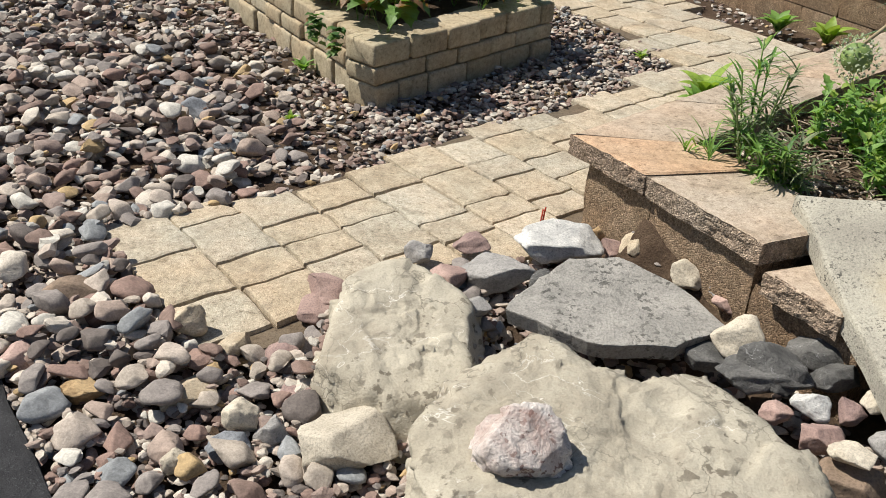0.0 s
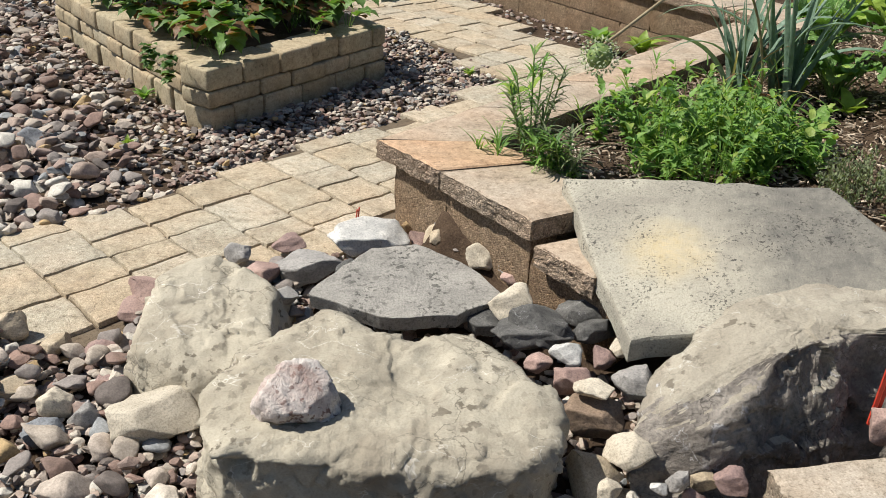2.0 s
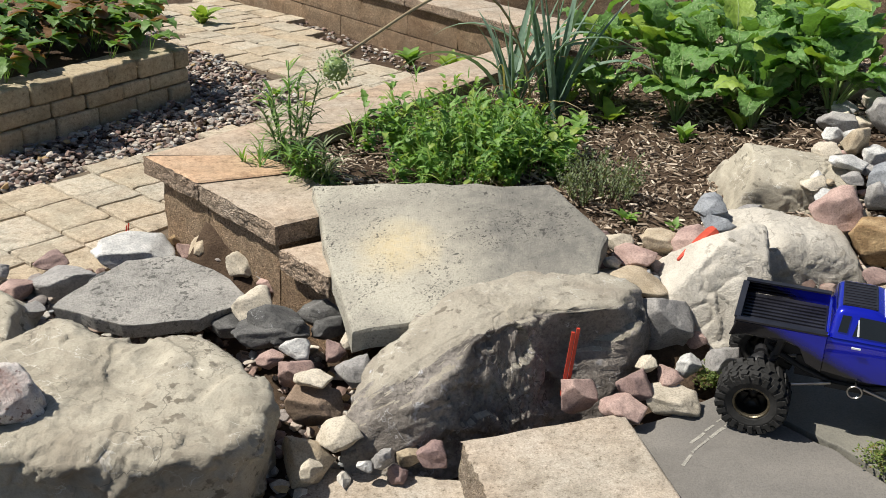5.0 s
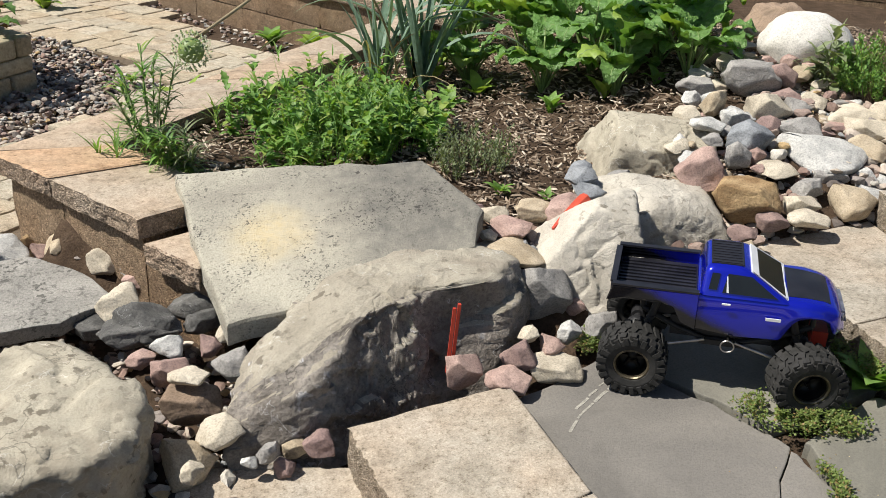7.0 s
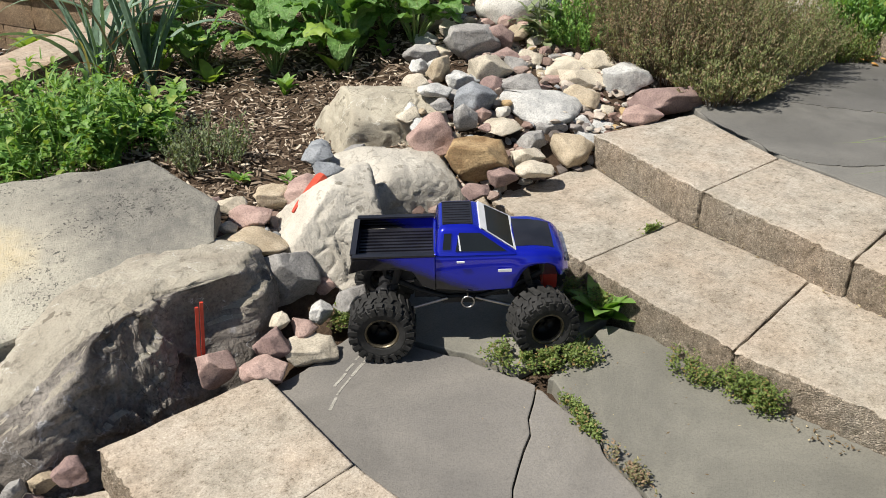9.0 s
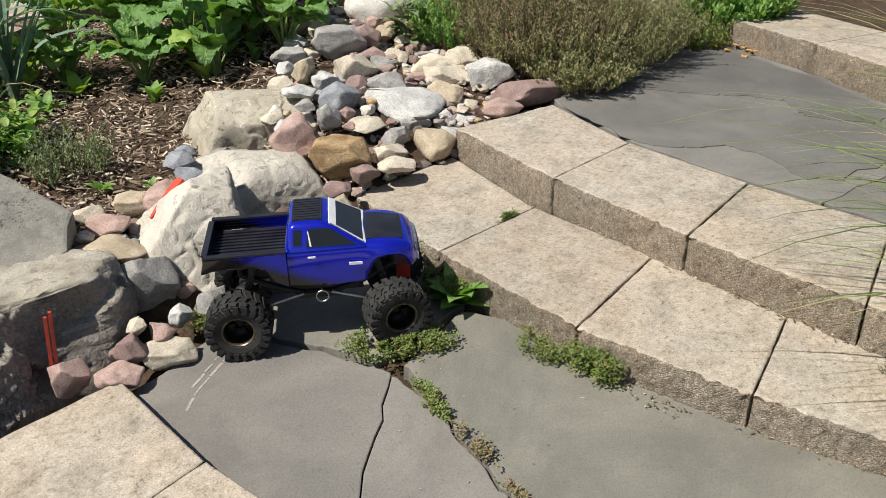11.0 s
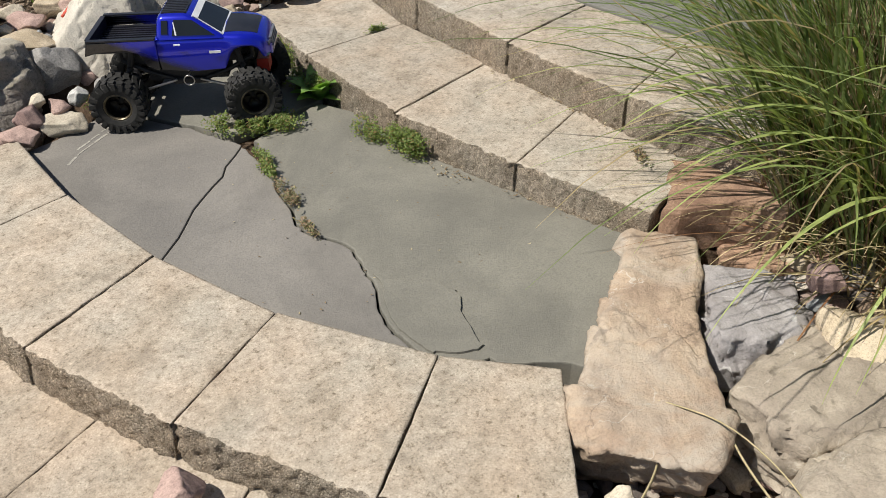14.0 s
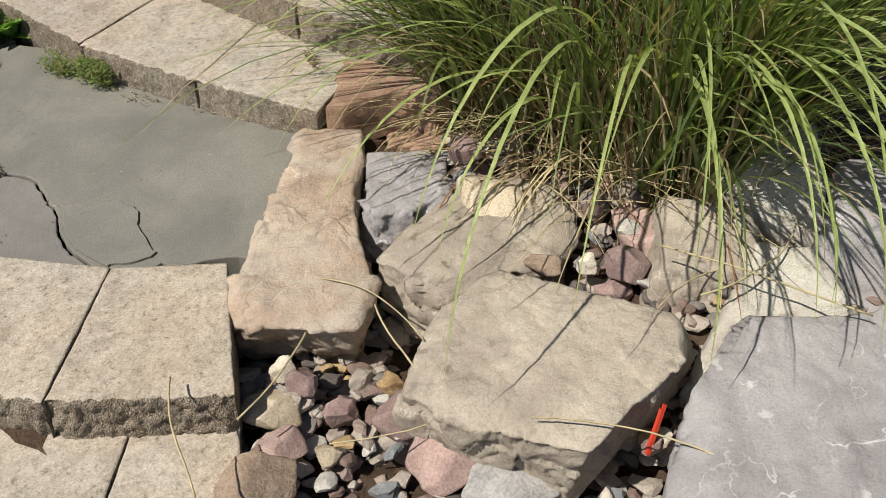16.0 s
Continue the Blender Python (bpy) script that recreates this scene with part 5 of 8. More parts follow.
stone(2.122, 1.397, 0.047, 0.038, 0.054, "grey", -16, 0.187, 5, -3)
stone(2.191, 1.398, 0.031, 0.025, 0.031, "pink", -42, 0.203, 10, 4)
stone(2.158, 1.347, 0.020, 0.017, 0.020, "pink", -32, 0.196, 3, -6)
stone(2.204, 1.328, 0.067, 0.054, 0.027, "cream", -25, 0.187, 8, 1)
stone(1.978, 1.343, 0.071, 0.058, 0.073, "pink", -20, 0.160, 1, 8)
stone(2.032, 1.236, 0.092, 0.082, 0.076, "rust", -43, 0.124, 6, 0)
stone(2.247, 1.254, 0.058, 0.046, 0.041, "grey", -37, 0.155, 11, 5)
stone(2.175, 1.201, 0.055, 0.044, 0.033, "cream", -29, 0.147, 4, -5)
stone(2.326, 1.183, 0.074, 0.059, 0.063, "beige", -23, 0.121, 9, 2)
stone(1.952, 1.117, 0.044, 0.035, 0.025, "mauve", -15, 0.132, 2, -8)
stone(1.893, 1.043, 0.044, 0.035, 0.033, "beige", -40, 0.121, 7, -1)
stone(2.054, 1.151, 0.045, 0.036, 0.032, "mauve", -31, 0.136, 0, 6)
stone(2.150, 1.141, 0.070, 0.056, 0.029, "cream", -24, 0.135, 5, -4)
stone(2.640, 1.251, 0.032, 0.026, 0.028, "pink", -17, 0.164, 10, 3)
stone(2.694, 1.312, 0.034, 0.027, 0.028, "mauve", -38, 0.182, 3, -7)
stone(2.035, 1.326, 0.026, 0.020, 0.025, "beige", -31, 0.188, 8, 0)
stone(2.110, 1.481, 0.033, 0.027, 0.020, "grey", -27, 0.231, 1, 7)
stone(2.645, 1.593, 0.035, 0.028, 0.027, "grey", -13, 0.256, 6, -3)
stone(2.656, 1.654, 0.032, 0.025, 0.025, "pink", -41, 0.273, 11, 4)
stone(2.600, 1.393, 0.044, 0.035, 0.026, "cream", -33, 0.205, 4, -6)
stone(2.735, 1.205, 0.17, 0.125, 0.06, "mauve", -51, 0.19, 11, -8)
stone(2.694, 1.342, 0.092, 0.078, 0.067, "white", -49, 0.226, 0, 0)
stone(2.565, 1.15, 0.075, 0.05, 0.036, "pink", -40, 0.205, 10, 5)
stone(2.61, 1.45, 0.096, 0.079, 0.051, "cream", -46, 0.215, 4, 4)
stone(2.72, 1.5, 0.090, 0.075, 0.051, "cream", -40, 0.24, 7, -4)
stone(2.52, 1.33, 0.068, 0.059, 0.045, "beige", -30, 0.2, 2, 4)
stone(1.095, -0.27, 0.054, 0.046, 0.056, "pink", 30, -0.112, 4, 8, sink=0.05, label="rounded pink stone resting on the lowest step block")


def pile_stones():
    """Fist-sized stones packed between the large ones of the pile."""
    r = random.Random(77)
    area = [(1.9, 1.36), (2.35, 1.2), (2.72, 1.2), (2.86, 1.6), (3.2, 2.3), (2.85, 2.4), (2.5, 2.1), (2.2, 1.75)]
    made = 0
    for _ in range(9000):
        if made >= 210:
            break
        x, y = r.uniform(1.9, 3.2), r.uniform(1.2, 2.4)
        rad = r.uniform(0.034, 0.055) if made < 48 else r.uniform(0.014, 0.034)
        if not inside((x, y), area) or any((x - a) ** 2 + (y - b) ** 2 < (0.74 * (rad + c)) ** 2 for a, b, c, d, e in SPOTS):
            continue
        near = sorted(SPOTS, key=lambda s: (s[0] - x) ** 2 + (s[1] - y) ** 2)[:3]
        z = sum(s[3] for s in near) / 3 - 0.012
        stone(x, y, rad * r.uniform(1, 1.3), rad, rad * r.uniform(0.6, 0.9), r.choice(("cream", "grey", "beige", "white", "pink", "cream", "cream", "grey", "white", "beige")), r.uniform(0, 360), z, r.randint(0, 11), r.uniform(-14, 14))
        made += 1


pile_stones()

# ---- loose gravel and cobbles, heaped layer on layer ----
CELL = 0.01
HX0, HY0 = -3.2, 0.3
HEAP = np.full((620, 600), -9.0)
for gi in range(0, 600, 3):
    for gj in range(0, 620, 3):
        HEAP[gj:gj + 3, gi:gi + 3] = ground_z(HX0 + gi * CELL, HY0 + gj * CELL)
KEEP_OUT = [PATIO, [(0.3, 2.09), (0.47, 1.85), (0.63, 1.55), (0.76, 1.35), (0.95, 1.1), (1.6, 1.15), (3.0, 1.9), (3.0, 5.0), (2.3, 4.1)], [(-0.28, 2.86), (0.36, 3.56), (-0.4, 4.8), (-1.15, 4.15)]]


def drop(x, y, r, flat):
    """Rest a stone of radius r on the heap; its centre height, or None off the heap."""
    i, j, n = int((x - HX0) / CELL), int((y - HY0) / CELL), max(1, int(r / CELL))
    if i < n or j < n or i >= 600 - n or j >= 620 - n:
        return None
    spot = HEAP[j - n:j + n + 1, i - n:i + n + 1]
    z = 0.3 * spot.max() + 0.7 * spot.mean() + r * flat * 0.25
    yy, xx = np.mgrid[-n:n + 1, -n:n + 1] * CELL / r
    dome = z + r * flat * np.sqrt(np.maximum(0.0, 1 - xx ** 2 - yy ** 2))
    np.maximum(spot, np.where(xx ** 2 + yy ** 2 < 1, dome, -9), out=spot)
    return z


def gravel(name, count, pick, size, shapes, label, mat, seed, cap=9.0):
    """Many pebbles joined into one mesh: pick gives a random place, size a radius for it."""
    r = np.random.RandomState(seed)
    vs, fs, base = [], [], 0
    for _ in range(count):
        x, y = pick(r)
        if any(inside((x, y), poly) for poly in KEEP_OUT):
            continue
        rad = size(r, x, y)
        flat = r.uniform(0.38, 0.75)
        z = drop(x, y, rad, flat)
        if z is None or z > ground_z(x, y) + cap:
            continue
        v, f = shapes[r.randint(len(shapes))]
        m = np.array(Euler((r.uniform(-0.4, 0.4), r.uniform(-0.4, 0.4), r.uniform(0, 6.28))).to_matrix())
        q = (v * (rad * r.uniform(0.95, 1.35), rad * r.uniform(0.8, 1.0), rad * flat)) @ m.T + (x, y, z)
        vs.append(q)
        fs.append(np.array(f) + base)
        base += len(v)
    V, F = np.concatenate(vs), np.concatenate(fs)
    me = bpy.data.meshes.new(name)
    me.vertices.add(len(V))
    me.vertices.foreach_set("co", V.ravel())
    me.loops.add(F.size)
    me.loops.foreach_set("vertex_index", F.ravel().astype(np.int32))
    me.polygons.add(len(F))
    me.polygons.foreach_set("loop_start", np.arange(0, F.size, 3, dtype=np.int32))
    me.polygons.foreach_set("use_smooth", np.zeros(len(F), dtype=bool))
    me.update(calc_edges=True)
    me.materials.append(mat)
    tagged(link(name, me), label, "gravel", kind="stuff")


def box(x0, x1, y0, y1):
    return lambda r: (r.uniform(x0, x1), r.uniform(y0, y1))


def yard(r):
    """Left yard: everything this side of the planter and the path."""
    while True:
        x, y = r.uniform(-2.4, 0.95), r.uniform(1.3, 5.2)
        if x < 0.12 * (y - 2.0) * 4 + 0.4 and x > -0.86 - (y - 1.34) * 0.75:
            return x, y


def yard_size(r, x, y):
    """Coarser away from the planter."""
    d = (x + 0.265) * 0.75 - (y - 2.85) * 0.66
    far = ss(-0.15, -0.7, x + 0.35 * (y - 2.3))
    return r.uniform(0.009, 0.02) * (1 - far) + far * (0.01 + 0.036 * r.beta(1.0, 2.2))


def corner(r):
    """Foreground corner between drive, path and boulders."""
    while True:
        x, y = r.uniform(-1.0, 0.1), r.uniform(0.75, 2.0)
        if x > -0.85 - (y - 1.34) * 0.74:
            return x, y


gravel("yard_grit", 5200, yard, lambda r, x, y: r.uniform(0.008, 0.015), SHAPES_LOW, "fine brown grit under the river gravel", M_GRAVEL, 9)
gravel("fine_gravel", 4600, corner, lambda r, x, y: r.uniform(0.008, 0.018), SHAPES_LOW, "fine mixed brown gravel between cobbles", M_GRAVEL, 1)
gravel("gravel_bed", 10500, yard, yard_size, SHAPES_LOW, "mixed brown, pink and grey river gravel bed", M_GRAVEL, 2)
gravel("gravel_strip", 5200, lambda r: (r.uniform(-0.3, 1.0), r.uniform(2.3, 4.6)), lambda r, x, y: r.uniform(0.008, 0.017), SHAPES_LOW, "fine grey brown gravel strip beside the planter", M_GRAVEL, 3)
gravel("rock_gravel", 2600, lambda r: (r.uniform(-0.25, 0.9), r.uniform(0.75, 1.95)), lambda r, x, y: r.uniform(0.007, 0.02), SHAPES_LOW, "small brown pebbles filling gaps between rocks", M_GRAVEL, 4)
gravel("path_gravel", 900, lambda r: (r.uniform(0.75, 1.8), r.uniform(3.7, 5.6)), lambda r, x, y: r.uniform(0.011, 0.02), SHAPES_LOW, "grey gravel strip below the far wall", M_GRAVEL, 6)


def low_pebbles():
    """Pebbles at the foot of the grass rocks."""
    global HX0, HY0, HEAP
    HX0, HY0 = 1.2, -2.0
    HEAP = np.full((620, 600), -9.0)
    for gi in range(0, 200, 2):
        for gj in range(0, 200, 2):
            HEAP[gj:gj + 2, gi:gi + 2] = ground_z(HX0 + gi * CELL, HY0 + gj * CELL)
    gravel("bank_pebbles", 1300, lambda r: (r.uniform(1.48, 2.4), r.uniform(-1.5, -0.55)), lambda r, x, y: r.uniform(0.01, 0.03), SHAPES_LOW, "mixed pebbles at the foot of the grassy bank", M_BANK, 7)


def cobbles():
    """Cobbles lying singly in the foreground corner and the yard."""
    meshes = [mesh_of("cobble", v, f, M_PEBBLE, True) for v, f in SHAPES]
    r = np.random.RandomState(12)
    taken = []
    made = 0
    for _ in range(6000):
        if made >= 340:
            break
        if r.rand() < 0.68:
            x, y = corner(r)
            rad = 0.021 + 0.034 * r.beta(1.3, 1.8)
        else:
            x, y = r.uniform(-1.9, -0.45), r.uniform(1.95, 3.3)
            if x < -0.86 - (y - 1.34) * 0.75 or x > -0.35 * (y - 2.3) - 0.35:
                continue
            rad = 0.022 + 0.024 * r.beta(1.4, 1.8)
        if any(inside((x, y), poly) for poly in KEEP_OUT) or any((x - a) ** 2 + (y - b) ** 2 < (0.86 * (rad + c)) ** 2 for a, b, c in taken):
            continue
        if inside((x, y), [(-0.27, 1.4), (-0.24, 1.6), (-0.05, 1.68), (0.2, 1.4), (0.1, 0.7), (-0.1, 0.75), (-0.1, 1.15), (-0.2, 1.2)]):
            continue
        flat = r.uniform(0.42, 0.75)
        z = drop(x, y, rad, flat)
        if z is None:
            continue
        taken.append((x, y, rad))
        ob = link("cobble", meshes[made % len(meshes)])
        ob.matrix_world = pose(x, y, z, r.uniform(-16, 16), r.uniform(-16, 16), r.uniform(0, 360)) @ Matrix.Diagonal((rad * r.uniform(1.05, 1.4), rad * r.uniform(0.85, 1.05), rad * flat, 1))
        tagged(ob, "rounded river cobble lying in a gravel bed", "cobble", "cobbles of the gravel bed")
        made += 1


def pile_place(r):
    """Between the piled rocks, clear of the mulch."""
    while True:
        x, y = r.uniform(1.3, 3.0), r.uniform(1.13, 2.0)
        if y < 1.42 or y < 1.42 + 0.75 * (x - 2.0):
            return x, y


def bed_pebbles():
    """Pebbles between the rocks of the pile."""
    global HX0, HY0, HEAP, KEEP_OUT
    KEEP_OUT = []
    HX0, HY0 = 1.2, 0.6
    HEAP = np.full((620, 600), -9.0)
    for gi in range(0, 220, 2):
        for gj in range(0, 160, 2):
            HEAP[gj:gj + 2, gi:gi + 2] = ground_z(HX0 + gi * CELL, HY0 + gj * CELL)
    gravel("pile_pebbles", 900, pile_place, lambda r, x, y: r.uniform(0.01, 0.028), SHAPES_LOW, "small mixed pebbles between the piled rocks", M_GRAVEL, 8)


def bank_rocks():
    """Tan and grey rocks half buried below the grass."""
    r = random.Random(31)
    spots = []
    while len(spots) < 34:
        x, y = r.uniform(1.86, 2.5), r.uniform(-1.6, -0.5)
        rad = r.uniform(0.028, 0.062)
        if inside((x, y), [(1.74, -0.8), (1.93, -0.76), (2.14, -1.18), (2.4, -1.4), (2.4, -1.9), (1.6, -1.4)]) or inside((x, y), [(2.1, -0.25), (2.2, -0.57), (2.0, -0.7), (1.5, -0.7), (1.8, -0.4)]):
            continue
        if any((x - a) ** 2 + (y - b) ** 2 < (0.8 * (rad + c)) ** 2 for a, b, c in spots + [(2.43, -1.15, 0.1), (2.44, -1.34, 0.11), (2.23, -1.14, 0.09), (2.2, -1.27, 0.09), (2.08, -0.8, 0.18)]):
            continue
        spots.append((x, y, rad))
        stone(x, y, rad * r.uniform(1, 1.3), rad, rad * r.uniform(0.6, 0.85), r.choice(("beige", "pink", "grey", "mauve", "brown", "beige", "grey")), r.uniform(0, 360), None, r.randint(0, 11), r.uniform(-12, 12), sink=0.4)


bank_rocks()
cobbles()
low_pebbles()
bed_pebbles()

# ---- toy truck ----
def cyl(bm, p, q, r, seg=12, r2=None):
    """A rod from p to q."""
    p, q = Vector(p), Vector(q)
    d = q - p
    m = Matrix.Translation((p + q) / 2) @ d.to_track_quat("Z", "Y").to_matrix().to_4x4()
    bmesh.ops.create_cone(bm, cap_ends=True, segments=seg, radius1=r, radius2=r if r2 is None else r2, depth=d.length, matrix=m)


def brick(bm, c, s, m=Matrix.Identity(4)):
    bmesh.ops.create_cube(bm, size=1.0, matrix=m @ Matrix.Translation(c) @ Matrix.Diagonal((*s, 1)))


def extrude_side(profile, y0, y1, bev=0.004):
    """A side outline (x, z) drawn out across the width."""
    bm = bmesh.new()
    a = [bm.verts.new((x, y0, z)) for x, z in profile]
    b = [bm.verts.new((x, y1, z)) for x, z in profile]
    n = len(profile)
    bm.faces.new(a)
    bm.faces.new(b[::-1])
    for i in range(n):
        bm.faces.new((a[i], b[i], b[(i + 1) % n], a[(i + 1) % n]))
    bmesh.ops.recalc_face_normals(bm, faces=bm.faces)
    if bev:
        rim = [e for e in bm.edges if abs(e.verts[0].co.y - e.verts[1].co.y) < 1e-6]
        bmesh.ops.bevel(bm, geom=rim, offset=bev, segments=3, affect="EDGES", profile=0.5)
    return bm


def revolve(profile, n=48):
    """Turn a profile (radius, y) round the axle."""
    bm = bmesh.new()
    rings = [[bm.verts.new((r * math.cos(2 * math.pi * i / n), y, r * math.sin(2 * math.pi * i / n))) for i in range(n)] for r, y in profile]
    for a, b in zip(rings, rings[1:]):
        for i in range(n):
            bm.faces.new((a[i], a[(i + 1) % n], b[(i + 1) % n], b[i]))
    return bm


def truck():
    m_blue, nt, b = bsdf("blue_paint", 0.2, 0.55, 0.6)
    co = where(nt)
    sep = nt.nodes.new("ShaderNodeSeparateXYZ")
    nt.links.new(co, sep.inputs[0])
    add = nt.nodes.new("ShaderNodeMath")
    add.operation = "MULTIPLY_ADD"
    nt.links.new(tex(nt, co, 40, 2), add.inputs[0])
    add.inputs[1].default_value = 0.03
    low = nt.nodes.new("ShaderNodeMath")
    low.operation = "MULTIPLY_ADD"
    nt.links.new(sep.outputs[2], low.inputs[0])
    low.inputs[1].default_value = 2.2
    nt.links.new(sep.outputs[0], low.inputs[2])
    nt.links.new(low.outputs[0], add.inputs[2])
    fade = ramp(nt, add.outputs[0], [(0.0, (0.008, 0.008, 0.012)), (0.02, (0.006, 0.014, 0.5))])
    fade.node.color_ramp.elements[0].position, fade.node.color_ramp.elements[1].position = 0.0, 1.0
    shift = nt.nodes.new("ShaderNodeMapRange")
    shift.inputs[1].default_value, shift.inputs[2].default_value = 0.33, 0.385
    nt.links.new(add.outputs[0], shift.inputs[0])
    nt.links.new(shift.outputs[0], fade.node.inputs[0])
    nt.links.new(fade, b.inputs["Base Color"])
    b.inputs["Coat Weight"].default_value, b.inputs["Coat Roughness"].default_value = 1.0, 0.05
    m_black = plain_mat("black_plastic", (0.022, 0.022, 0.024), (0.012, 0.012, 0.013), 40, 0.5)
    m_roof = plain_mat("black_gloss", (0.02, 0.02, 0.026), (0.01, 0.01, 0.014), 20, 0.38, 0.0, 0.03, 0.5)
    m_glass = plain_mat("tinted_window", (0.012, 0.014, 0.016), (0.008, 0.009, 0.011), 12, 0.12, 0.0, 0.0, 0.5)
    m_rubber = plain_mat("rubber", (0.034, 0.033, 0.032), (0.018, 0.018, 0.017), 60, 0.78, 0.0, 0.3, 0.3)
    m_rim = plain_mat("dark_rim", (0.03, 0.028, 0.024), (0.018, 0.016, 0.014), 30, 0.4, 0.6)
    m_ring = plain_mat("bead_ring", (0.2, 0.17, 0.115), (0.07, 0.058, 0.042), 60, 0.4, 0.7)
    m_steel = plain_mat("steel_rod", (0.55, 0.53, 0.5), (0.4, 0.38, 0.36), 30, 0.3, 1.0)
    m_white = plain_mat("white_trim", (0.75, 0.76, 0.78), (0.62, 0.63, 0.65), 30, 0.35)
    m_red = plain_mat("red_part", (0.4, 0.04, 0.025), (0.28, 0.03, 0.02), 30, 0.4)
    m_grille = plain_mat("grille_grey", (0.2, 0.21, 0.26), (0.08, 0.085, 0.11), 60, 0.35, 0.4)

    t = tagged(new("toy_truck"), "blue and black toy monster truck with big knobbly tyres", "toy truck")
    W = 0.094

    def side_line(stops, x):
        for (x0, z0), (x1, z1) in zip(stops, stops[1:]):
            if x <= x1:
                return z0 + (z1 - z0) * max(0.0, (x - x0) / (x1 - x0))
        return stops[-1][1]
    TOP = [(-0.056, 0.226), (0.1, 0.2275), (0.15, 0.226), (0.18, 0.222), (0.2, 0.215), (0.212, 0.206), (0.22, 0.194), (0.224, 0.182)]
    LOW = [(-0.056, 0.146), (0.02, 0.137), (0.106, 0.142), (0.114, 0.158), (0.124, 0.18), (0.136, 0.193), (0.155, 0.199), (0.178, 0.197), (0.192, 0.188), (0.2, 0.17), (0.206, 0.163), (0.224, 0.166)]

    def shell(inset):
        """The shell of hood and cab base, drawn from section to section, rounded along its upper edges."""
        bm = bmesh.new()
        rows = []
        for k in range(72):
            x = -0.056 + 0.28 * k / 71
            wide = W - 0.004 - inset - 0.012 * ss(0.15, 0.224, x) - 0.02 * ss(0.205, 0.224, x) + 0.003 * math.exp(-((x - 0.15) / 0.04) ** 2)
            hi, lo, rr = side_line(TOP, x) - inset, side_line(LOW, x), 0.016
            lo = min(lo, hi - 0.018)
            half = [(wide - 0.004, lo), (wide, lo + 0.35 * (hi - rr - lo)), (wide - 0.001, lo + 0.7 * (hi - rr - lo)), (wide - 0.004, hi - rr)]
            half += [(wide - 0.004 - rr + rr * math.cos(q), hi - rr + rr * math.sin(q)) for q in (0.4, 0.8, 1.2, 1.57)]
            half += [(wide * 0.5, hi + 0.0015), (0.0, hi + 0.003)]
            ring = [(y, z) for y, z in half] + [(-y, z) for y, z in half[-2::-1]]
            rows.append([bm.verts.new((x, y, z)) for y, z in ring])
        for p, q in zip(rows, rows[1:]):
            for i in range(len(p) - 1):
                bm.faces.new((p[i], p[i + 1], q[i + 1], q[i]))
        bm.faces.new(rows[0])
        bm.faces.new(rows[-1][::-1])
        return bm
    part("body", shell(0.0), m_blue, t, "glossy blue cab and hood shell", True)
    part("liner", shell(0.003), m_black, t, "black inside of the shell", True)
    # bed
    rear = [(-0.054, 0.145), (-0.054, 0.226), (-0.222, 0.224), (-0.232, 0.19), (-0.222, 0.192), (-0.2, 0.198), (-0.13, 0.2), (-0.1, 0.19), (-0.085, 0.16)]
    for y in (-W, W - 0.007):
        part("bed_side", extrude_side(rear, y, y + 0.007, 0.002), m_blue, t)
    bm = bmesh.new()
    brick(bm, (-0.137, 0, 0.196), (0.166, 2 * W - 0.012, 0.004))
    floor_part = part("bed_floor", bm, m_roof, t, "ribbed black bed floor")
    for k in range(11):
        bm = bmesh.new()
        brick(bm, (-0.137, -0.07 + 0.014 * k, 0.1995), (0.155, 0.006, 0.004))
        part("rib", bm, m_roof, floor_part)
    bm = bmesh.new()
    brick(bm, (-0.222, 0, 0.209), (0.007, 2 * W - 0.016, 0.03))
    part("tailgate", bm, m_roof, t)
    bm = bmesh.new()
    for y in (-W + 0.006, W - 0.006):
        brick(bm, (-0.138, y, 0.2275), (0.168, 0.013, 0.004))
    brick(bm, (-0.2215, 0, 0.2265), (0.012, 2 * W - 0.03, 0.004))
    part("bed_rail", bm, m_roof, t, "black rails round the bed")
    # cab: rounded sections from the belt line to the crowned roof
    bm = bmesh.new()
    rows = []
    for z, grow in ((0.222, 0.0), (0.232, 0.0), (0.246, 0.0), (0.26, 0.0), (0.2685, 0.0012), (0.2735, 0.004), (0.2765, 0.009), (0.278, 0.017)):
        f = (z - 0.222) / 0.054
        x0, x1, wide, rc = -0.054 + 0.008 * f + grow, 0.118 - 0.085 * f - grow, 0.086 - 0.019 * f - grow, 0.012
        ring = []
        for cx, cy, q0 in ((x1 - rc, wide - rc, 0.0), (x0 + rc, wide - rc, 90.0), (x0 + rc, -wide + rc, 180.0), (x1 - rc, -wide + rc, 270.0)):
            ring += [(cx + rc * math.cos(radians(q0 + 18 * k)), cy + rc * math.sin(radians(q0 + 18 * k))) for k in range(6)]
        rows.append([bm.verts.new((x, y, z)) for x, y in ring])
    for p, q in zip(rows, rows[1:]):
        for i in range(len(p)):
            bm.faces.new((p[i], p[(i + 1) % len(p)], q[(i + 1) % len(p)], q[i]))
    bm.faces.new(rows[-1])
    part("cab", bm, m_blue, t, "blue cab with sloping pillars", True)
    bm = bmesh.new()
    brick(bm, (-0.006, 0, 0.2775), (0.062, 0.104, 0.003))
    bmesh.ops.bevel(bm, geom=bm.edges[:], offset=0.001, segments=2, affect="EDGES")
    roof_part = part("roof_panel", bm, m_roof, t, "ribbed black roof panel")
    for k in range(9):
        bm = bmesh.new()
        brick(bm, (-0.007, -0.046 + 0.0115 * k, 0.2795), (0.056, 0.004, 0.0016))
        part("rib", bm, m_roof, roof_part)
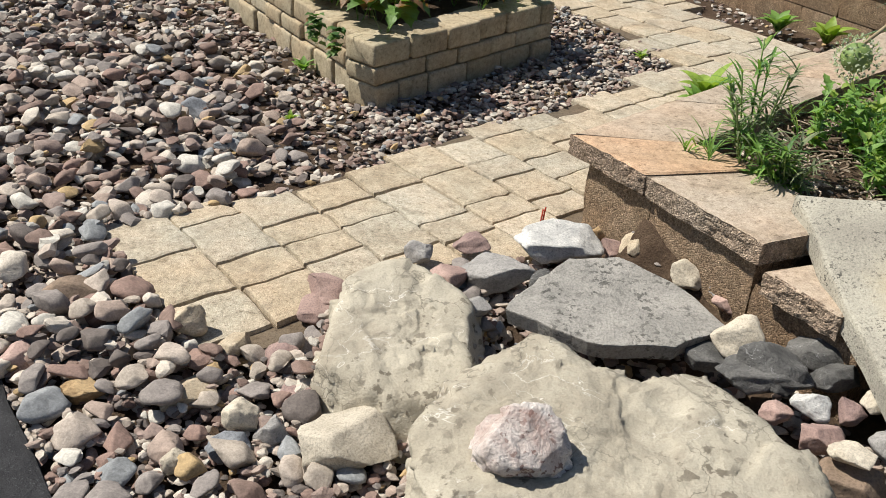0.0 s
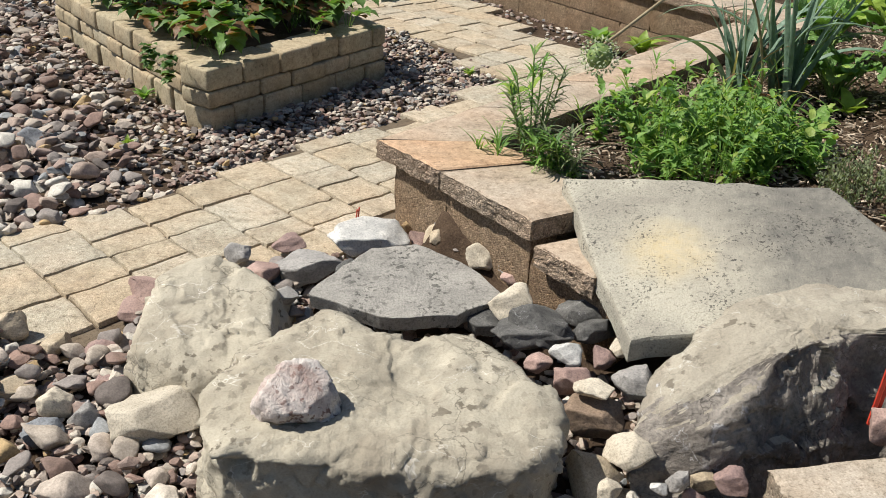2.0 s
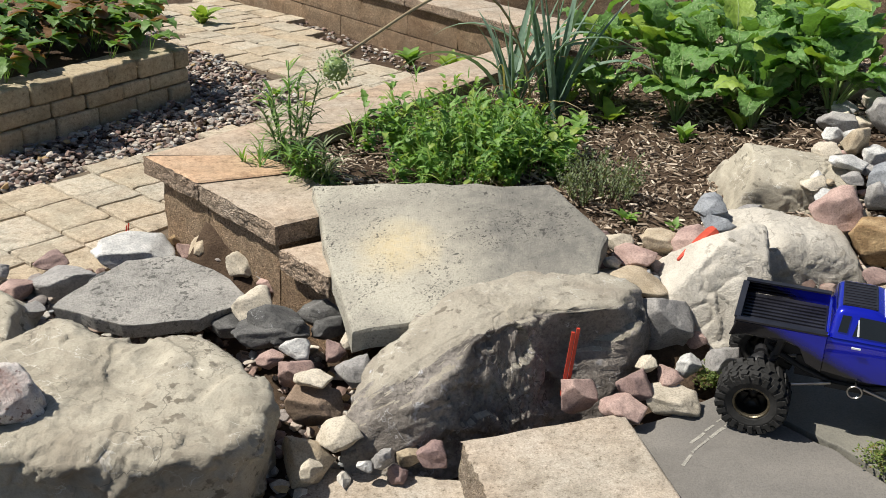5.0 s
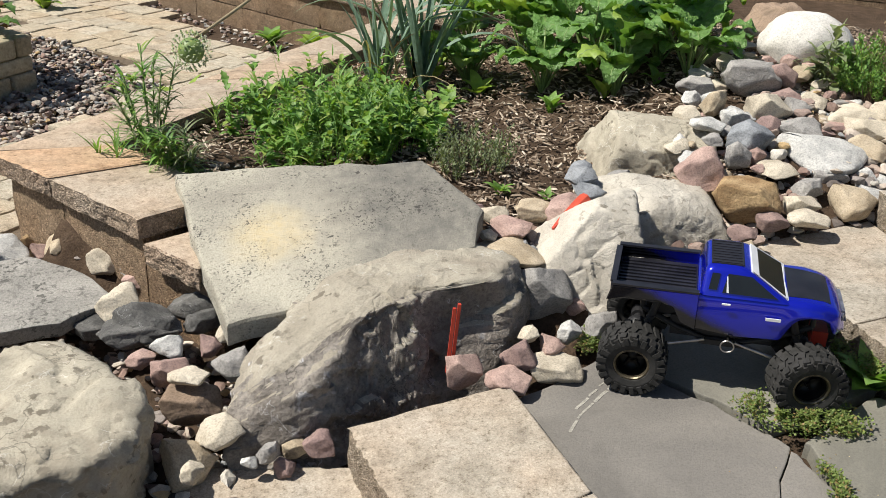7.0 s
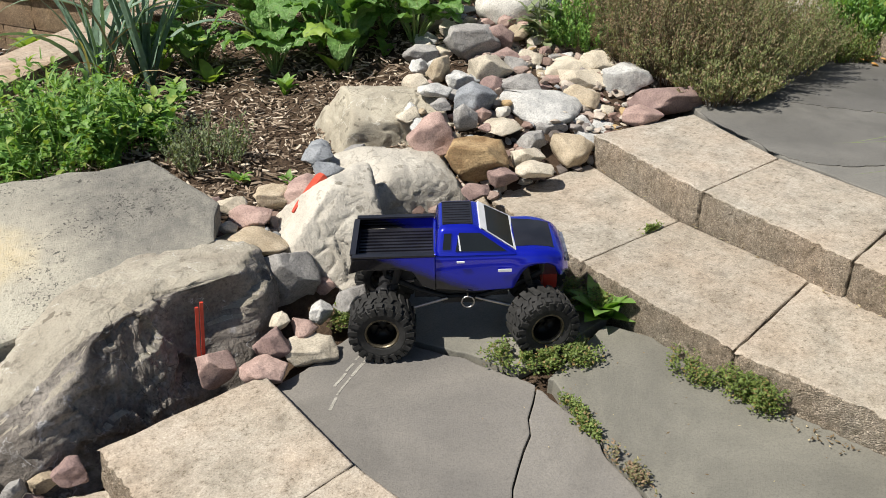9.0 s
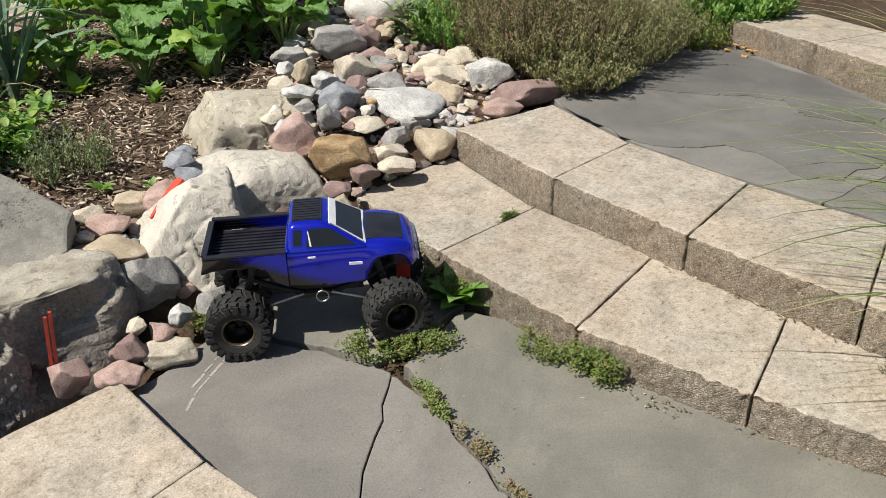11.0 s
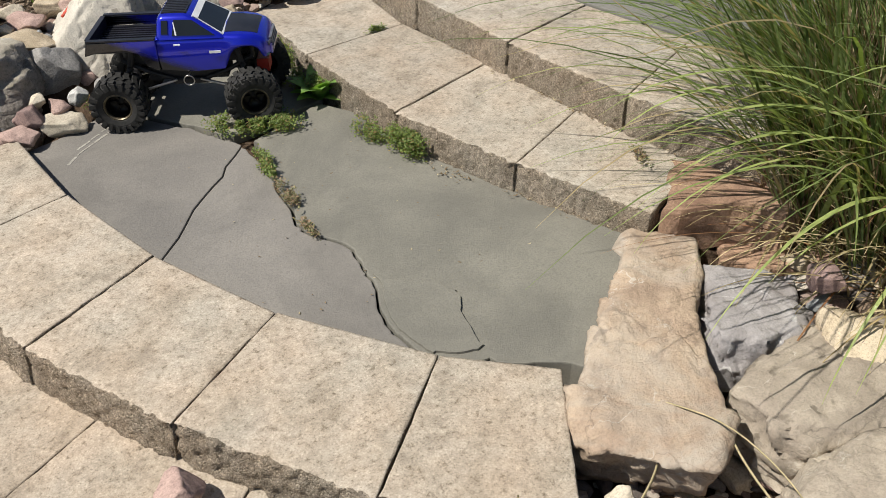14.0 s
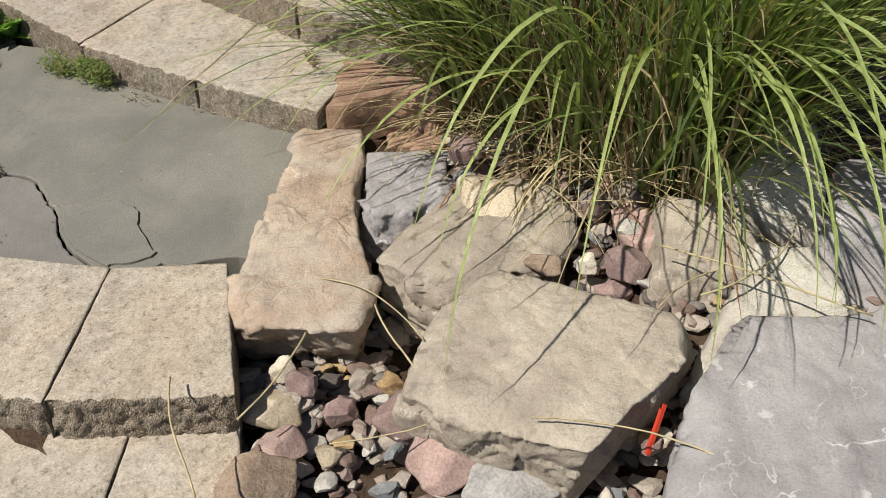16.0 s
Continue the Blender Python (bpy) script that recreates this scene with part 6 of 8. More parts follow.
    # windscreen with its pale frame; side and rear windows
    def pane(name, pts, lift, mat, label=""):
        bm = bmesh.new()
        pts = [Vector(p) for p in pts]
        n = (pts[1] - pts[0]).cross(pts[2] - pts[0]).normalized()
        if n.dot(pts[0] - Vector((0.02, 0, 0.22))) < 0:
            n = -n
        a = [bm.verts.new(p + n * lift) for p in pts]
        c = [bm.verts.new(p - n * 0.002) for p in pts]
        bm.faces.new(a)
        bm.faces.new(c[::-1])
        for i in range(len(pts)):
            bm.faces.new((a[i], c[i], c[(i + 1) % len(pts)], a[(i + 1) % len(pts)]))
        return part(name, bm, mat, t, label)
    def ws(y, f):
        z = 0.222 + 0.054 * f
        return (0.118 - 0.085 * f, y * (0.086 - 0.019 * f - 0.009), z)
    pane("windscreen", [ws(-1, 0.1), ws(1, 0.1), ws(1, 0.9), ws(-1, 0.9)], 0.0012, m_glass)
    pane("sun_strip", [ws(-1, 0.77), ws(1, 0.77), ws(1, 0.93), ws(-1, 0.93)], 0.0022, m_white, "silvery white strip along the top of the windscreen")
    for y0, y1, f0, f1 in ((-1, -0.96, 0.1, 0.8), (0.96, 1, 0.1, 0.8), (-1, 1, 0.08, 0.13)):
        pane("windscreen_trim", [ws(y0, f0), ws(y1, f0), ws(y1, f1), ws(y0, f1)], 0.0022, m_white, "thin white trim line")
    for s in (-1, 1):
        def sd(x, z):
            f = (z - 0.224) / 0.052
            return (x, s * (0.0862 - 0.019 * f), z)
        pane("side_window", [sd(-0.012, 0.231), sd(0.092, 0.23), sd(0.04, 0.2655), sd(-0.004, 0.267)], 0.0018, m_glass)
        pane("rear_quarter_window", [sd(-0.038, 0.235), sd(-0.022, 0.235), sd(-0.019, 0.266), sd(-0.034, 0.266)], 0.0018, m_glass)
        bm = bmesh.new()
        brick(bm, (-0.002, s * (W + 0.001), 0.212), (0.016, 0.003, 0.003))
        part("door_handle", bm, m_white, t)
        bm = bmesh.new()
        brick(bm, (0.088, s * (W + 0.0008), 0.19), (0.028, 0.002, 0.006))
        part("badge", bm, m_white, t, "small white badge bar")
        pane("window_trim", [sd(-0.004, 0.232), sd(0.0, 0.232), sd(-0.0045, 0.262), sd(-0.0065, 0.262)], 0.0026, m_white, "thin white trim line")
        bm = bmesh.new()
        brick(bm, (0, 0, 0), (0.008, 0.022, 0.013), pose(0.2165, s * 0.052, 0.193, 0, -22, s * 14))
        bmesh.ops.bevel(bm, geom=bm.edges[:], offset=0.003, segments=2, affect="EDGES")
        part("headlight", bm, m_grille, t, "small greyish headlight")
    pane("rear_window", [(-0.0488, -0.06, 0.236), (-0.0488, 0.06, 0.236), (-0.0445, 0.055, 0.27), (-0.0445, -0.055, 0.27)], 0.0015, m_glass)
    bm = bmesh.new()
    for k in range(4):
        brick(bm, (0.2195 + 0.0016 * k, 0, 0.2 - 0.0065 * k), (0.006, 0.088, 0.0032))
    part("grille", bm, m_grille, t, "grey barred grille")
    bm = bmesh.new()
    rows = []
    for k in range(13):
        x = 0.112 + 0.08 * k / 12
        rows.append([bm.verts.new((x, y * (0.062 - 0.006 * k / 12), side_line(TOP, x) + 0.0012 + 0.003 * (1 - abs(y)))) for y in (-1, -0.75, -0.4, 0, 0.4, 0.75, 1)])
    for p, q in zip(rows, rows[1:]):
        for i in range(6):
            bm.faces.new((p[i], p[i + 1], q[i + 1], q[i]))
    part("hood_panel", bm, m_roof, t, "black centre panel of the hood", True)
    # frame under the shell
    bm = bmesh.new()
    for s in (-1, 1):
        pts = [(-0.16, 0.155), (-0.09, 0.118), (-0.03, 0.098), (0.04, 0.098), (0.1, 0.118), (0.17, 0.155)]
        for p, q in zip(pts, pts[1:]):
            cyl(bm, (p[0], s * 0.042, p[1]), (q[0], s * 0.042, q[1]), 0.006)
        cyl(bm, (-0.16, s * 0.042, 0.155), (-0.16, s * 0.042, 0.19), 0.005)
        cyl(bm, (0.17, s * 0.042, 0.155), (0.17, s * 0.042, 0.19), 0.005)
    brick(bm, (0, 0, 0.12), (0.2, 0.08, 0.045))
    brick(bm, (0.0, 0, 0.155), (0.26, 0.07, 0.03))
    brick(bm, (0.005, 0, 0.094), (0.09, 0.1, 0.012))
    part("frame", bm, m_black, t, "black tube frame and gear case")
    bm = bmesh.new()
    brick(bm, (0.19, 0.0, 0.12), (0.03, 0.055, 0.035))
    part("servo_box", bm, m_red, t, "red box behind the front axle")
    for s in (-1, 1):
        bm = bmesh.new()
        for k in range(20):
            a = 2 * math.pi * k / 20
            c = 2 * math.pi * (k + 1) / 20
            cyl(bm, (0.012 + 0.013 * math.cos(a), s * 0.097, 0.118 + 0.013 * math.sin(a)), (0.012 + 0.013 * math.cos(c), s * 0.097, 0.118 + 0.013 * math.sin(c)), 0.0016, 6)
        cyl(bm, (0.012, s * 0.06, 0.128), (0.012, s * 0.098, 0.131), 0.002, 6)
        part("pull_ring", bm, m_steel, t, "bright steel ring")
        for end in (-1, 1):
            bm = bmesh.new()
            cyl(bm, (end * 0.15, s * 0.062, 0.07), (end * 0.03, s * 0.05, 0.1), 0.0035)
            part("link_rod", bm, m_steel, t, "steel link rod")
            bm = bmesh.new()
            p, q = Vector((end * 0.158, s * 0.058, 0.082)), Vector((end * 0.13, s * 0.05, 0.178))
            cyl(bm, p, q, 0.004)
            cyl(bm, p.lerp(q, 0.5), q, 0.0075)
            for k in range(26):
                a0, a1 = k * 1.2, (k + 1) * 1.2
                e = p.lerp(q, 0.1 + 0.55 * k / 26), p.lerp(q, 0.1 + 0.55 * (k + 1) / 26)
                cyl(bm, e[0] + Vector((math.cos(a0), math.sin(a0), 0)) * 0.009, e[1] + Vector((math.cos(a1), math.sin(a1), 0)) * 0.009, 0.0016, 5)
            part("shock_absorber", bm, m_black, t, "black coil-over shock absorber")
    for end in (-1, 1):
        bm = bmesh.new()
        cyl(bm, (end * 0.168, -0.085, 0.068), (end * 0.168, 0.085, 0.068), 0.009)
        bmesh.ops.create_uvsphere(bm, u_segments=16, v_segments=10, radius=0.024, matrix=Matrix.Translation((end * 0.168, 0.02, 0.068)))
        for s in (-1, 1):
            cyl(bm, (end * 0.168, s * 0.06, 0.068), (end * 0.168, s * 0.088, 0.068), 0.016)
        part("axle", bm, m_black, t, "black solid axle")
    # wheels: dished rim, bead ring, lugged tyre
    R, w = 0.0705, 0.035
    tyre_prof = [(0.033, -w * 0.72), (0.037, -w * 0.9), (0.048, -w), (0.058, -w * 0.98), (0.064, -w * 0.84), (0.0665, -w * 0.5), (0.067, 0), (0.0665, w * 0.5), (0.064, w * 0.84), (0.058, w * 0.98), (0.048, w), (0.037, w * 0.9), (0.033, w * 0.72)]
    tb = revolve(tyre_prof, 64)
    for k in range(21):
        a = 2 * math.pi * k / 21
        for s in (-1, 1):
            m = Matrix.Rotation(a + (0.075 if s > 0 else -0.075), 4, "Y")
            brick(tb, (0.0672, s * 0.0085, 0), (0.0065, 0.017, 0.0128), m @ pose(0, 0, 0, s * 20, 0, 0))
            brick(tb, (0.0658, s * 0.0255, 0.003 * s), (0.0085, 0.016, 0.0122), m @ pose(0, 0, 0, s * 8, 0, 0))
            brick(tb, (0.0585, s * (w - 0.0005), 0.003 * s), (0.016, 0.0055, 0.0095), m)
    bmesh.ops.recalc_face_normals(tb, faces=tb.faces)
    proto_t = part("tyre", tb, m_rubber, None, "", False)
    rb = revolve([(0.034, -0.026), (0.032, -0.022), (0.03, -0.006), (0.027, 0.008), (0.012, 0.011), (0.006, 0.002), (0.0005, 0.002)], 36)
    sb = bmesh.new()
    brick(sb, (0.018, 0.006, 0), (0.018, 0.008, 0.006), Matrix.Identity(4))
    sb.verts.index_update()
    spoke = mesh_of("spoke", [v.co[:] for v in sb.verts], [[v.index for v in f.verts] for f in sb.faces], m_rim)
    proto_r = part("wheel", rb, m_rim, None, "", True)
    gb = revolve([(0.031, -0.028), (0.033, -0.0305), (0.0365, -0.0295), (0.0365, -0.022), (0.031, -0.022), (0.031, -0.028)], 36)
    for k in range(12):
        a = 2 * math.pi * k / 12
        cyl(gb, (0.0345 * math.cos(a), -0.028, 0.0345 * math.sin(a)), (0.0345 * math.cos(a), -0.0312, 0.0345 * math.sin(a)), 0.0014, 6)
    proto_g = part("bead_ring", gb, m_ring, None)
    for end in (-1, 1):
        for s in (-1, 1):
            wh = proto_r if (end, s) == (-1, -1) else link("wheel", proto_r.data)
            ty = proto_t if (end, s) == (-1, -1) else link("tyre", proto_t.data)
            gr = proto_g if (end, s) == (-1, -1) else link("bead_ring", proto_g.data)
            wh.parent, ty.parent, gr.parent = t, wh, wh
            for k in range(6):
                link("spoke", spoke, wh).matrix_basis = Matrix.Rotation(2 * math.pi * k / 6, 4, "Y")
            steer = 14 if end > 0 else 0
            wh.matrix_basis = pose(end * 0.168, s * 0.108, R, 0, 0, (180 if s > 0 else 0) + steer)
            ty["label"], gr["label"], wh["label"] = "knobbly black rubber tyre", "bronze bead ring", "dark dished rim"
    # heading and place: resting on the terrace
    up = Vector((0, 0, 1)).rotation_difference(Vector((-0.07, 0, 1)).normalized()).to_matrix().to_4x4()
    t.matrix_world = Matrix.Translation((1.688, 0.838, -0.018 + 0.07 * 0.338)) @ up @ pose(0, 0, 0, 0, 0, -36) @ Matrix.Scale(0.96, 4)


truck()

# ---- plants ----
M_CHARD = leaf_mat("chard_leaf", (0.15, 0.285, 0.085), (0.07, 0.165, 0.05), gloss=0.32, through_light=0.32, pucker=0.02)
M_CHARDPALE = leaf_mat("pale_leaf", (0.27, 0.39, 0.08), (0.17, 0.28, 0.055), gloss=0.45)
M_STALK = plain_mat("leaf_stalk", (0.2, 0.28, 0.09), (0.13, 0.2, 0.06), 30, 0.5)
M_HERB = leaf_mat("herb_leaf", (0.2, 0.35, 0.09), (0.085, 0.2, 0.052), (0.3, 0.4, 0.1), 0.94, through_light=0.36)
M_STRAW = leaf_mat("strawberry_leaf", (0.14, 0.25, 0.07), (0.05, 0.12, 0.035), (0.22, 0.12, 0.06), 0.85)
M_LEEK = leaf_mat("leek_leaf", (0.17, 0.26, 0.2), (0.08, 0.145, 0.115), (0.36, 0.31, 0.18), 0.9, 0.5, 0.2)
M_GRASS = leaf_mat("grass_blade", (0.23, 0.3, 0.115), (0.085, 0.13, 0.05), (0.42, 0.34, 0.22), 0.8, 0.4, 0.42)
M_GRASSBRIGHT = leaf_mat("young_blade", (0.34, 0.41, 0.16), (0.2, 0.28, 0.09), gloss=0.36, through_light=0.42)
M_STEMS = leaf_mat("grass_stem", (0.22, 0.155, 0.09), (0.1, 0.065, 0.036), (0.52, 0.44, 0.3), 0.82, 0.6, 0.15)
M_ORANGE = leaf_mat("orange_dry_leaf", (0.52, 0.27, 0.1), (0.36, 0.17, 0.06), (0.2, 0.1, 0.05), 0.7, 0.7, 0.2)
M_DRY = leaf_mat("dry_blade", (0.5, 0.42, 0.26), (0.3, 0.23, 0.12), (0.24, 0.12, 0.06), 0.85, 0.7, 0.2)
M_THYME = leaf_mat("thyme_leaf", (0.24, 0.225, 0.115), (0.115, 0.115, 0.06), (0.3, 0.21, 0.14), 0.6, 0.7, 0.2)
M_THYMEGREEN = leaf_mat("green_thyme_leaf", (0.25, 0.275, 0.12), (0.125, 0.15, 0.065), (0.31, 0.235, 0.15), 0.72, 0.7, 0.25)
M_TWIG = plain_mat("thyme_twig", (0.13, 0.09, 0.055), (0.08, 0.055, 0.035), 40, 0.8)
M_MAT = leaf_mat("creeping_leaf", (0.19, 0.25, 0.07), (0.09, 0.14, 0.04), (0.3, 0.22, 0.1), 0.9)
M_SILVER = leaf_mat("grey_leaf", (0.2, 0.24, 0.14), (0.11, 0.14, 0.08), gloss=0.7)
M_HEAD = leaf_mat("seed_head", (0.42, 0.47, 0.37), (0.22, 0.28, 0.19), gloss=0.7)


class Foliage:
    """Gathers leaves and blades of one plant."""

    def __init__(self):
        self.v, self.f = [], []

    def ribbon(self, base, azim, length, width, rise=80.0, droop=60.0, segs=7, fold=0.25, shape="blade", twist=0.0, wave=0.0):
        p = Vector(base)
        n0 = len(self.v)
        step = length / segs
        side0 = Vector((-math.sin(azim), math.cos(azim), 0))
        for k in range(segs + 1):
            s = k / segs
            e = radians(rise - droop * s ** 1.3)
            d = Vector((math.cos(azim) * math.cos(e), math.sin(azim) * math.cos(e), math.sin(e)))
            if shape == "blade":
                w = width * (1 - s ** 2.2) * (0.75 + 0.25 * min(1, s * 4)) + 0.0004
            elif shape == "oval":
                w = width * math.sin(math.pi * (0.06 + 0.94 * s) ** 0.8) + 0.0006
            else:
                w = width * math.sin(math.pi * (0.04 + 0.96 * s) ** 0.6) * (1 + 0.22 * (1 if k % 2 else -1)) + 0.0006
            up = side0.cross(d)
            side = side0 * math.cos(twist * s) + up * math.sin(twist * s)
            wob = wave * math.sin(k * 1.7 + azim * 7) if wave else 0.0
            self.v += [tuple(p + side * w / 2 + up * (-fold * w / 2 + wob)), tuple(p), tuple(p - side * w / 2 + up * (-fold * w / 2 - wob))]
            p = p + d * step
        for k in range(segs):
            a = n0 + 3 * k
            self.f += [(a, a + 1, a + 4, a + 3), (a + 1, a + 2, a + 5, a + 4)]
        return p

    def card(self, p, azim, pitch, length, width):
        """One small leaf: two folded facets."""
        n0 = len(self.v)
        d = Vector((math.cos(azim) * math.cos(pitch), math.sin(azim) * math.cos(pitch), math.sin(pitch)))
        s = Vector((-math.sin(azim), math.cos(azim), 0)) * width / 2
        u = s.cross(d).normalized() * width * 0.18
        p = Vector(p)
        self.v += [tuple(p), tuple(p + d * length * 0.5 + s + u), tuple(p + d * length), tuple(p + d * length * 0.5 - s + u), tuple(p + d * length * 0.52)]
        self.f += [(n0, n0 + 1, n0 + 4), (n0 + 1, n0 + 2, n0 + 4), (n0 + 2, n0 + 3, n0 + 4), (n0 + 3, n0, n0 + 4)]

    def put(self, name, mat, parent=None, label="", smooth=True):
        return link(name, mesh_of(name, self.v, self.f, mat, smooth), parent, label)


def tube(pts, r, seg=7):
    """One bent round stem through the points."""
    bm = bmesh.new()
    rings = []
    for k, p in enumerate(pts):
        d = (pts[min(k + 1, len(pts) - 1)] - pts[max(k - 1, 0)]).normalized()
        m = d.to_track_quat("Z", "Y").to_matrix()
        rings.append([bm.verts.new(p + m @ Vector((r * math.cos(2 * math.pi * i / seg), r * math.sin(2 * math.pi * i / seg), 0))) for i in range(seg)])
    for a, b in zip(rings, rings[1:]):
        for i in range(seg):
            bm.faces.new((a[i], a[(i + 1) % seg], b[(i + 1) % seg], b[i]))
    bm.faces.new(rings[0][::-1])
    bm.faces.new(rings[-1])
    return bm


def stem(name, p, q, r, parent, mat, sag=0.0):
    p, q = Vector(p), Vector(q)
    n = 6
    pts = [p.lerp(q, k / n) + Vector((0, 0, sag * math.sin(math.pi * k / n))) for k in range(n + 1)]
    return part(name, tube(pts, r), mat, parent, smooth=True)


def broad_leaf(name, parent, base, azim, length, width, rise, droop, mats, r, ruffle=0.007):
    """A broad puckered leaf with a blunt tip, a wavy rim and a raised pale midrib."""
    segs, across = 13, 8
    p, rows, verts, faces, slots = Vector(base), [], [], [], []
    side = Vector((-math.sin(azim), math.cos(azim), 0))
    cup, ph, curl = r.uniform(-0.15, 0.35), r.uniform(0, 6), r.uniform(-0.4, 0.4)
    for k in range(segs + 1):
        q = k / segs
        e = radians(rise - droop * q ** 1.25)
        d = Vector((math.cos(azim) * math.cos(e), math.sin(azim) * math.cos(e), math.sin(e)))
        up = side.cross(d)
        half = 0.5 * width * (math.sin(math.pi * min(1.0, 0.03 + 0.97 * q ** 0.72)) ** 0.62) * (1 + 0.07 * math.sin(k * 2.1 + ph)) + 0.001
        sd = side * math.cos(curl * q) + up * math.sin(curl * q)
        row = []
        for i in range(across + 1):
            u = 2 * i / across - 1
            lift = cup * half * u * u - 0.25 * half * abs(u) + ruffle * abs(u) ** 1.5 * math.sin(k * 1.45 + ph + 2.0 * (u > 0)) + 0.004 * math.sin(k * 2.6 + 5 * u + ph)
            row.append(len(verts))
            verts.append(tuple(p + sd * half * u + up * lift))
        rows.append(row)
        p = p + d * (length / segs)
    for x0, x1 in zip(rows, rows[1:]):
        for i in range(across):
            faces.append((x0[i], x0[i + 1], x1[i + 1], x1[i]))
            slots.append(0)
    n0, m = len(verts), across // 2
    for k, row in enumerate(rows):
        c, w = Vector(verts[row[m]]), 0.0035 * (1 - 0.8 * k / segs)
        verts += [tuple(c + side * w + Vector((0, 0, 0.0006))), tuple(c + Vector((0, 0, 0.0026))), tuple(c - side * w + Vector((0, 0, 0.0006)))]
    for k in range(segs):
        a = n0 + 3 * k
        faces += [(a, a + 1, a + 4, a + 3), (a + 1, a + 2, a + 5, a + 4)]
        slots += [1, 1]
    me = mesh_of(name, verts, faces, mats, True)
    me.polygons.foreach_set("material_index", slots)
    return link(name, me, parent)


def chard(x, y, size, seed, pale=0.16):
    r = random.Random(seed)
    z = ground_z(x, y)
    t = tagged(new("chard_plant"), "broad-leaved green chard plant growing in mulch", "plant", "chard plants")
    t.location = (x, y, z)
    for k in range(16):
        a = 2.4 * k + r.uniform(-0.4, 0.4)
        rise = r.uniform(52, 84)
        ln = size * r.uniform(0.3, 0.78)
        e = radians(rise)
        tip = (math.cos(a) * math.cos(e) * ln, math.sin(a) * math.cos(e) * ln, math.sin(e) * ln)
        stem("stalk", (0, 0, -0.01), tip, 0.0038, t, M_STALK, 0.01)
        broad_leaf("leaf", t, tip, a + r.uniform(-0.4, 0.4), size * r.uniform(0.36, 0.6), size * r.uniform(0.3, 0.46), rise - r.uniform(0, 25), r.uniform(70, 135), (M_CHARDPALE if r.random() < pale else M_CHARD, M_STALK), r)


for k, (x, y, s) in enumerate([(1.86, 2.58, 0.2), (2.02, 2.3, 0.27), (2.2, 2.3, 0.36), (2.4, 2.2, 0.34), (2.12, 2.66, 0.34), (2.42, 2.55, 0.34), (2.35, 2.95, 0.36), (2.68, 2.7, 0.36), (2.72, 3.2, 0.36), (1.78, 2.72, 0.18), (2.58, 2.3, 0.3), (2.05, 3.05, 0.26), (2.17, 2.08, 0.28), (2.4, 2.02, 0.27)]):
    chard(x, y, s, 40 + k)


def seedling(x, y, size, seed, mat=M_CHARDPALE, label="small pale green leafy seedling in mulch", z=None, n=7, name="seedling"):
    r = random.Random(seed)
    t = tagged(new(name), label, "plant")
    t.location = (x, y, ground_z(x, y) if z is None else z)
    for k in range(n):
        f = Foliage()
        f.ribbon((0, 0, -0.004), 2.4 * k + r.uniform(-0.3, 0.3), size * r.uniform(0.7, 1.1), size * 0.4, r.uniform(45, 80), r.uniform(40, 90), 6, 0.3, "oval")
        f.put("leaf", mat, t)
    return t


for k, (x, y, s) in enumerate([(1.84, 2.44, 0.12), (1.7, 2.36, 0.09), (1.97, 2.14, 0.09), (2.14, 2.1, 0.1), (2.3, 2.05, 0.08), (1.55, 1.62, 0.06), (1.52, 2.3, 0.11), (1.9, 2.9, 0.1), (1.66, 1.55, 0.05)]):
    seedling(x, y, s, 70 + k, M_HERB if k % 3 else M_CHARDPALE)


def leek_clump(x, y):
    r = random.Random(6)
    z = ground_z(x, y)
    t = tagged(new("leek_clump"), "clump of tall blue-green leeks with dry tips", "plant")
    t.location = (x, y, z)
    for k in range(6):
        bx, by, fan = r.uniform(-0.09, 0.1), r.uniform(-0.08, 0.08), r.uniform(-0.5, 0.5)
        for i in range(7):
            f = Foliage()
            f.ribbon((bx + r.uniform(-0.01, 0.01), by + r.uniform(-0.01, 0.01), -0.01), fan + (math.pi if i % 2 else 0.0) + r.gauss(0, 0.35), r.uniform(0.36, 0.64), r.uniform(0.022, 0.038), 88 - 3.2 * i + r.uniform(-4, 4), r.choice((4, 8, 14, 30, 130)), 12, 0.55, "blade", r.uniform(-0.5, 0.5))
            f.put("leaf", M_LEEK, t)
    f = Foliage()
    for i in range(12):
        f.ribbon((r.uniform(-0.12, 0.12), r.uniform(-0.12, 0.12), 0.0), r.uniform(2.4, 5.5), r.uniform(0.2, 0.42), 0.008, r.uniform(40, 80), r.uniform(60, 130), 7, 0.4)
    f.put("dry_leaf", M_DRY, t, "withered tan leek leaves")


leek_clump(1.6, 2.56)


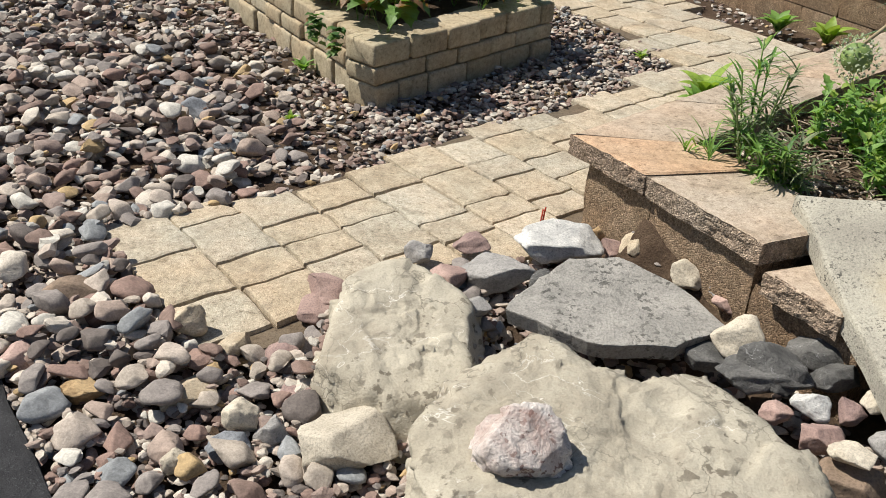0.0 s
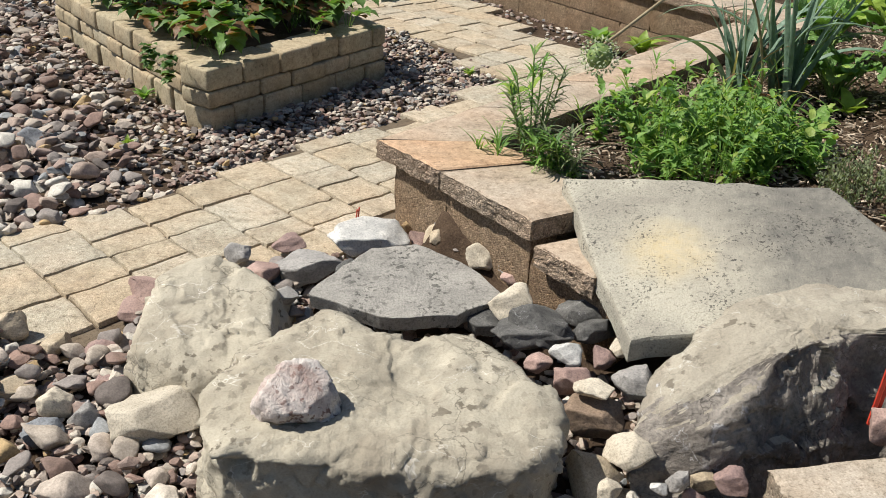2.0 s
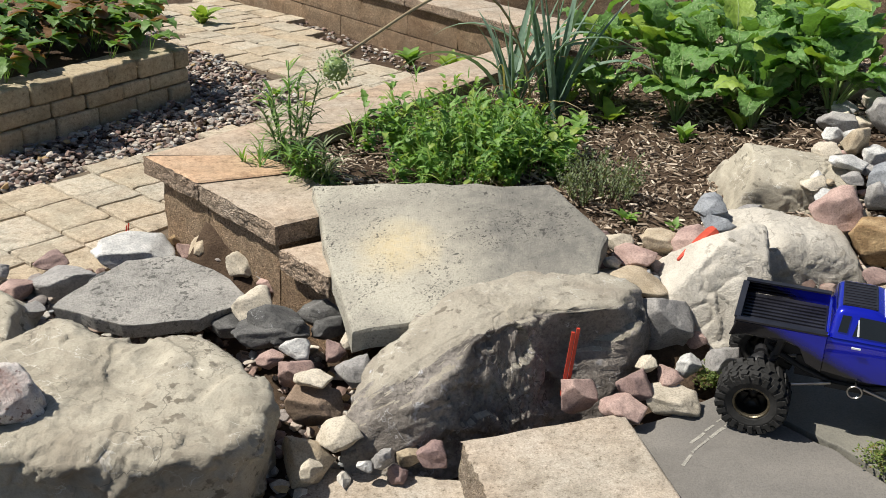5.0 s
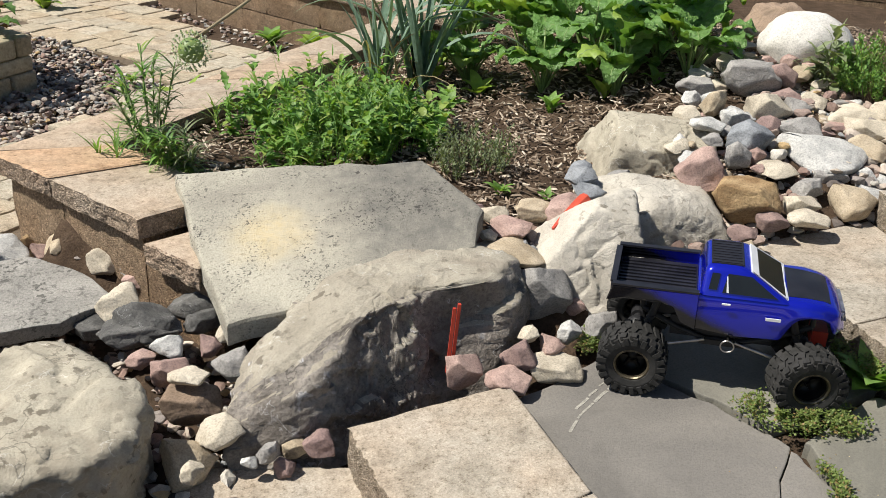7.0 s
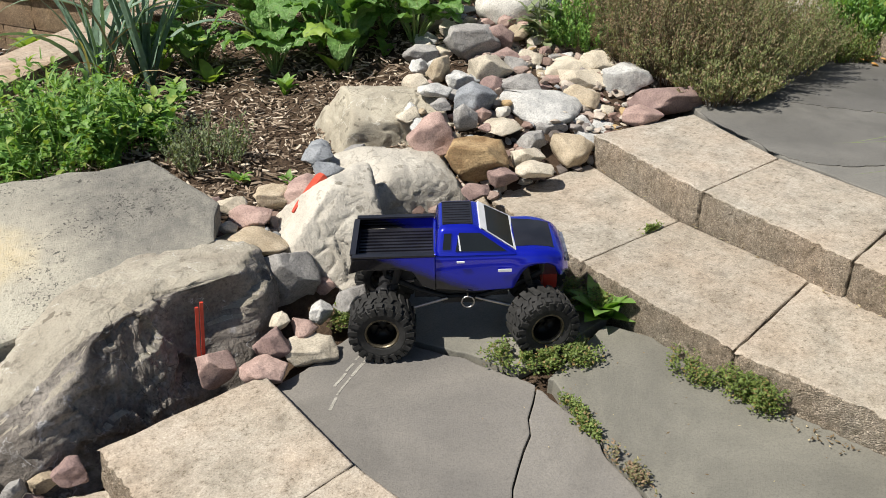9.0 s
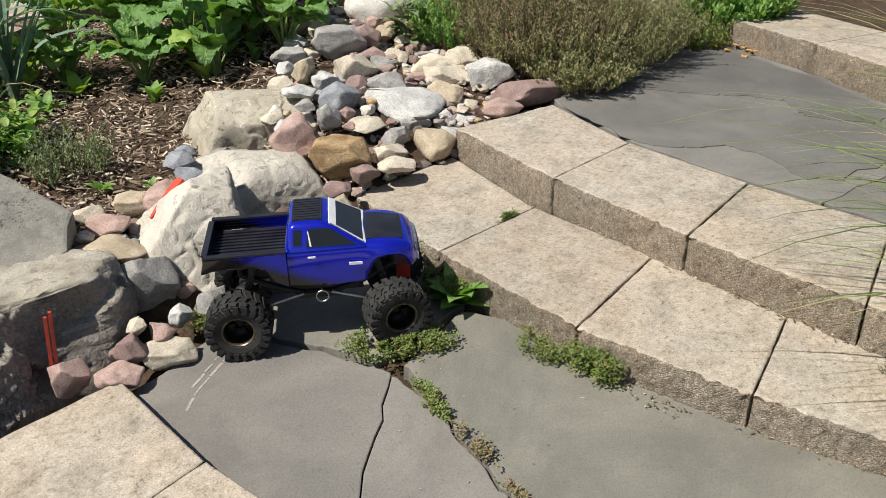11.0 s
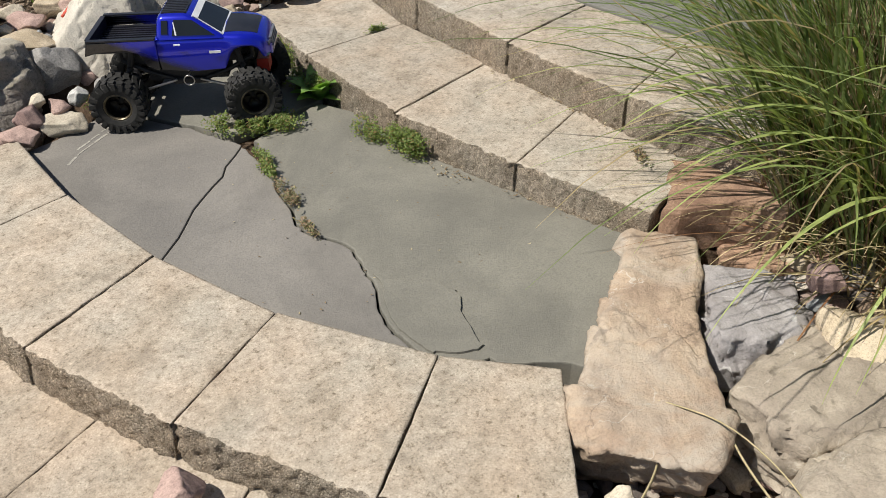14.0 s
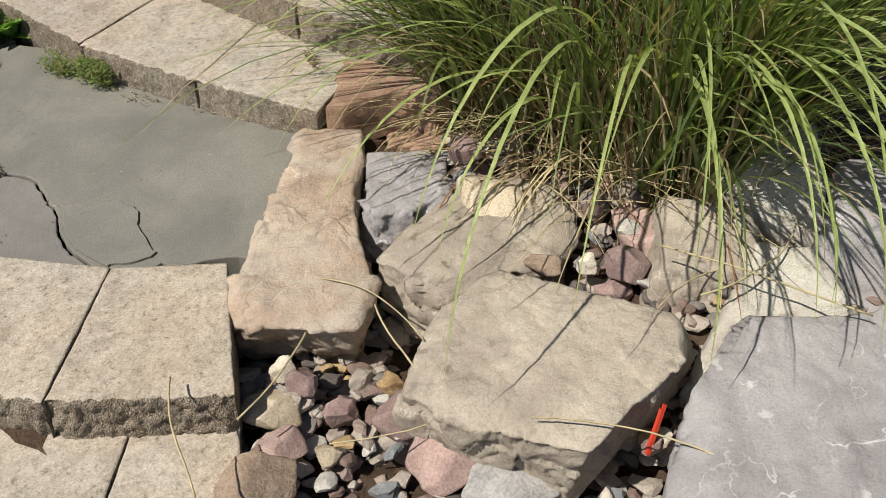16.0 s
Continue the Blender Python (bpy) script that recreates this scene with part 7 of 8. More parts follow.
def seed_stalk():
    """A bent stalk that carries a round seed head."""
    t = tagged(new("allium"), "bent allium stalk with a round pale green seed head", "plant")
    a, c = Vector((1.58, 2.52, 0.1)), Vector((0.80, 1.76, 0.49))
    pts = []
    for k in range(19):
        s = k / 18
        p = a.lerp(c, s)
        p.z += 0.36 * math.sin(math.pi * s ** 0.75) ** 1.0 * (1 - 0.25 * s)
        pts.append(p)
    part("stalk", tube(pts, 0.004), plain_mat("dry_stalk", (0.36, 0.3, 0.18), (0.26, 0.2, 0.12), 30, 0.6), t, "dry tan stalk", True)
    r = random.Random(2)
    f = Foliage()
    o = Vector((0.79, 1.75, 0.465))
    v, _ = ico(3)
    for q in v[::1]:
        d = Vector(q)
        az, pt = math.atan2(d.y, d.x), math.asin(max(-1, min(1, d.z)))
        rad = 0.036 + 0.009 * r.random()
        for i in range(3):
            f.card(o + d * rad, az + r.uniform(-1.2, 1.2), pt + r.uniform(-1.0, 1.0), 0.008, 0.005)
    f.put("seed_head", M_HEAD, t, "round head of many small green buds")
    bm = bmesh.new()
    bmesh.ops.create_icosphere(bm, subdivisions=2, radius=0.031, matrix=Matrix.Translation(o))
    part("seed_core", bm, M_STALK, t, smooth=True)


seed_stalk()


def herb(x, y, spread, height, count, seed, mat=M_HERB, leaf=0.022, label="leafy green herb clump", z=None, name="herb_plant"):
    r = random.Random(seed)
    z = ground_z(x, y) if z is None else z
    t = tagged(new(name), label, "plant")
    for k in range(int(count * 0.58)):
        f = Foliage()
        a, d = r.uniform(0, 6.28), spread * math.sqrt(r.random())
        px, py = x + math.cos(a) * d, y + math.sin(a) * d
        top = height * (1 - 0.55 * (d / spread) ** 2) * r.choice((0.45, 0.6, 0.8, 1.0, 1.1, 1.5))
        lean = r.uniform(0.1, 0.4)
        q = Vector((px + math.cos(a) * lean * top, py + math.sin(a) * lean * top, z + top))
        f.ribbon((px, py, z), a, (q - Vector((px, py, z))).length, 0.003, 78, 8, 3, 0.2)
        kind = r.random()
        for i in range(r.randint(8, 13)):
            s = r.uniform(0.25, 1.05)
            w = Vector((px, py, z)).lerp(q, s)
            if kind < 0.3:
                f.ribbon(w, r.uniform(0, 6.28), leaf * r.uniform(2.0, 3.6), leaf * r.uniform(0.16, 0.3), r.uniform(20, 75), r.uniform(20, 80), 5, 0.3, "blade")
            else:
                f.ribbon(w, r.uniform(0, 6.28), leaf * r.uniform(1.0, 2.3), leaf * r.uniform(0.5, 1.05), r.uniform(-5, 60), r.uniform(20, 80), 5, 0.35, "lobed" if kind < 0.8 else "oval")
        f.put("sprig", mat, t)
    return t


for k, (x, y, sp, h, c) in enumerate([(1.06, 1.95, 0.09, 0.13, 46), (1.2, 1.93, 0.13, 0.17, 110), (1.39, 2.0, 0.12, 0.15, 95), (1.14, 2.13, 0.13, 0.19, 105), (1.33, 2.2, 0.13, 0.17, 95), (1.5, 2.15, 0.09, 0.12, 50), (0.97, 2.25, 0.07, 0.16, 24), (1.24, 2.38, 0.11, 0.13, 60), (1.46, 2.4, 0.1, 0.12, 50)]):
    herb(x, y, sp, h, c, 90 + k, leaf=(0.024, 0.018, 0.028)[k % 3], label=("bright green leafy herb clump in the bed", "parsley-like green herb clump in the bed", "dense green herb clump beside the slab")[k % 3])


def feathery(x, y, height, seed):
    """A tall thin weed with narrow drooping leaflets."""
    r = random.Random(seed)
    z = ground_z(x, y)
    t = tagged(new("weed"), "tall feathery weed with narrow leaves by the wall", "plant")
    t.location = (x, y, z)
    for k in range(7):
        top = Vector((r.uniform(-0.11, 0.11), r.uniform(-0.11, 0.07), height * r.uniform(0.6, 1)))
        stem("stem", (0, 0, -0.01), top, 0.002, t, M_STALK)
        f = Foliage()
        for i in range(38):
            p = Vector((0, 0, 0)).lerp(top, r.uniform(0.25, 1.0))
            f.ribbon(p, r.uniform(0, 6.28), r.uniform(0.04, 0.085), 0.007, r.uniform(10, 50), r.uniform(20, 90), 5, 0.2)
        f.put("leaf", M_SILVER if k % 2 else M_HERB, t)


feathery(0.7, 1.98, 0.36, 3)
feathery(0.78, 1.9, 0.2, 4)
herb(0.74, 1.86, 0.07, 0.07, 18, 121, M_HERB, 0.02, "low green weed beside the wall cap", name="weed")
herb(0.62, 2.02, 0.05, 0.12, 12, 122, M_HERB, 0.024, "broad-leaved green weed beside the wall cap", name="weed")


def sprig_bush(x, y, spread, height, count, seed, mat, label, name="thyme_bush", z=None, leaf=0.006, per=22, upright=0.35):
    """A bushy herb of many thin upright sprigs with tiny leaves."""
    r = random.Random(seed)
    f, w = Foliage(), Foliage()
    for k in range(count):
        a, d = r.uniform(0, 6.28), math.sqrt(r.random())
        px, py = x + math.cos(a) * d * spread[0], y + math.sin(a) * d * spread[1]
        gz = max(ground_z(px, py), 0.235 if px > 2.73 and py < 1.36 else -1.0) if z is None else z
        top = height * (1 - 0.45 * d * d) * r.uniform(0.6, 1.1)
        base = Vector((px, py, gz))
        q = base + Vector((math.cos(a) * upright * d * top + r.uniform(-0.03, 0.03), math.sin(a) * upright * d * top + r.uniform(-0.03, 0.03), top))
        w.ribbon(base, a, (q - base).length, 0.0018, 90 - math.degrees(math.atan(upright * d)), 4, 3, 0.2)
        for i in range(per):
            p = base.lerp(q, r.uniform(0.3, 1.02))
            f.card(p + Vector((r.uniform(-1, 1), r.uniform(-1, 1), 0)) * 0.006, r.uniform(0, 6.28), r.uniform(0.4, 1.45), leaf * r.uniform(1.2, 2.4), leaf * r.uniform(0.7, 1.2))
    t = tagged(new(name), label, "plant")
    tagged(f.put("foliage", mat, t, "tiny leaves on upright sprigs", False), kind="stuff")
    tagged(w.put("woody_growth", M_TWIG, t, "thin woody sprigs"), kind="stuff")
    return t


sprig_bush(2.98, 1.42, (0.23, 0.24), 0.31, 900, 1, M_THYME, "bushy brown-green thyme spreading over the paving", per=56, leaf=0.0045, upright=0.4)
sprig_bush(3.16, 1.36, (0.37, 0.27), 0.28, 1350, 2, M_THYMEGREEN, "bushy olive thyme beside dark bluestone", per=56, leaf=0.0045, upright=0.75)
sprig_bush(3.12, 1.46, (0.35, 0.26), 0.38, 420, 8, M_THYME, "sparse brown thyme flower stalks above the bush", name="thyme_stalks", per=40, leaf=0.0042, upright=0.4)
sprig_bush(2.9, 1.13, (0.13, 0.09), 0.13, 330, 3, M_THYMEGREEN, "low green thyme edge over the flagstone", per=34, upright=0.9)
sprig_bush(3.6, 1.16, (0.09, 0.08), 0.13, 150, 4, M_MAT, "low green weed beside dark bluestone", name="weed")
sprig_bush(1.53, 1.77, (0.1, 0.09), 0.15, 90, 5, M_SILVER, "thin grey-green sprig bush in mulch", name="lavender", per=26)
sprig_bush(2.8, 1.63, (0.08, 0.09), 0.19, 190, 6, M_HERB, "feathery dark green herb behind the stones", name="herb_plant", leaf=0.008, per=34, upright=0.6)
sprig_bush(3.86, 1.2, (0.13, 0.16), 0.26, 240, 9, M_HERB, "dark green leafy shrub at the end of the step", name="shrub", leaf=0.016, per=26, upright=0.6)
herb(2.71, 1.72, 0.05, 0.17, 18, 133, M_SILVER, 0.034, "pale green sage plant behind the stones", name="sage")
sprig_bush(2.25, 3.9, (0.4, 0.35), 0.18, 260, 7, M_THYME, "grey-green herb patch at the far end of the bed", name="herb_patch", leaf=0.012)


def creeper(x, y, sx, sy, rz, count, seed, z=None, label="creeping green weed mat in a paving joint", mat=M_MAT, h=0.018, leaf=0.0052):
    r = random.Random(seed)
    f = Foliage()
    c, s = math.cos(radians(rz)), math.sin(radians(rz))
    for k in range(int(count * 1.9)):
        u, v = r.gauss(0, 0.42), r.gauss(0, 0.42)
        if u * u + v * v > 0.9 - 0.5 * r.random():
            continue
        u, v = u * sx, v * sy
        px, py = x + c * u - s * v, y + s * u + c * v
        if noise.noise(Vector((px * 26, py * 26, seed))) + 0.6 * noise.noise(Vector((px * 70, py * 70, seed))) < -0.12:
            continue
        f.card((px, py, (-0.014 + 0.07 * (min(px, 2.02) - 1.35) if z is None else z) + r.uniform(0, h)), r.uniform(0, 6.28), r.uniform(-0.1, 0.9), leaf * r.uniform(0.8, 1.8), leaf * r.uniform(0.6, 1.2))
    ob = tagged(f.put("creeping_weed", mat, None, "", False), label, "weed", kind="stuff")
    return ob


creeper(1.735, 0.635, 0.14, 0.075, -35, 5200, 1, h=0.025)
creeper(1.66, 0.45, 0.09, 0.025, 75, 700, 2)
creeper(1.63, 0.3, 0.09, 0.022, 80, 500, 3, label="reddish creeping weed in a paving crack", mat=M_THYME)
creeper(1.6, 0.17, 0.08, 0.012, 85, 160, 13, label="thin moss line in a paving crack", mat=M_THYME, h=0.008)
creeper(1.965, 0.98, 0.045, 0.2, 8, 4200, 4, h=0.06, label="creeping green weed along the lower step")
creeper(1.935, 0.74, 0.04, 0.13, 8, 2400, 5, h=0.045, label="creeping green weed along the lower step")
creeper(1.935, 0.41, 0.06, 0.08, 0, 1500, 6, h=0.03, label="sprawling green weed at the foot of the step")
creeper(1.945, 0.29, 0.05, 0.08, 0, 1900, 7, h=0.05, label="sprawling green weed at the foot of the step")
creeper(1.5, 1.0, 0.07, 0.04, 30, 900, 8, h=0.03, label="low green weed between stones and flagstone")
creeper(1.78, 1.15, 0.06, 0.03, 30, 400, 9, h=0.03, label="low green weed under the rocks")
creeper(2.2, 0.775, 0.05, 0.012, 0, 220, 10, z=0.118, h=0.014, label="small green weed in a step joint")
creeper(2.22, -0.16, 0.08, 0.02, 60, 120, 11, z=0.118, label="dry moss against the upper step", mat=M_THYME)


def broad_herb(x, y, size, seed, z=0.02):
    r = random.Random(seed)
    t = tagged(new("broadleaf_weed"), "bright green broad-leaved weed beside the step", "plant")
    t.location = (x, y, z)
    for k in range(16):
        f = Foliage()
        f.ribbon((0, 0, 0), 2.4 * k, size * r.uniform(0.7, 1.15), size * 0.5, r.uniform(25, 75), r.uniform(30, 70), 6, 0.25, "oval", 0, 0.002)
        f.put("leaf", M_HERB, t)


broad_herb(1.94, 0.665, 0.1, 4)


def strawberry():
    a, e1, e2 = Vector((-0.265, 2.85)), Vector((0.66, 0.75)), Vector((-0.56, 0.83))
    r = random.Random(8)
    for k in range(66):
        u, v = r.uniform(0.08, 0.88), r.uniform(0.09, 1.45)
        if u > 0.62 and v > 0.75:
            continue
        p = a + e1 * u + e2 * v
        plant = tagged(new("strawberry_plant"), "green strawberry plant with some withered leaves", "plant", "strawberry plants")
        for i in range(6):
            t = Foliage()
            az = r.uniform(0, 6.28)
            h = r.uniform(0.06, 0.19)
            q = Vector((p.x + math.cos(az) * h * 0.6, p.y + math.sin(az) * h * 0.6, 0.07 + h))
            t.ribbon((p.x, p.y, 0.06), az, h * 1.15, 0.003, 62, 5, 3)
            for j in (-1, 0, 1):
                t.ribbon(q, az + j * 0.95, r.uniform(0.06, 0.115), r.uniform(0.06, 0.09), r.uniform(-10, 40), r.uniform(30, 95), 7, 0.35, "lobed")
            t.put("leaf", M_STRAW, plant)
    for p, q in (((-0.33, 2.98), 0.02), ((-0.42, 3.1), -0.03)):
        t = Foliage()
        for i in range(7):
            az = r.uniform(3.2, 5.2)
            for j in (-1, 0, 1):
                t.ribbon((p[0] - 0.07, p[1] - 0.07, 0.1 + r.uniform(-0.07, 0.03)), az + j * 0.9, 0.045, 0.035, r.uniform(0, 40), 60, 5, 0.3, "lobed")
        t.ribbon((p[0], p[1], 0.1), 3.9, 0.28, 0.004, 20, 120, 8)
        tagged(t.put("strawberry_runner", M_STRAW), "strawberry runner hanging over the planter edge", "plant")


strawberry()
for k, (x, y, s, z) in enumerate([(0.4, 5.07, 0.16, -0.11), (0.12, 5.25, 0.12, -0.11), (0.74, 3.55, 0.05, -0.11), (1.45, 4.1, 0.13, -0.11), (1.62, 3.95, 0.15, -0.11), (-0.57, 3.22, 0.07, -0.13), (-0.53, 2.72, 0.04, -0.13), (0.86, 3.02, 0.11, -0.11), (0.9, 3.1, 0.16, -0.11)]):
    seedling(x, y, s, 150 + k, M_HERB if k % 2 else M_CHARDPALE, "small green weed growing between pavers", z, 11, "weed")


def grass_clump(x, y, seed):
    """Tall arching ornamental grass: many blades, bright young ones, tan stems and dry thatch."""
    r = random.Random(seed)
    t = tagged(new("ornamental_grass"), "large clump of arching green ornamental grass with dry thatch", "plant")
    f, d, s = Foliage(), Foliage(), Foliage()
    tufts = [(x + r.uniform(-0.22, 0.24), y + r.uniform(-0.34, 0.32)) for _ in range(50)]
    for k in range(1900):
        tx, ty = r.choice(tufts)
        bx, by = tx + r.gauss(0, 0.016), ty + r.gauss(0, 0.016)
        q = min(1.0, math.hypot((bx - x) / 0.25, (by - y) / 0.34))
        out = math.atan2(by - y, bx - x) + r.gauss(0, 0.7)
        f.ribbon((bx, by, ground_z(bx, by) - 0.01), out, r.uniform(0.45, 1.0), r.uniform(0.004, 0.011), 89 - 28 * q * r.random(), r.uniform(15, 100), 10, 0.35, "blade", r.uniform(-0.6, 0.6))
    for k in range(150):
        a = r.uniform(1.5, 3.0)
        bx, by = x + math.cos(a) * 0.2 + r.gauss(0, 0.04), y + math.sin(a) * 0.26 + r.gauss(0, 0.04)
        f.ribbon((bx, by, ground_z(bx, by) - 0.01), a + r.gauss(0, 0.3), r.uniform(0.7, 1.15), r.uniform(0.003, 0.007), r.uniform(58, 80), r.uniform(70, 105), 12, 0.35, "blade", r.uniform(-0.6, 0.6))
    f.put("blades", M_GRASS, t, "dense mid green grass blades")
    for k in range(2900):
        tx, ty = r.choice(tufts)
        bx, by = tx + r.gauss(0, 0.024), ty + r.gauss(0, 0.024)
        s.ribbon((bx, by, ground_z(bx, by) - 0.01), r.uniform(0, 6.28), r.uniform(0.15, 0.58), r.uniform(0.003, 0.006), r.uniform(66, 90), r.uniform(0, 40), 5, 0.5)
    s.put("stems", M_STEMS, t, "tan upright stems at the base")
    for k in range(900):
        a = r.uniform(0, 6.28)
        q = 0.45 + 0.75 * r.random()
        bx, by = x + math.cos(a) * q * 0.29, y + math.sin(a) * q * 0.38
        d.ribbon((bx, by, ground_z(bx, by) + 0.03 + r.uniform(0, 0.07)), a + r.gauss(0, 1.1), r.uniform(0.12, 0.42), r.uniform(0.002, 0.0045), r.uniform(-5, 60), r.uniform(20, 80), 7, 0.3)
    d.put("thatch", M_DRY, t, "dry tan thatch round the base")
    for k in range(44):
        long = k % 2
        a = r.uniform(3.35, 4.4) if long else r.uniform(2.6, 4.9)
        b = Foliage()
        bx, by = x + math.cos(a) * 0.18, y + math.sin(a) * 0.26
        b.ribbon((bx, by, ground_z(bx, by)), a + r.gauss(0, 0.2 if long else 0.35), r.uniform(0.95, 1.3) if long else r.uniform(0.6, 0.95), r.uniform(0.009, 0.015), r.uniform(74, 88) if long else r.uniform(66, 84), r.uniform(145, 178) if long else r.uniform(95, 160), 18, 0.4, "blade", r.uniform(-0.4, 0.4))
        b.put("young_blade", M_GRASSBRIGHT, t, "bright yellow-green arching blade")


grass_clump(2.56, -0.75, 5)


def straw_pieces():
    """Dry stalks fallen on the stones below the grass."""
    r = random.Random(15)
    for (x, y, z, a, ln) in ((1.54, -0.87, -0.04, -0.75, 0.55), (1.7, -1.12, 0.06, -1.0, 0.3), (1.45, -0.62, 0.01, -2.3, 0.2), (1.75, -0.62, 0.02, -1.2, 0.22), (1.93, -1.16, 0.06, 0.2, 0.26), (2.05, -1.2, 0.1, -0.6, 0.3), (1.2, -0.36, -0.1, -0.6, 0.14), (1.8, -0.72, 0.0, -2.2, 0.25), (1.72, -0.66, -0.02, -2.6, 0.22), (2.1, -1.1, 0.12, -1.5, 0.28)):
        pts, bend, head, p = [], r.uniform(-1.6, 1.6), a, Vector((x, y, z + 0.01))
        for k in range(12):
            pts.append(p + Vector((0, 0, 0.012 * math.sin(k / 11 * math.pi))))
            p = p + Vector((math.cos(head), math.sin(head), 0)) * ln * 1.2 / 11
            head += bend / 11 + r.uniform(-0.06, 0.06)
        tagged(part("dry_stalk", tube(pts, r.uniform(0.0011, 0.002), 5), M_DRY, smooth=True), "pale dry grass stalk lying on stones", "stalk", "fallen dry stalks")


straw_pieces()


# bark mulch over the bed
def mulch():
    r = np.random.RandomState(3)
    m, nt, b = bsdf("bark_mulch", 0.9, spec=0.2)
    rnd = nt.nodes.new("ShaderNodeNewGeometry").outputs["Random Per Island"]
    col = ramp(nt, rnd, [(0, (0.13, 0.095, 0.066)), (0.4, (0.25, 0.19, 0.14)), (0.75, (0.42, 0.335, 0.25)), (1, (0.66, 0.57, 0.46))])
    col = mix(nt, 0.8, col, ramp(nt, tex(nt, world_pos(nt), 150, 4), [(0.3, (0.6, 0.6, 0.6)), (0.7, (1.2, 1.2, 1.2))]), "MULTIPLY")
    nt.links.new(col, b.inputs["Base Color"])
    vs, fs, n = [], [], 0
    for k in range(26000):
        x, y = r.uniform(0.7, 3.6), r.uniform(1.35, 4.2)
        s1 = (x - 0.6) * 0.687 - (y - 2.09) * 0.727
        if s1 < 0.03 or (x - 0.74) * 0.63 + (y - 1.62) * 0.78 < 0.02 or x > 2.2 and y < 1.62:
            continue
        ln, w, h = 0.008 + 0.05 * r.beta(1.0, 2.6), r.uniform(0.0018, 0.0065), r.uniform(0.0008, 0.0025)
        mtx = np.array(Euler((r.normal(0, 0.45), r.normal(0, 0.3), r.uniform(0, 6.28))).to_matrix())
        c = np.array([(i * ln / 2 * (0.7 if j > 0 else 1), j * w / 2, q * h) for i in (-1, 1) for j in (-1, 1) for q in (-1, 1)])
        vs.append(c @ mtx.T + (x, y, ground_z(x, y) + 0.012 + r.uniform(0, 0.01)))
        fs += [(n, n + 1, n + 3, n + 2), (n + 4, n + 6, n + 7, n + 5), (n, n + 4, n + 5, n + 1), (n + 2, n + 3, n + 7, n + 6), (n, n + 2, n + 6, n + 4), (n + 1, n + 5, n + 7, n + 3)]
        n += 8
    tagged(link("bark_mulch", mesh_of("bark_mulch", np.concatenate(vs), fs, m)), "brown shredded bark mulch covering the garden bed", "mulch", kind="stuff")


mulch()


def leaf_litter():
    """Dry bits gathered at the foot of the steps and in the paving joints."""
    r = random.Random(52)
    f = Foliage()
    for k in range(420):
        y = r.uniform(-0.3, 1.05)
        x = 1.955 + 0.13 * ss(0.2, -0.3, y) + 0.05 * ss(0.6, 1.1, y) - abs(r.gauss(0, 0.014)) + 0.006
        if noise.noise(Vector((x * 9, y * 9, 2))) < -0.05:
            continue
        f.card((x, y, -0.015 + 0.07 * (x - 1.35) + r.uniform(0, 0.005)), r.uniform(0, 6.28), r.uniform(-0.1, 0.35), r.uniform(0.004, 0.014), r.uniform(0.002, 0.005))
    for k in range(160):
        y = r.uniform(-0.3, 1.1)
        x = 2.275 + 0.09 * ss(0.4, 1.15, y) + 0.04 * ss(0.0, -0.4, y) - abs(r.gauss(0, 0.01)) + 0.008
        f.card((x, y, 0.1245 + r.uniform(0, 0.004)), r.uniform(0, 6.28), r.uniform(-0.1, 0.3), r.uniform(0.005, 0.016), r.uniform(0.003, 0.006))
    for k in range(60):
        x, y = r.uniform(1.35, 1.95), r.uniform(-0.2, 0.6)
        f.card((x, y, -0.0175 + 0.07 * (x - 1.35)), r.uniform(0, 6.28), r.uniform(0.0, 0.15), r.uniform(0.003, 0.01), r.uniform(0.0015, 0.004))
    tagged(f.put("leaf_litter", M_STEMS, None, "", False), "dry leaf bits and husks along the foot of the steps", "leaf litter", kind="stuff")


leaf_litter()


def curled_leaves():
    """A few curled orange leaves caught at the foot of the third step."""
    r = random.Random(77)
    for k in range(9):
        f = Foliage()
        f.ribbon((3.61 + r.uniform(-0.05, 0.05), 1.03 + r.uniform(-0.07, 0.07), 0.258 + r.uniform(0, 0.012)), r.uniform(0, 6.28), r.uniform(0.03, 0.05), r.uniform(0.016, 0.026), r.uniform(-5, 30), r.uniform(30, 90), 5, 0.4)
        tagged(f.put("dry_leaf", M_ORANGE), "curled dry orange-brown leaf on bluestone", "leaf", "dry fallen leaves")


curled_leaves()

# ---- drain pipe under the sandstone ----
def drain_pipe():
    a, e = Vector((2.135, -0.305, 0.052)), Vector((0.8, 0.55, 0.05)).normalized()
    m = Matrix.Translation(a) @ e.to_track_quat("Z", "Y").to_matrix().to_4x4()
    bm = bmesh.new()
    rows = []
    for z, rad in ((0.12, 0.03), (0.0, 0.03), (-0.003, 0.033), (0.0, 0.036), (0.012, 0.036), (0.016, 0.033), (0.022, 0.033), (0.026, 0.036), (0.04, 0.036), (0.12, 0.036)):
        rows.append([bm.verts.new(m @ Vector((rad * math.cos(2 * math.pi * i / 28), rad * math.sin(2 * math.pi * i / 28), z))) for i in range(28)])
    for p, q in zip(rows, rows[1:]):
        for i in range(28):
            bm.faces.new((p[i], p[(i + 1) % 28], q[(i + 1) % 28], q[i]))
    tagged(part("drain_pipe", bm, plain_mat("black_pipe", (0.022, 0.022, 0.022), (0.014, 0.014, 0.014), 40, 0.55), smooth=True), "black ribbed drain pipe end under red sandstone", "pipe")


drain_pipe()

# ---- small things ----
M_RED = plain_mat("red_stake", (0.55, 0.06, 0.03), (0.38, 0.035, 0.02), 40, 0.45)


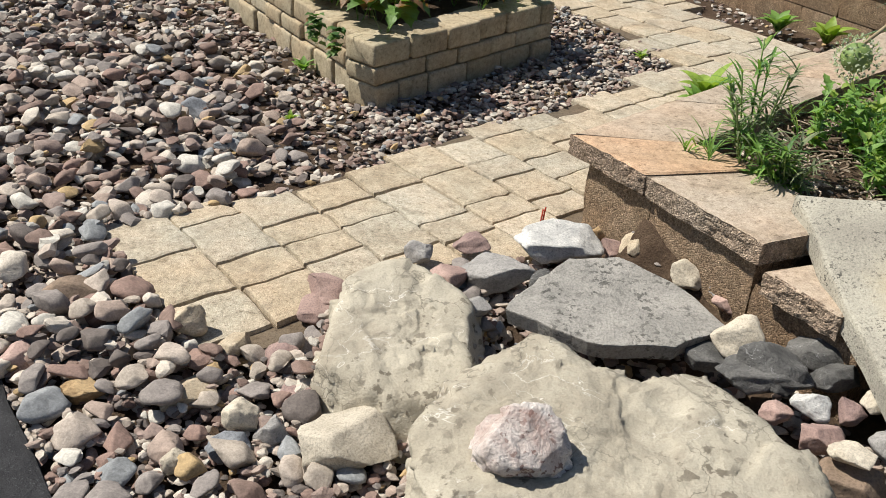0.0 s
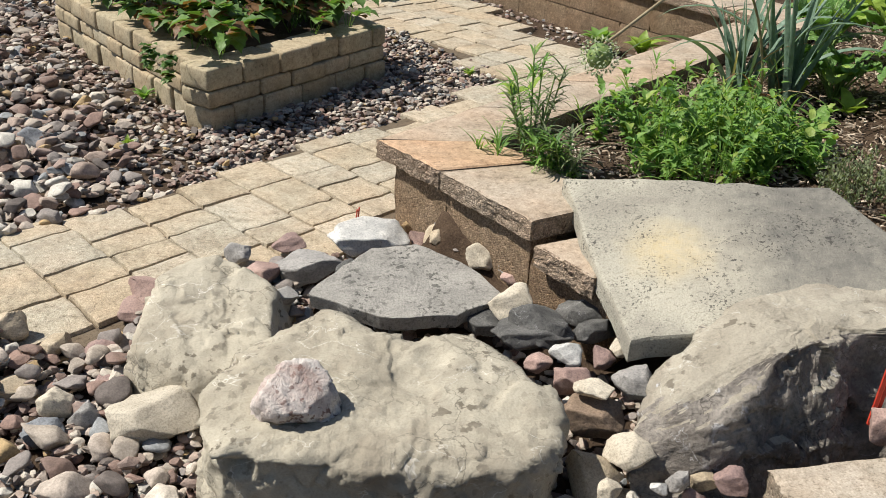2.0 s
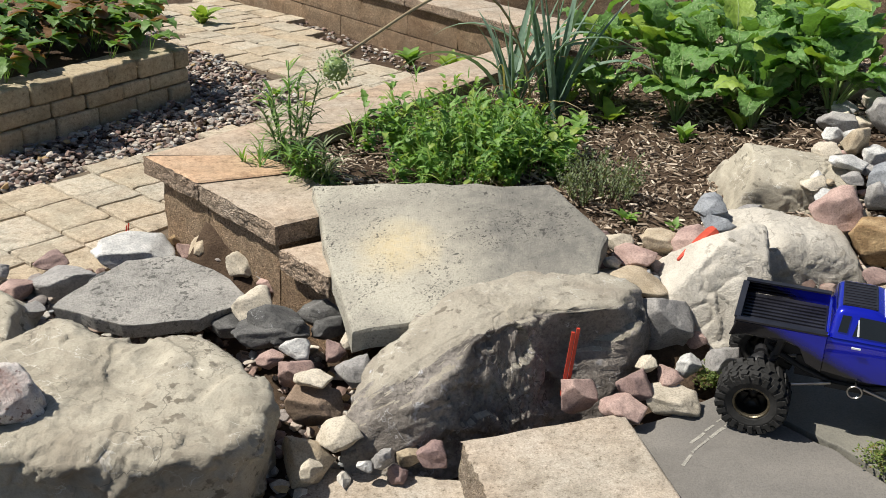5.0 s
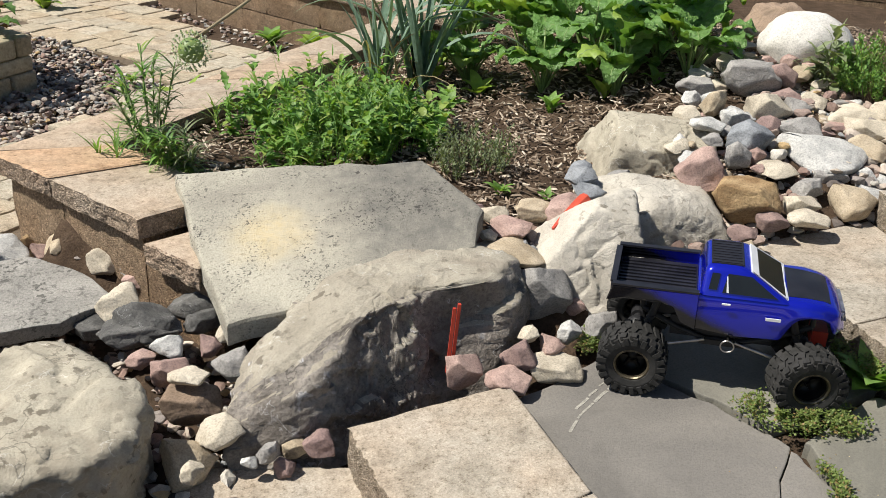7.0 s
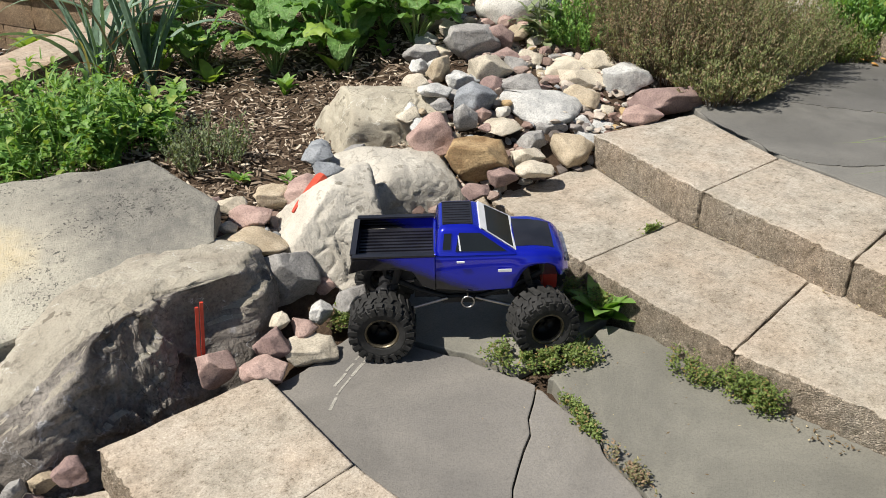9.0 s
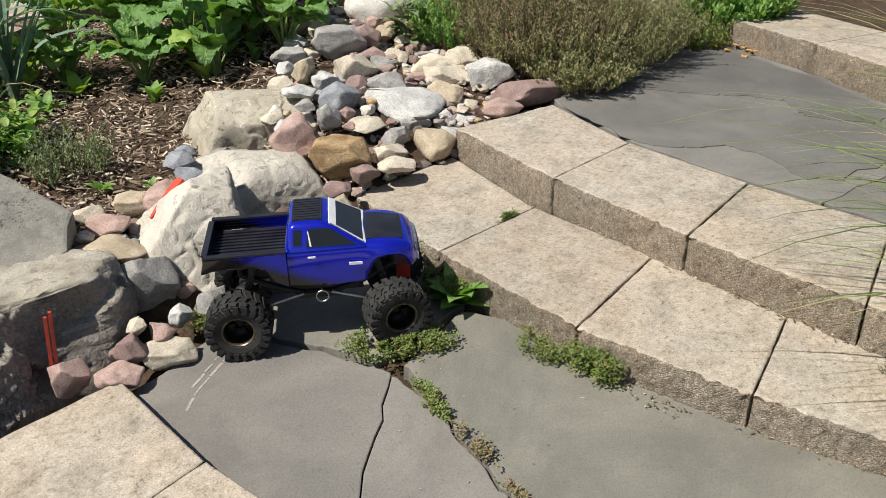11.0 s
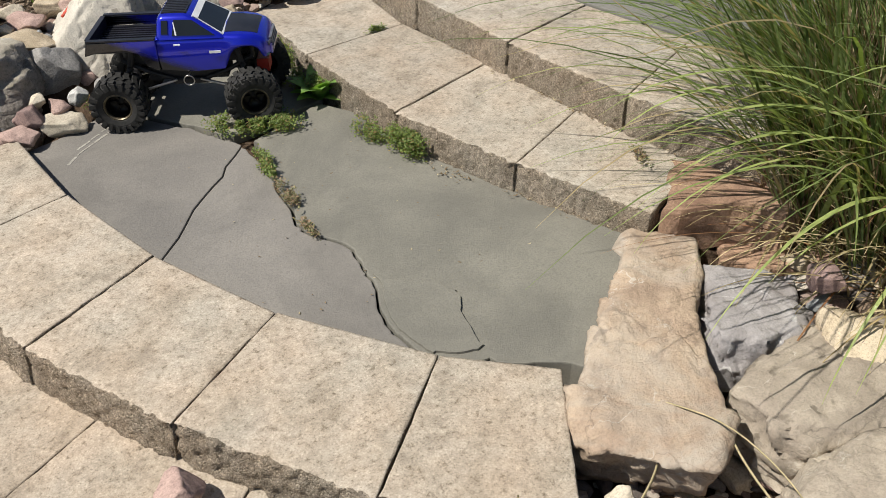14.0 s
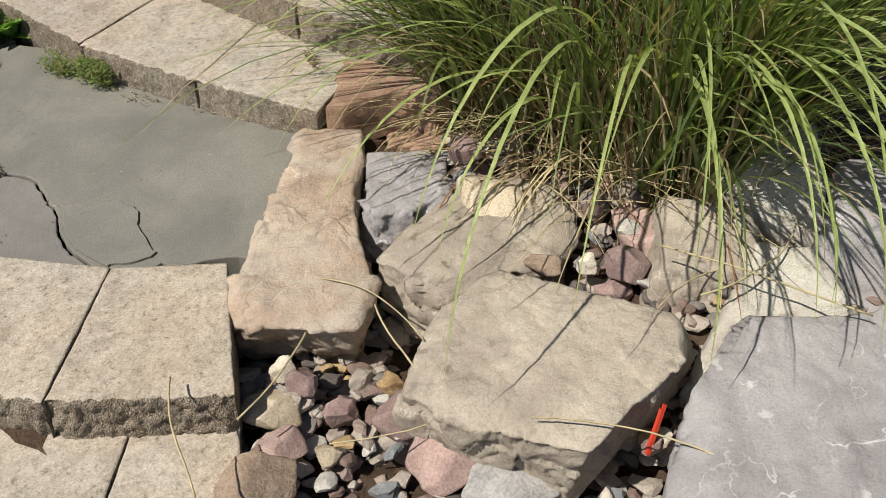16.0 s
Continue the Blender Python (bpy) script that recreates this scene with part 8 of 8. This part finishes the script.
def stake(p, q, w, label):
    """A split red stake: two slim flat strips side by side."""
    p, q = Vector(p), Vector(q)
    d = (q - p).normalized()
    s = d.cross(Vector((0.3, -1, 0))).normalized() * w
    bm = bmesh.new()
    for k in (-0.55, 0.55):
        cyl(bm, p + s * k, q + s * k + d * 0.006 * k, w * 0.42, 4)
    return tagged(part("garden_stake", bm, M_RED), label, "stake", "red stakes")


stake((1.163, 0.985, 0.0), (1.172, 0.99, 0.145), 0.0105, "split red stake standing before a grey boulder")
stake((0.236, 2.02, -0.11), (0.242, 2.02, -0.045), 0.005, "short red stake among stones by the pavers")
stake((-0.185, 1.66, -0.12), (-0.18, 1.665, -0.045), 0.006, "short red stake behind a limestone boulder")
stake((1.83, -1.25, -0.03), (1.872, -1.243, 0.032), 0.011, "orange red stake between two large boulders")
stake((2.4, -1.05, 0.12), (2.43, -1.04, 0.27), 0.012, "dull red stake half hidden in grass")


def spade_tip():
    """A tapered plastic blade leaning on the boulder."""
    a, b = Vector((1.511, 1.246, 0.155)), Vector((1.623, 1.297, 0.205))
    e = (b - a).normalized()
    w = e.cross(Vector((0.2, -0.5, 0.85))).normalized()
    n = w.cross(e).normalized()
    bm = bmesh.new()
    rings = []
    for s, half in ((0.0, 0.004), (0.25, 0.009), (0.7, 0.014), (0.92, 0.015), (1.0, 0.011)):
        c = a.lerp(b, s)
        rings.append([bm.verts.new(c + w * half * u + n * v) for u, v in ((-1, 0), (0, 0.005), (1, 0), (0, -0.003))])
    for p, q in zip(rings, rings[1:]):
        for k in range(4):
            bm.faces.new((p[k], p[(k + 1) % 4], q[(k + 1) % 4], q[k]))
    bm.faces.new(rings[0][::-1])
    bm.faces.new(rings[-1])
    tagged(part("orange_marker", bm, plain_mat("orange_plastic", (0.6, 0.11, 0.06), (0.46, 0.06, 0.035), 40, 0.4)), "orange red plastic blade lying against a pale boulder", "marker")


spade_tip()
boulder("boulder", [(3.55, 1.5), (3.65, 1.75), (3.95, 1.75), (4.1, 1.5), (3.9, 1.35)], 0.42, 0.1, M_PALE, "pale pinkish boulder behind the thyme", (0.0, 0.1), 0.04, 0.06, 0.05, 0.02, 21)
boulder("boulder", [(2.9, 2.3), (3.0, 2.55), (3.25, 2.5), (3.2, 2.25)], 0.4, 0.1, M_STONES["brown"], "dull grey brown boulder behind the chard", (0.0, 0.1), 0.04, 0.06, 0.05, 0.02, 22)


def far_wall():
    """Brick-brown wall that closes the bed far behind."""
    thing = tagged(new("wall_back"), "orange brown block wall behind the garden bed", "wall", kind="structure")
    a, e = Vector((2.3, 5.4)), Vector((0.82, -0.57))
    m = Vector((0.57, 0.82))
    for row in range(3):
        for k in range(9):
            s = 0.4 * k + (0.2 if row % 2 else 0)
            a0, a1 = a + e * s, a + e * (s + 0.395)
            wall_block([tuple(a0), tuple(a1), tuple(a1 + m * 0.2), tuple(a0 + m * 0.2)], 0.55 - 0.2 * row, 0.197, M_WALL, "block", thing, 240 + k + row * 9, 0.004, 0.005, 0.002, 4)


far_wall()
